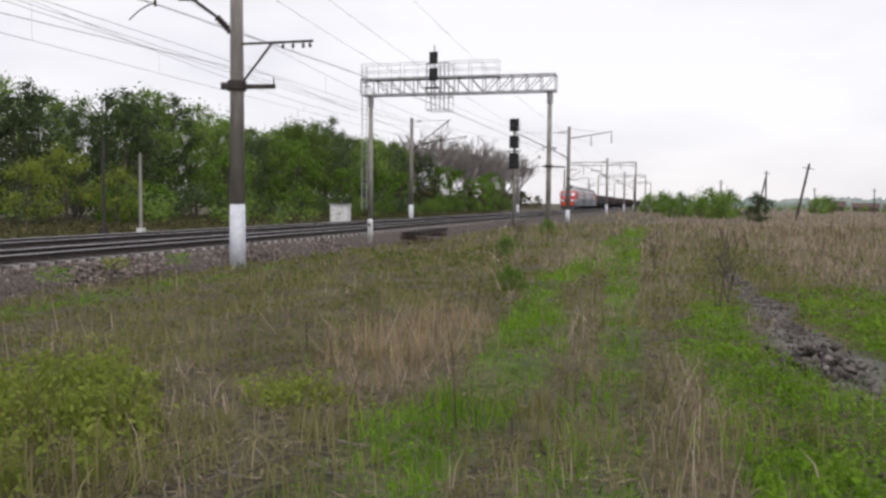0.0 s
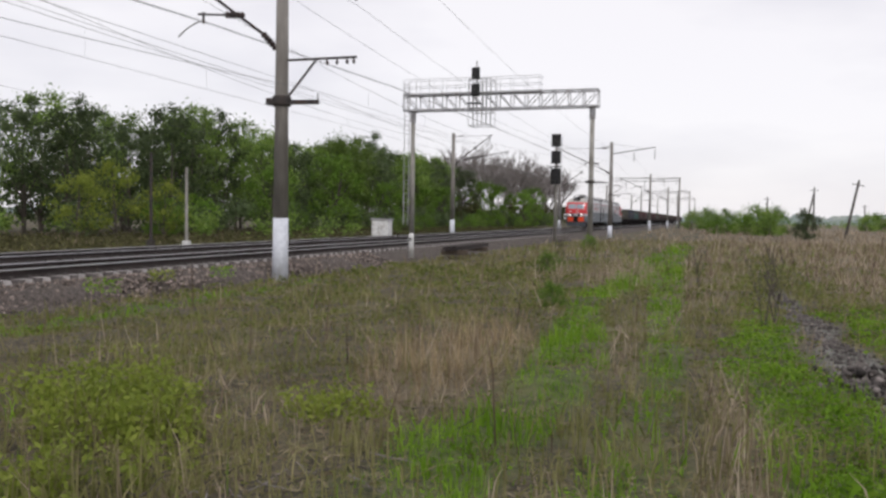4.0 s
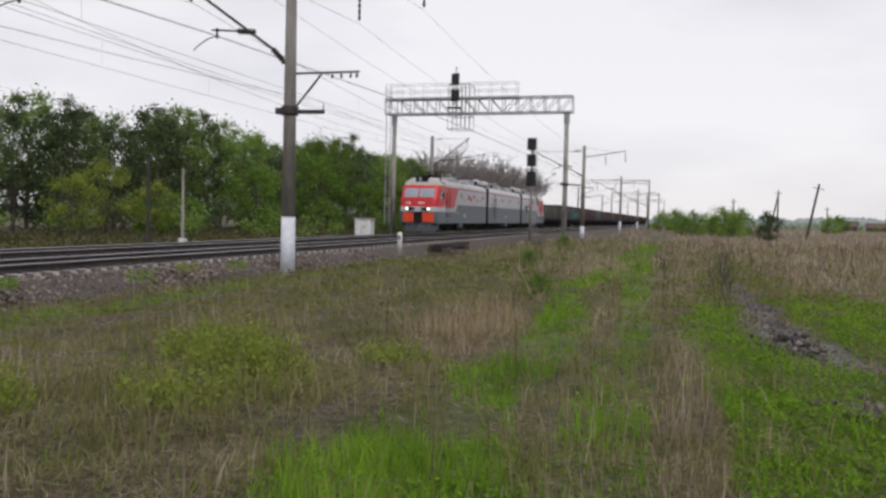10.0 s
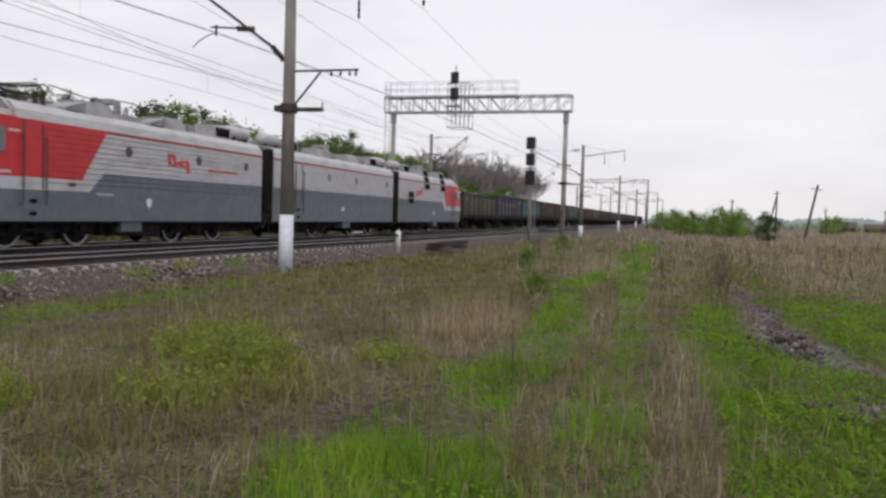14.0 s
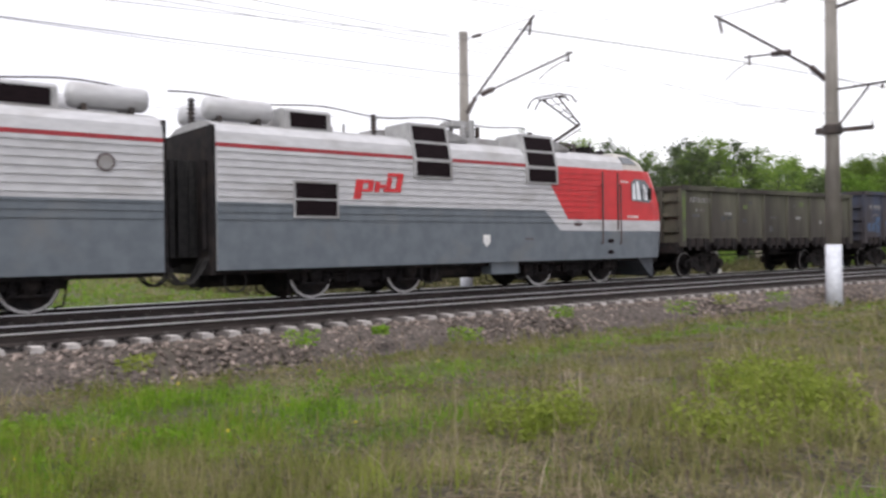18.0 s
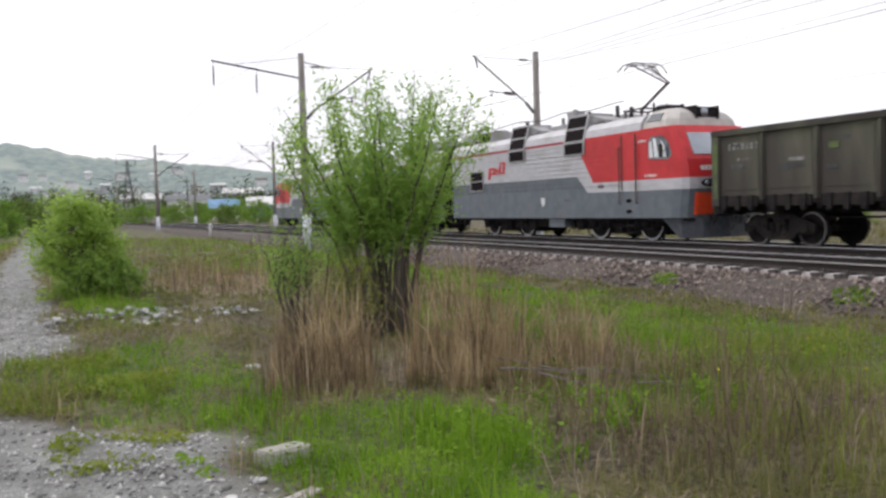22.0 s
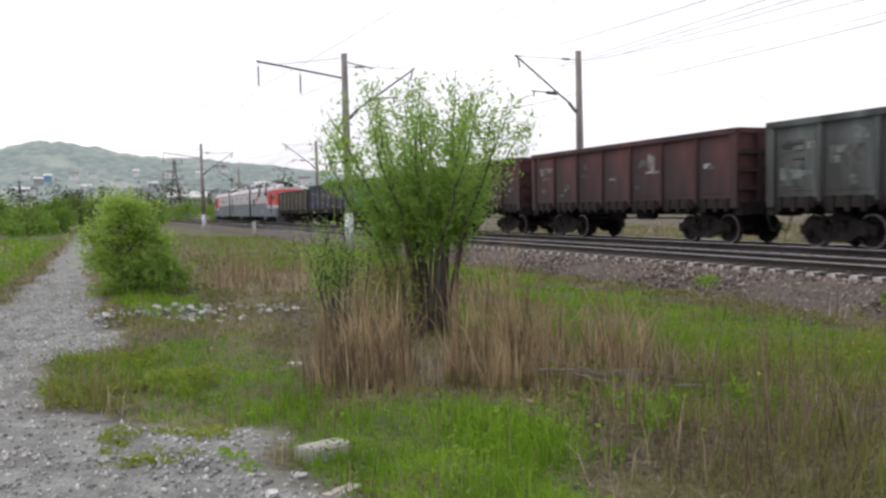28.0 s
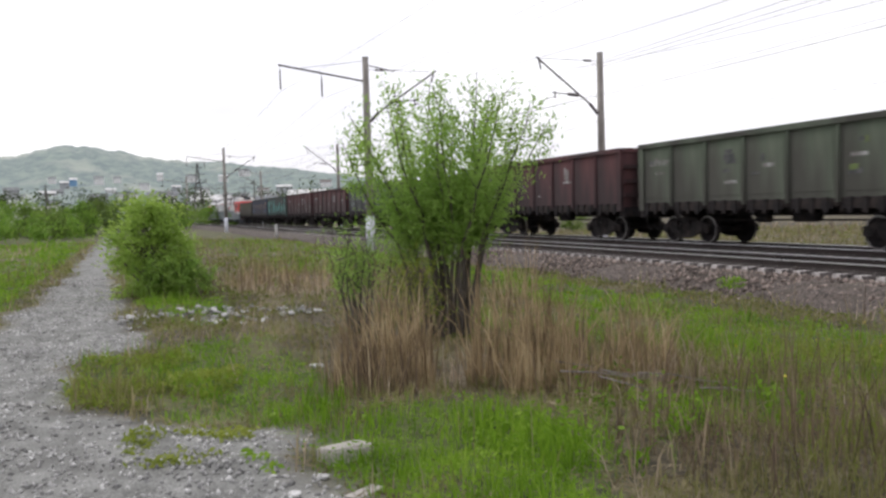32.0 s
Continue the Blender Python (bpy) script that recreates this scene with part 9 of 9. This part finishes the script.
def pylon(x, y, h):
    p = thing("power_pylon", "dark steel lattice power pylon far down the line", "pylon", at=(x, y, 0))
    def half(z):
        return 0.35 + (2.9 - 0.35) * (1 - z / h) ** 1.3
    lv = np.linspace(0, h, 11)
    for sx in (-1, 1):
        for sy in (-1, 1):
            bm = bmesh.new()
            tube(bm, [(sx * half(a), sy * half(a), a - 0.3 * (a == 0)) for a in lv], 0.15, 4)
            part("leg", bm, M["iron"], p, "steel lattice leg")
    for a, b in zip(lv, lv[1:]):
        for k in range(4):
            c = [(1, 1), (-1, 1), (-1, -1), (1, -1)]
            (ax, ay), (bx, by_) = c[k], c[(k + 1) % 4]
            for u, v in ((a, b), (b, a)):
                bm = bmesh.new()
                bar(bm, (ax * half(u), ay * half(u), u), (bx * half(v), by_ * half(v), v), 0.14, 0.14)
                part("brace", bm, M["iron"], p)
    for z, w in ((h * 0.66, 4.5), (h * 0.8, 3.6), (h * 0.92, 2.6)):
        bm = bmesh.new()
        bar(bm, (-w, 0, z), (w, 0, z), 0.25, 0.25)
        part("cross_arm", bm, M["iron"], p, "steel cross arm")


pylon(-34.5, -414, 27.5)
pole_wood = mat("weathered_wood_pole", (0.055, 0.048, 0.042), (0.10, 0.088, 0.078), 0.9, scale=5, stretch=(1, 1, 0.15))
for az, d, h, lean, brace, lab in ((-7.72, 100, 6.5, 10.5, False, "leaning weathered wooden pole in the field"), (-6.0, 150, 7.6, 0, True, "wooden pole with a slanted brace"), (-3.3, 170, 6.6, 0, False, "thin wooden pole with a cross arm"),
                             (-8.9, 210, 6.0, -1, False, "thin distant wooden pole"), (-13.9, 150, 6.6, 0, False, "wooden pole with a cross arm"), (-12.2, 220, 6.0, 0, False, "thin distant wooden pole"),
                             (184.4, 190, 9.5, 0, True, "dark wooden pole beside the lane"), (171.6, 170, 9.0, 0, False, "slim pole near the tracks"), (173.4, 210, 8, 0, False, "slim pole near the tracks"), (178.4, 230, 8, 0, False, "slim pole behind the bush")):
    x, y = place(az, d)
    p = thing("wooden_pole", lab, "pole", "wooden poles", at=pose(x, y, -0.2, 0, lean, 0))
    bm = bmesh.new()
    bar(bm, (0, 0, -0.3), (0, 0, h), 0.16, n=9, r2=0.11)
    part("shaft", bm, pole_wood, p)
    bm = bmesh.new()
    bar(bm, (-0.6, 0, h - 0.5), (0.6, 0, h - 0.5), 0.09, 0.09)
    part("cross_arm", bm, pole_wood, p)
    if brace:
        bm = bmesh.new()
        bar(bm, (-1.3, 0, 0.0), (-0.05, 0, h - 1.0), 0.13, n=8)
        part("brace", bm, pole_wood, p, "slanted wooden brace")


motions()
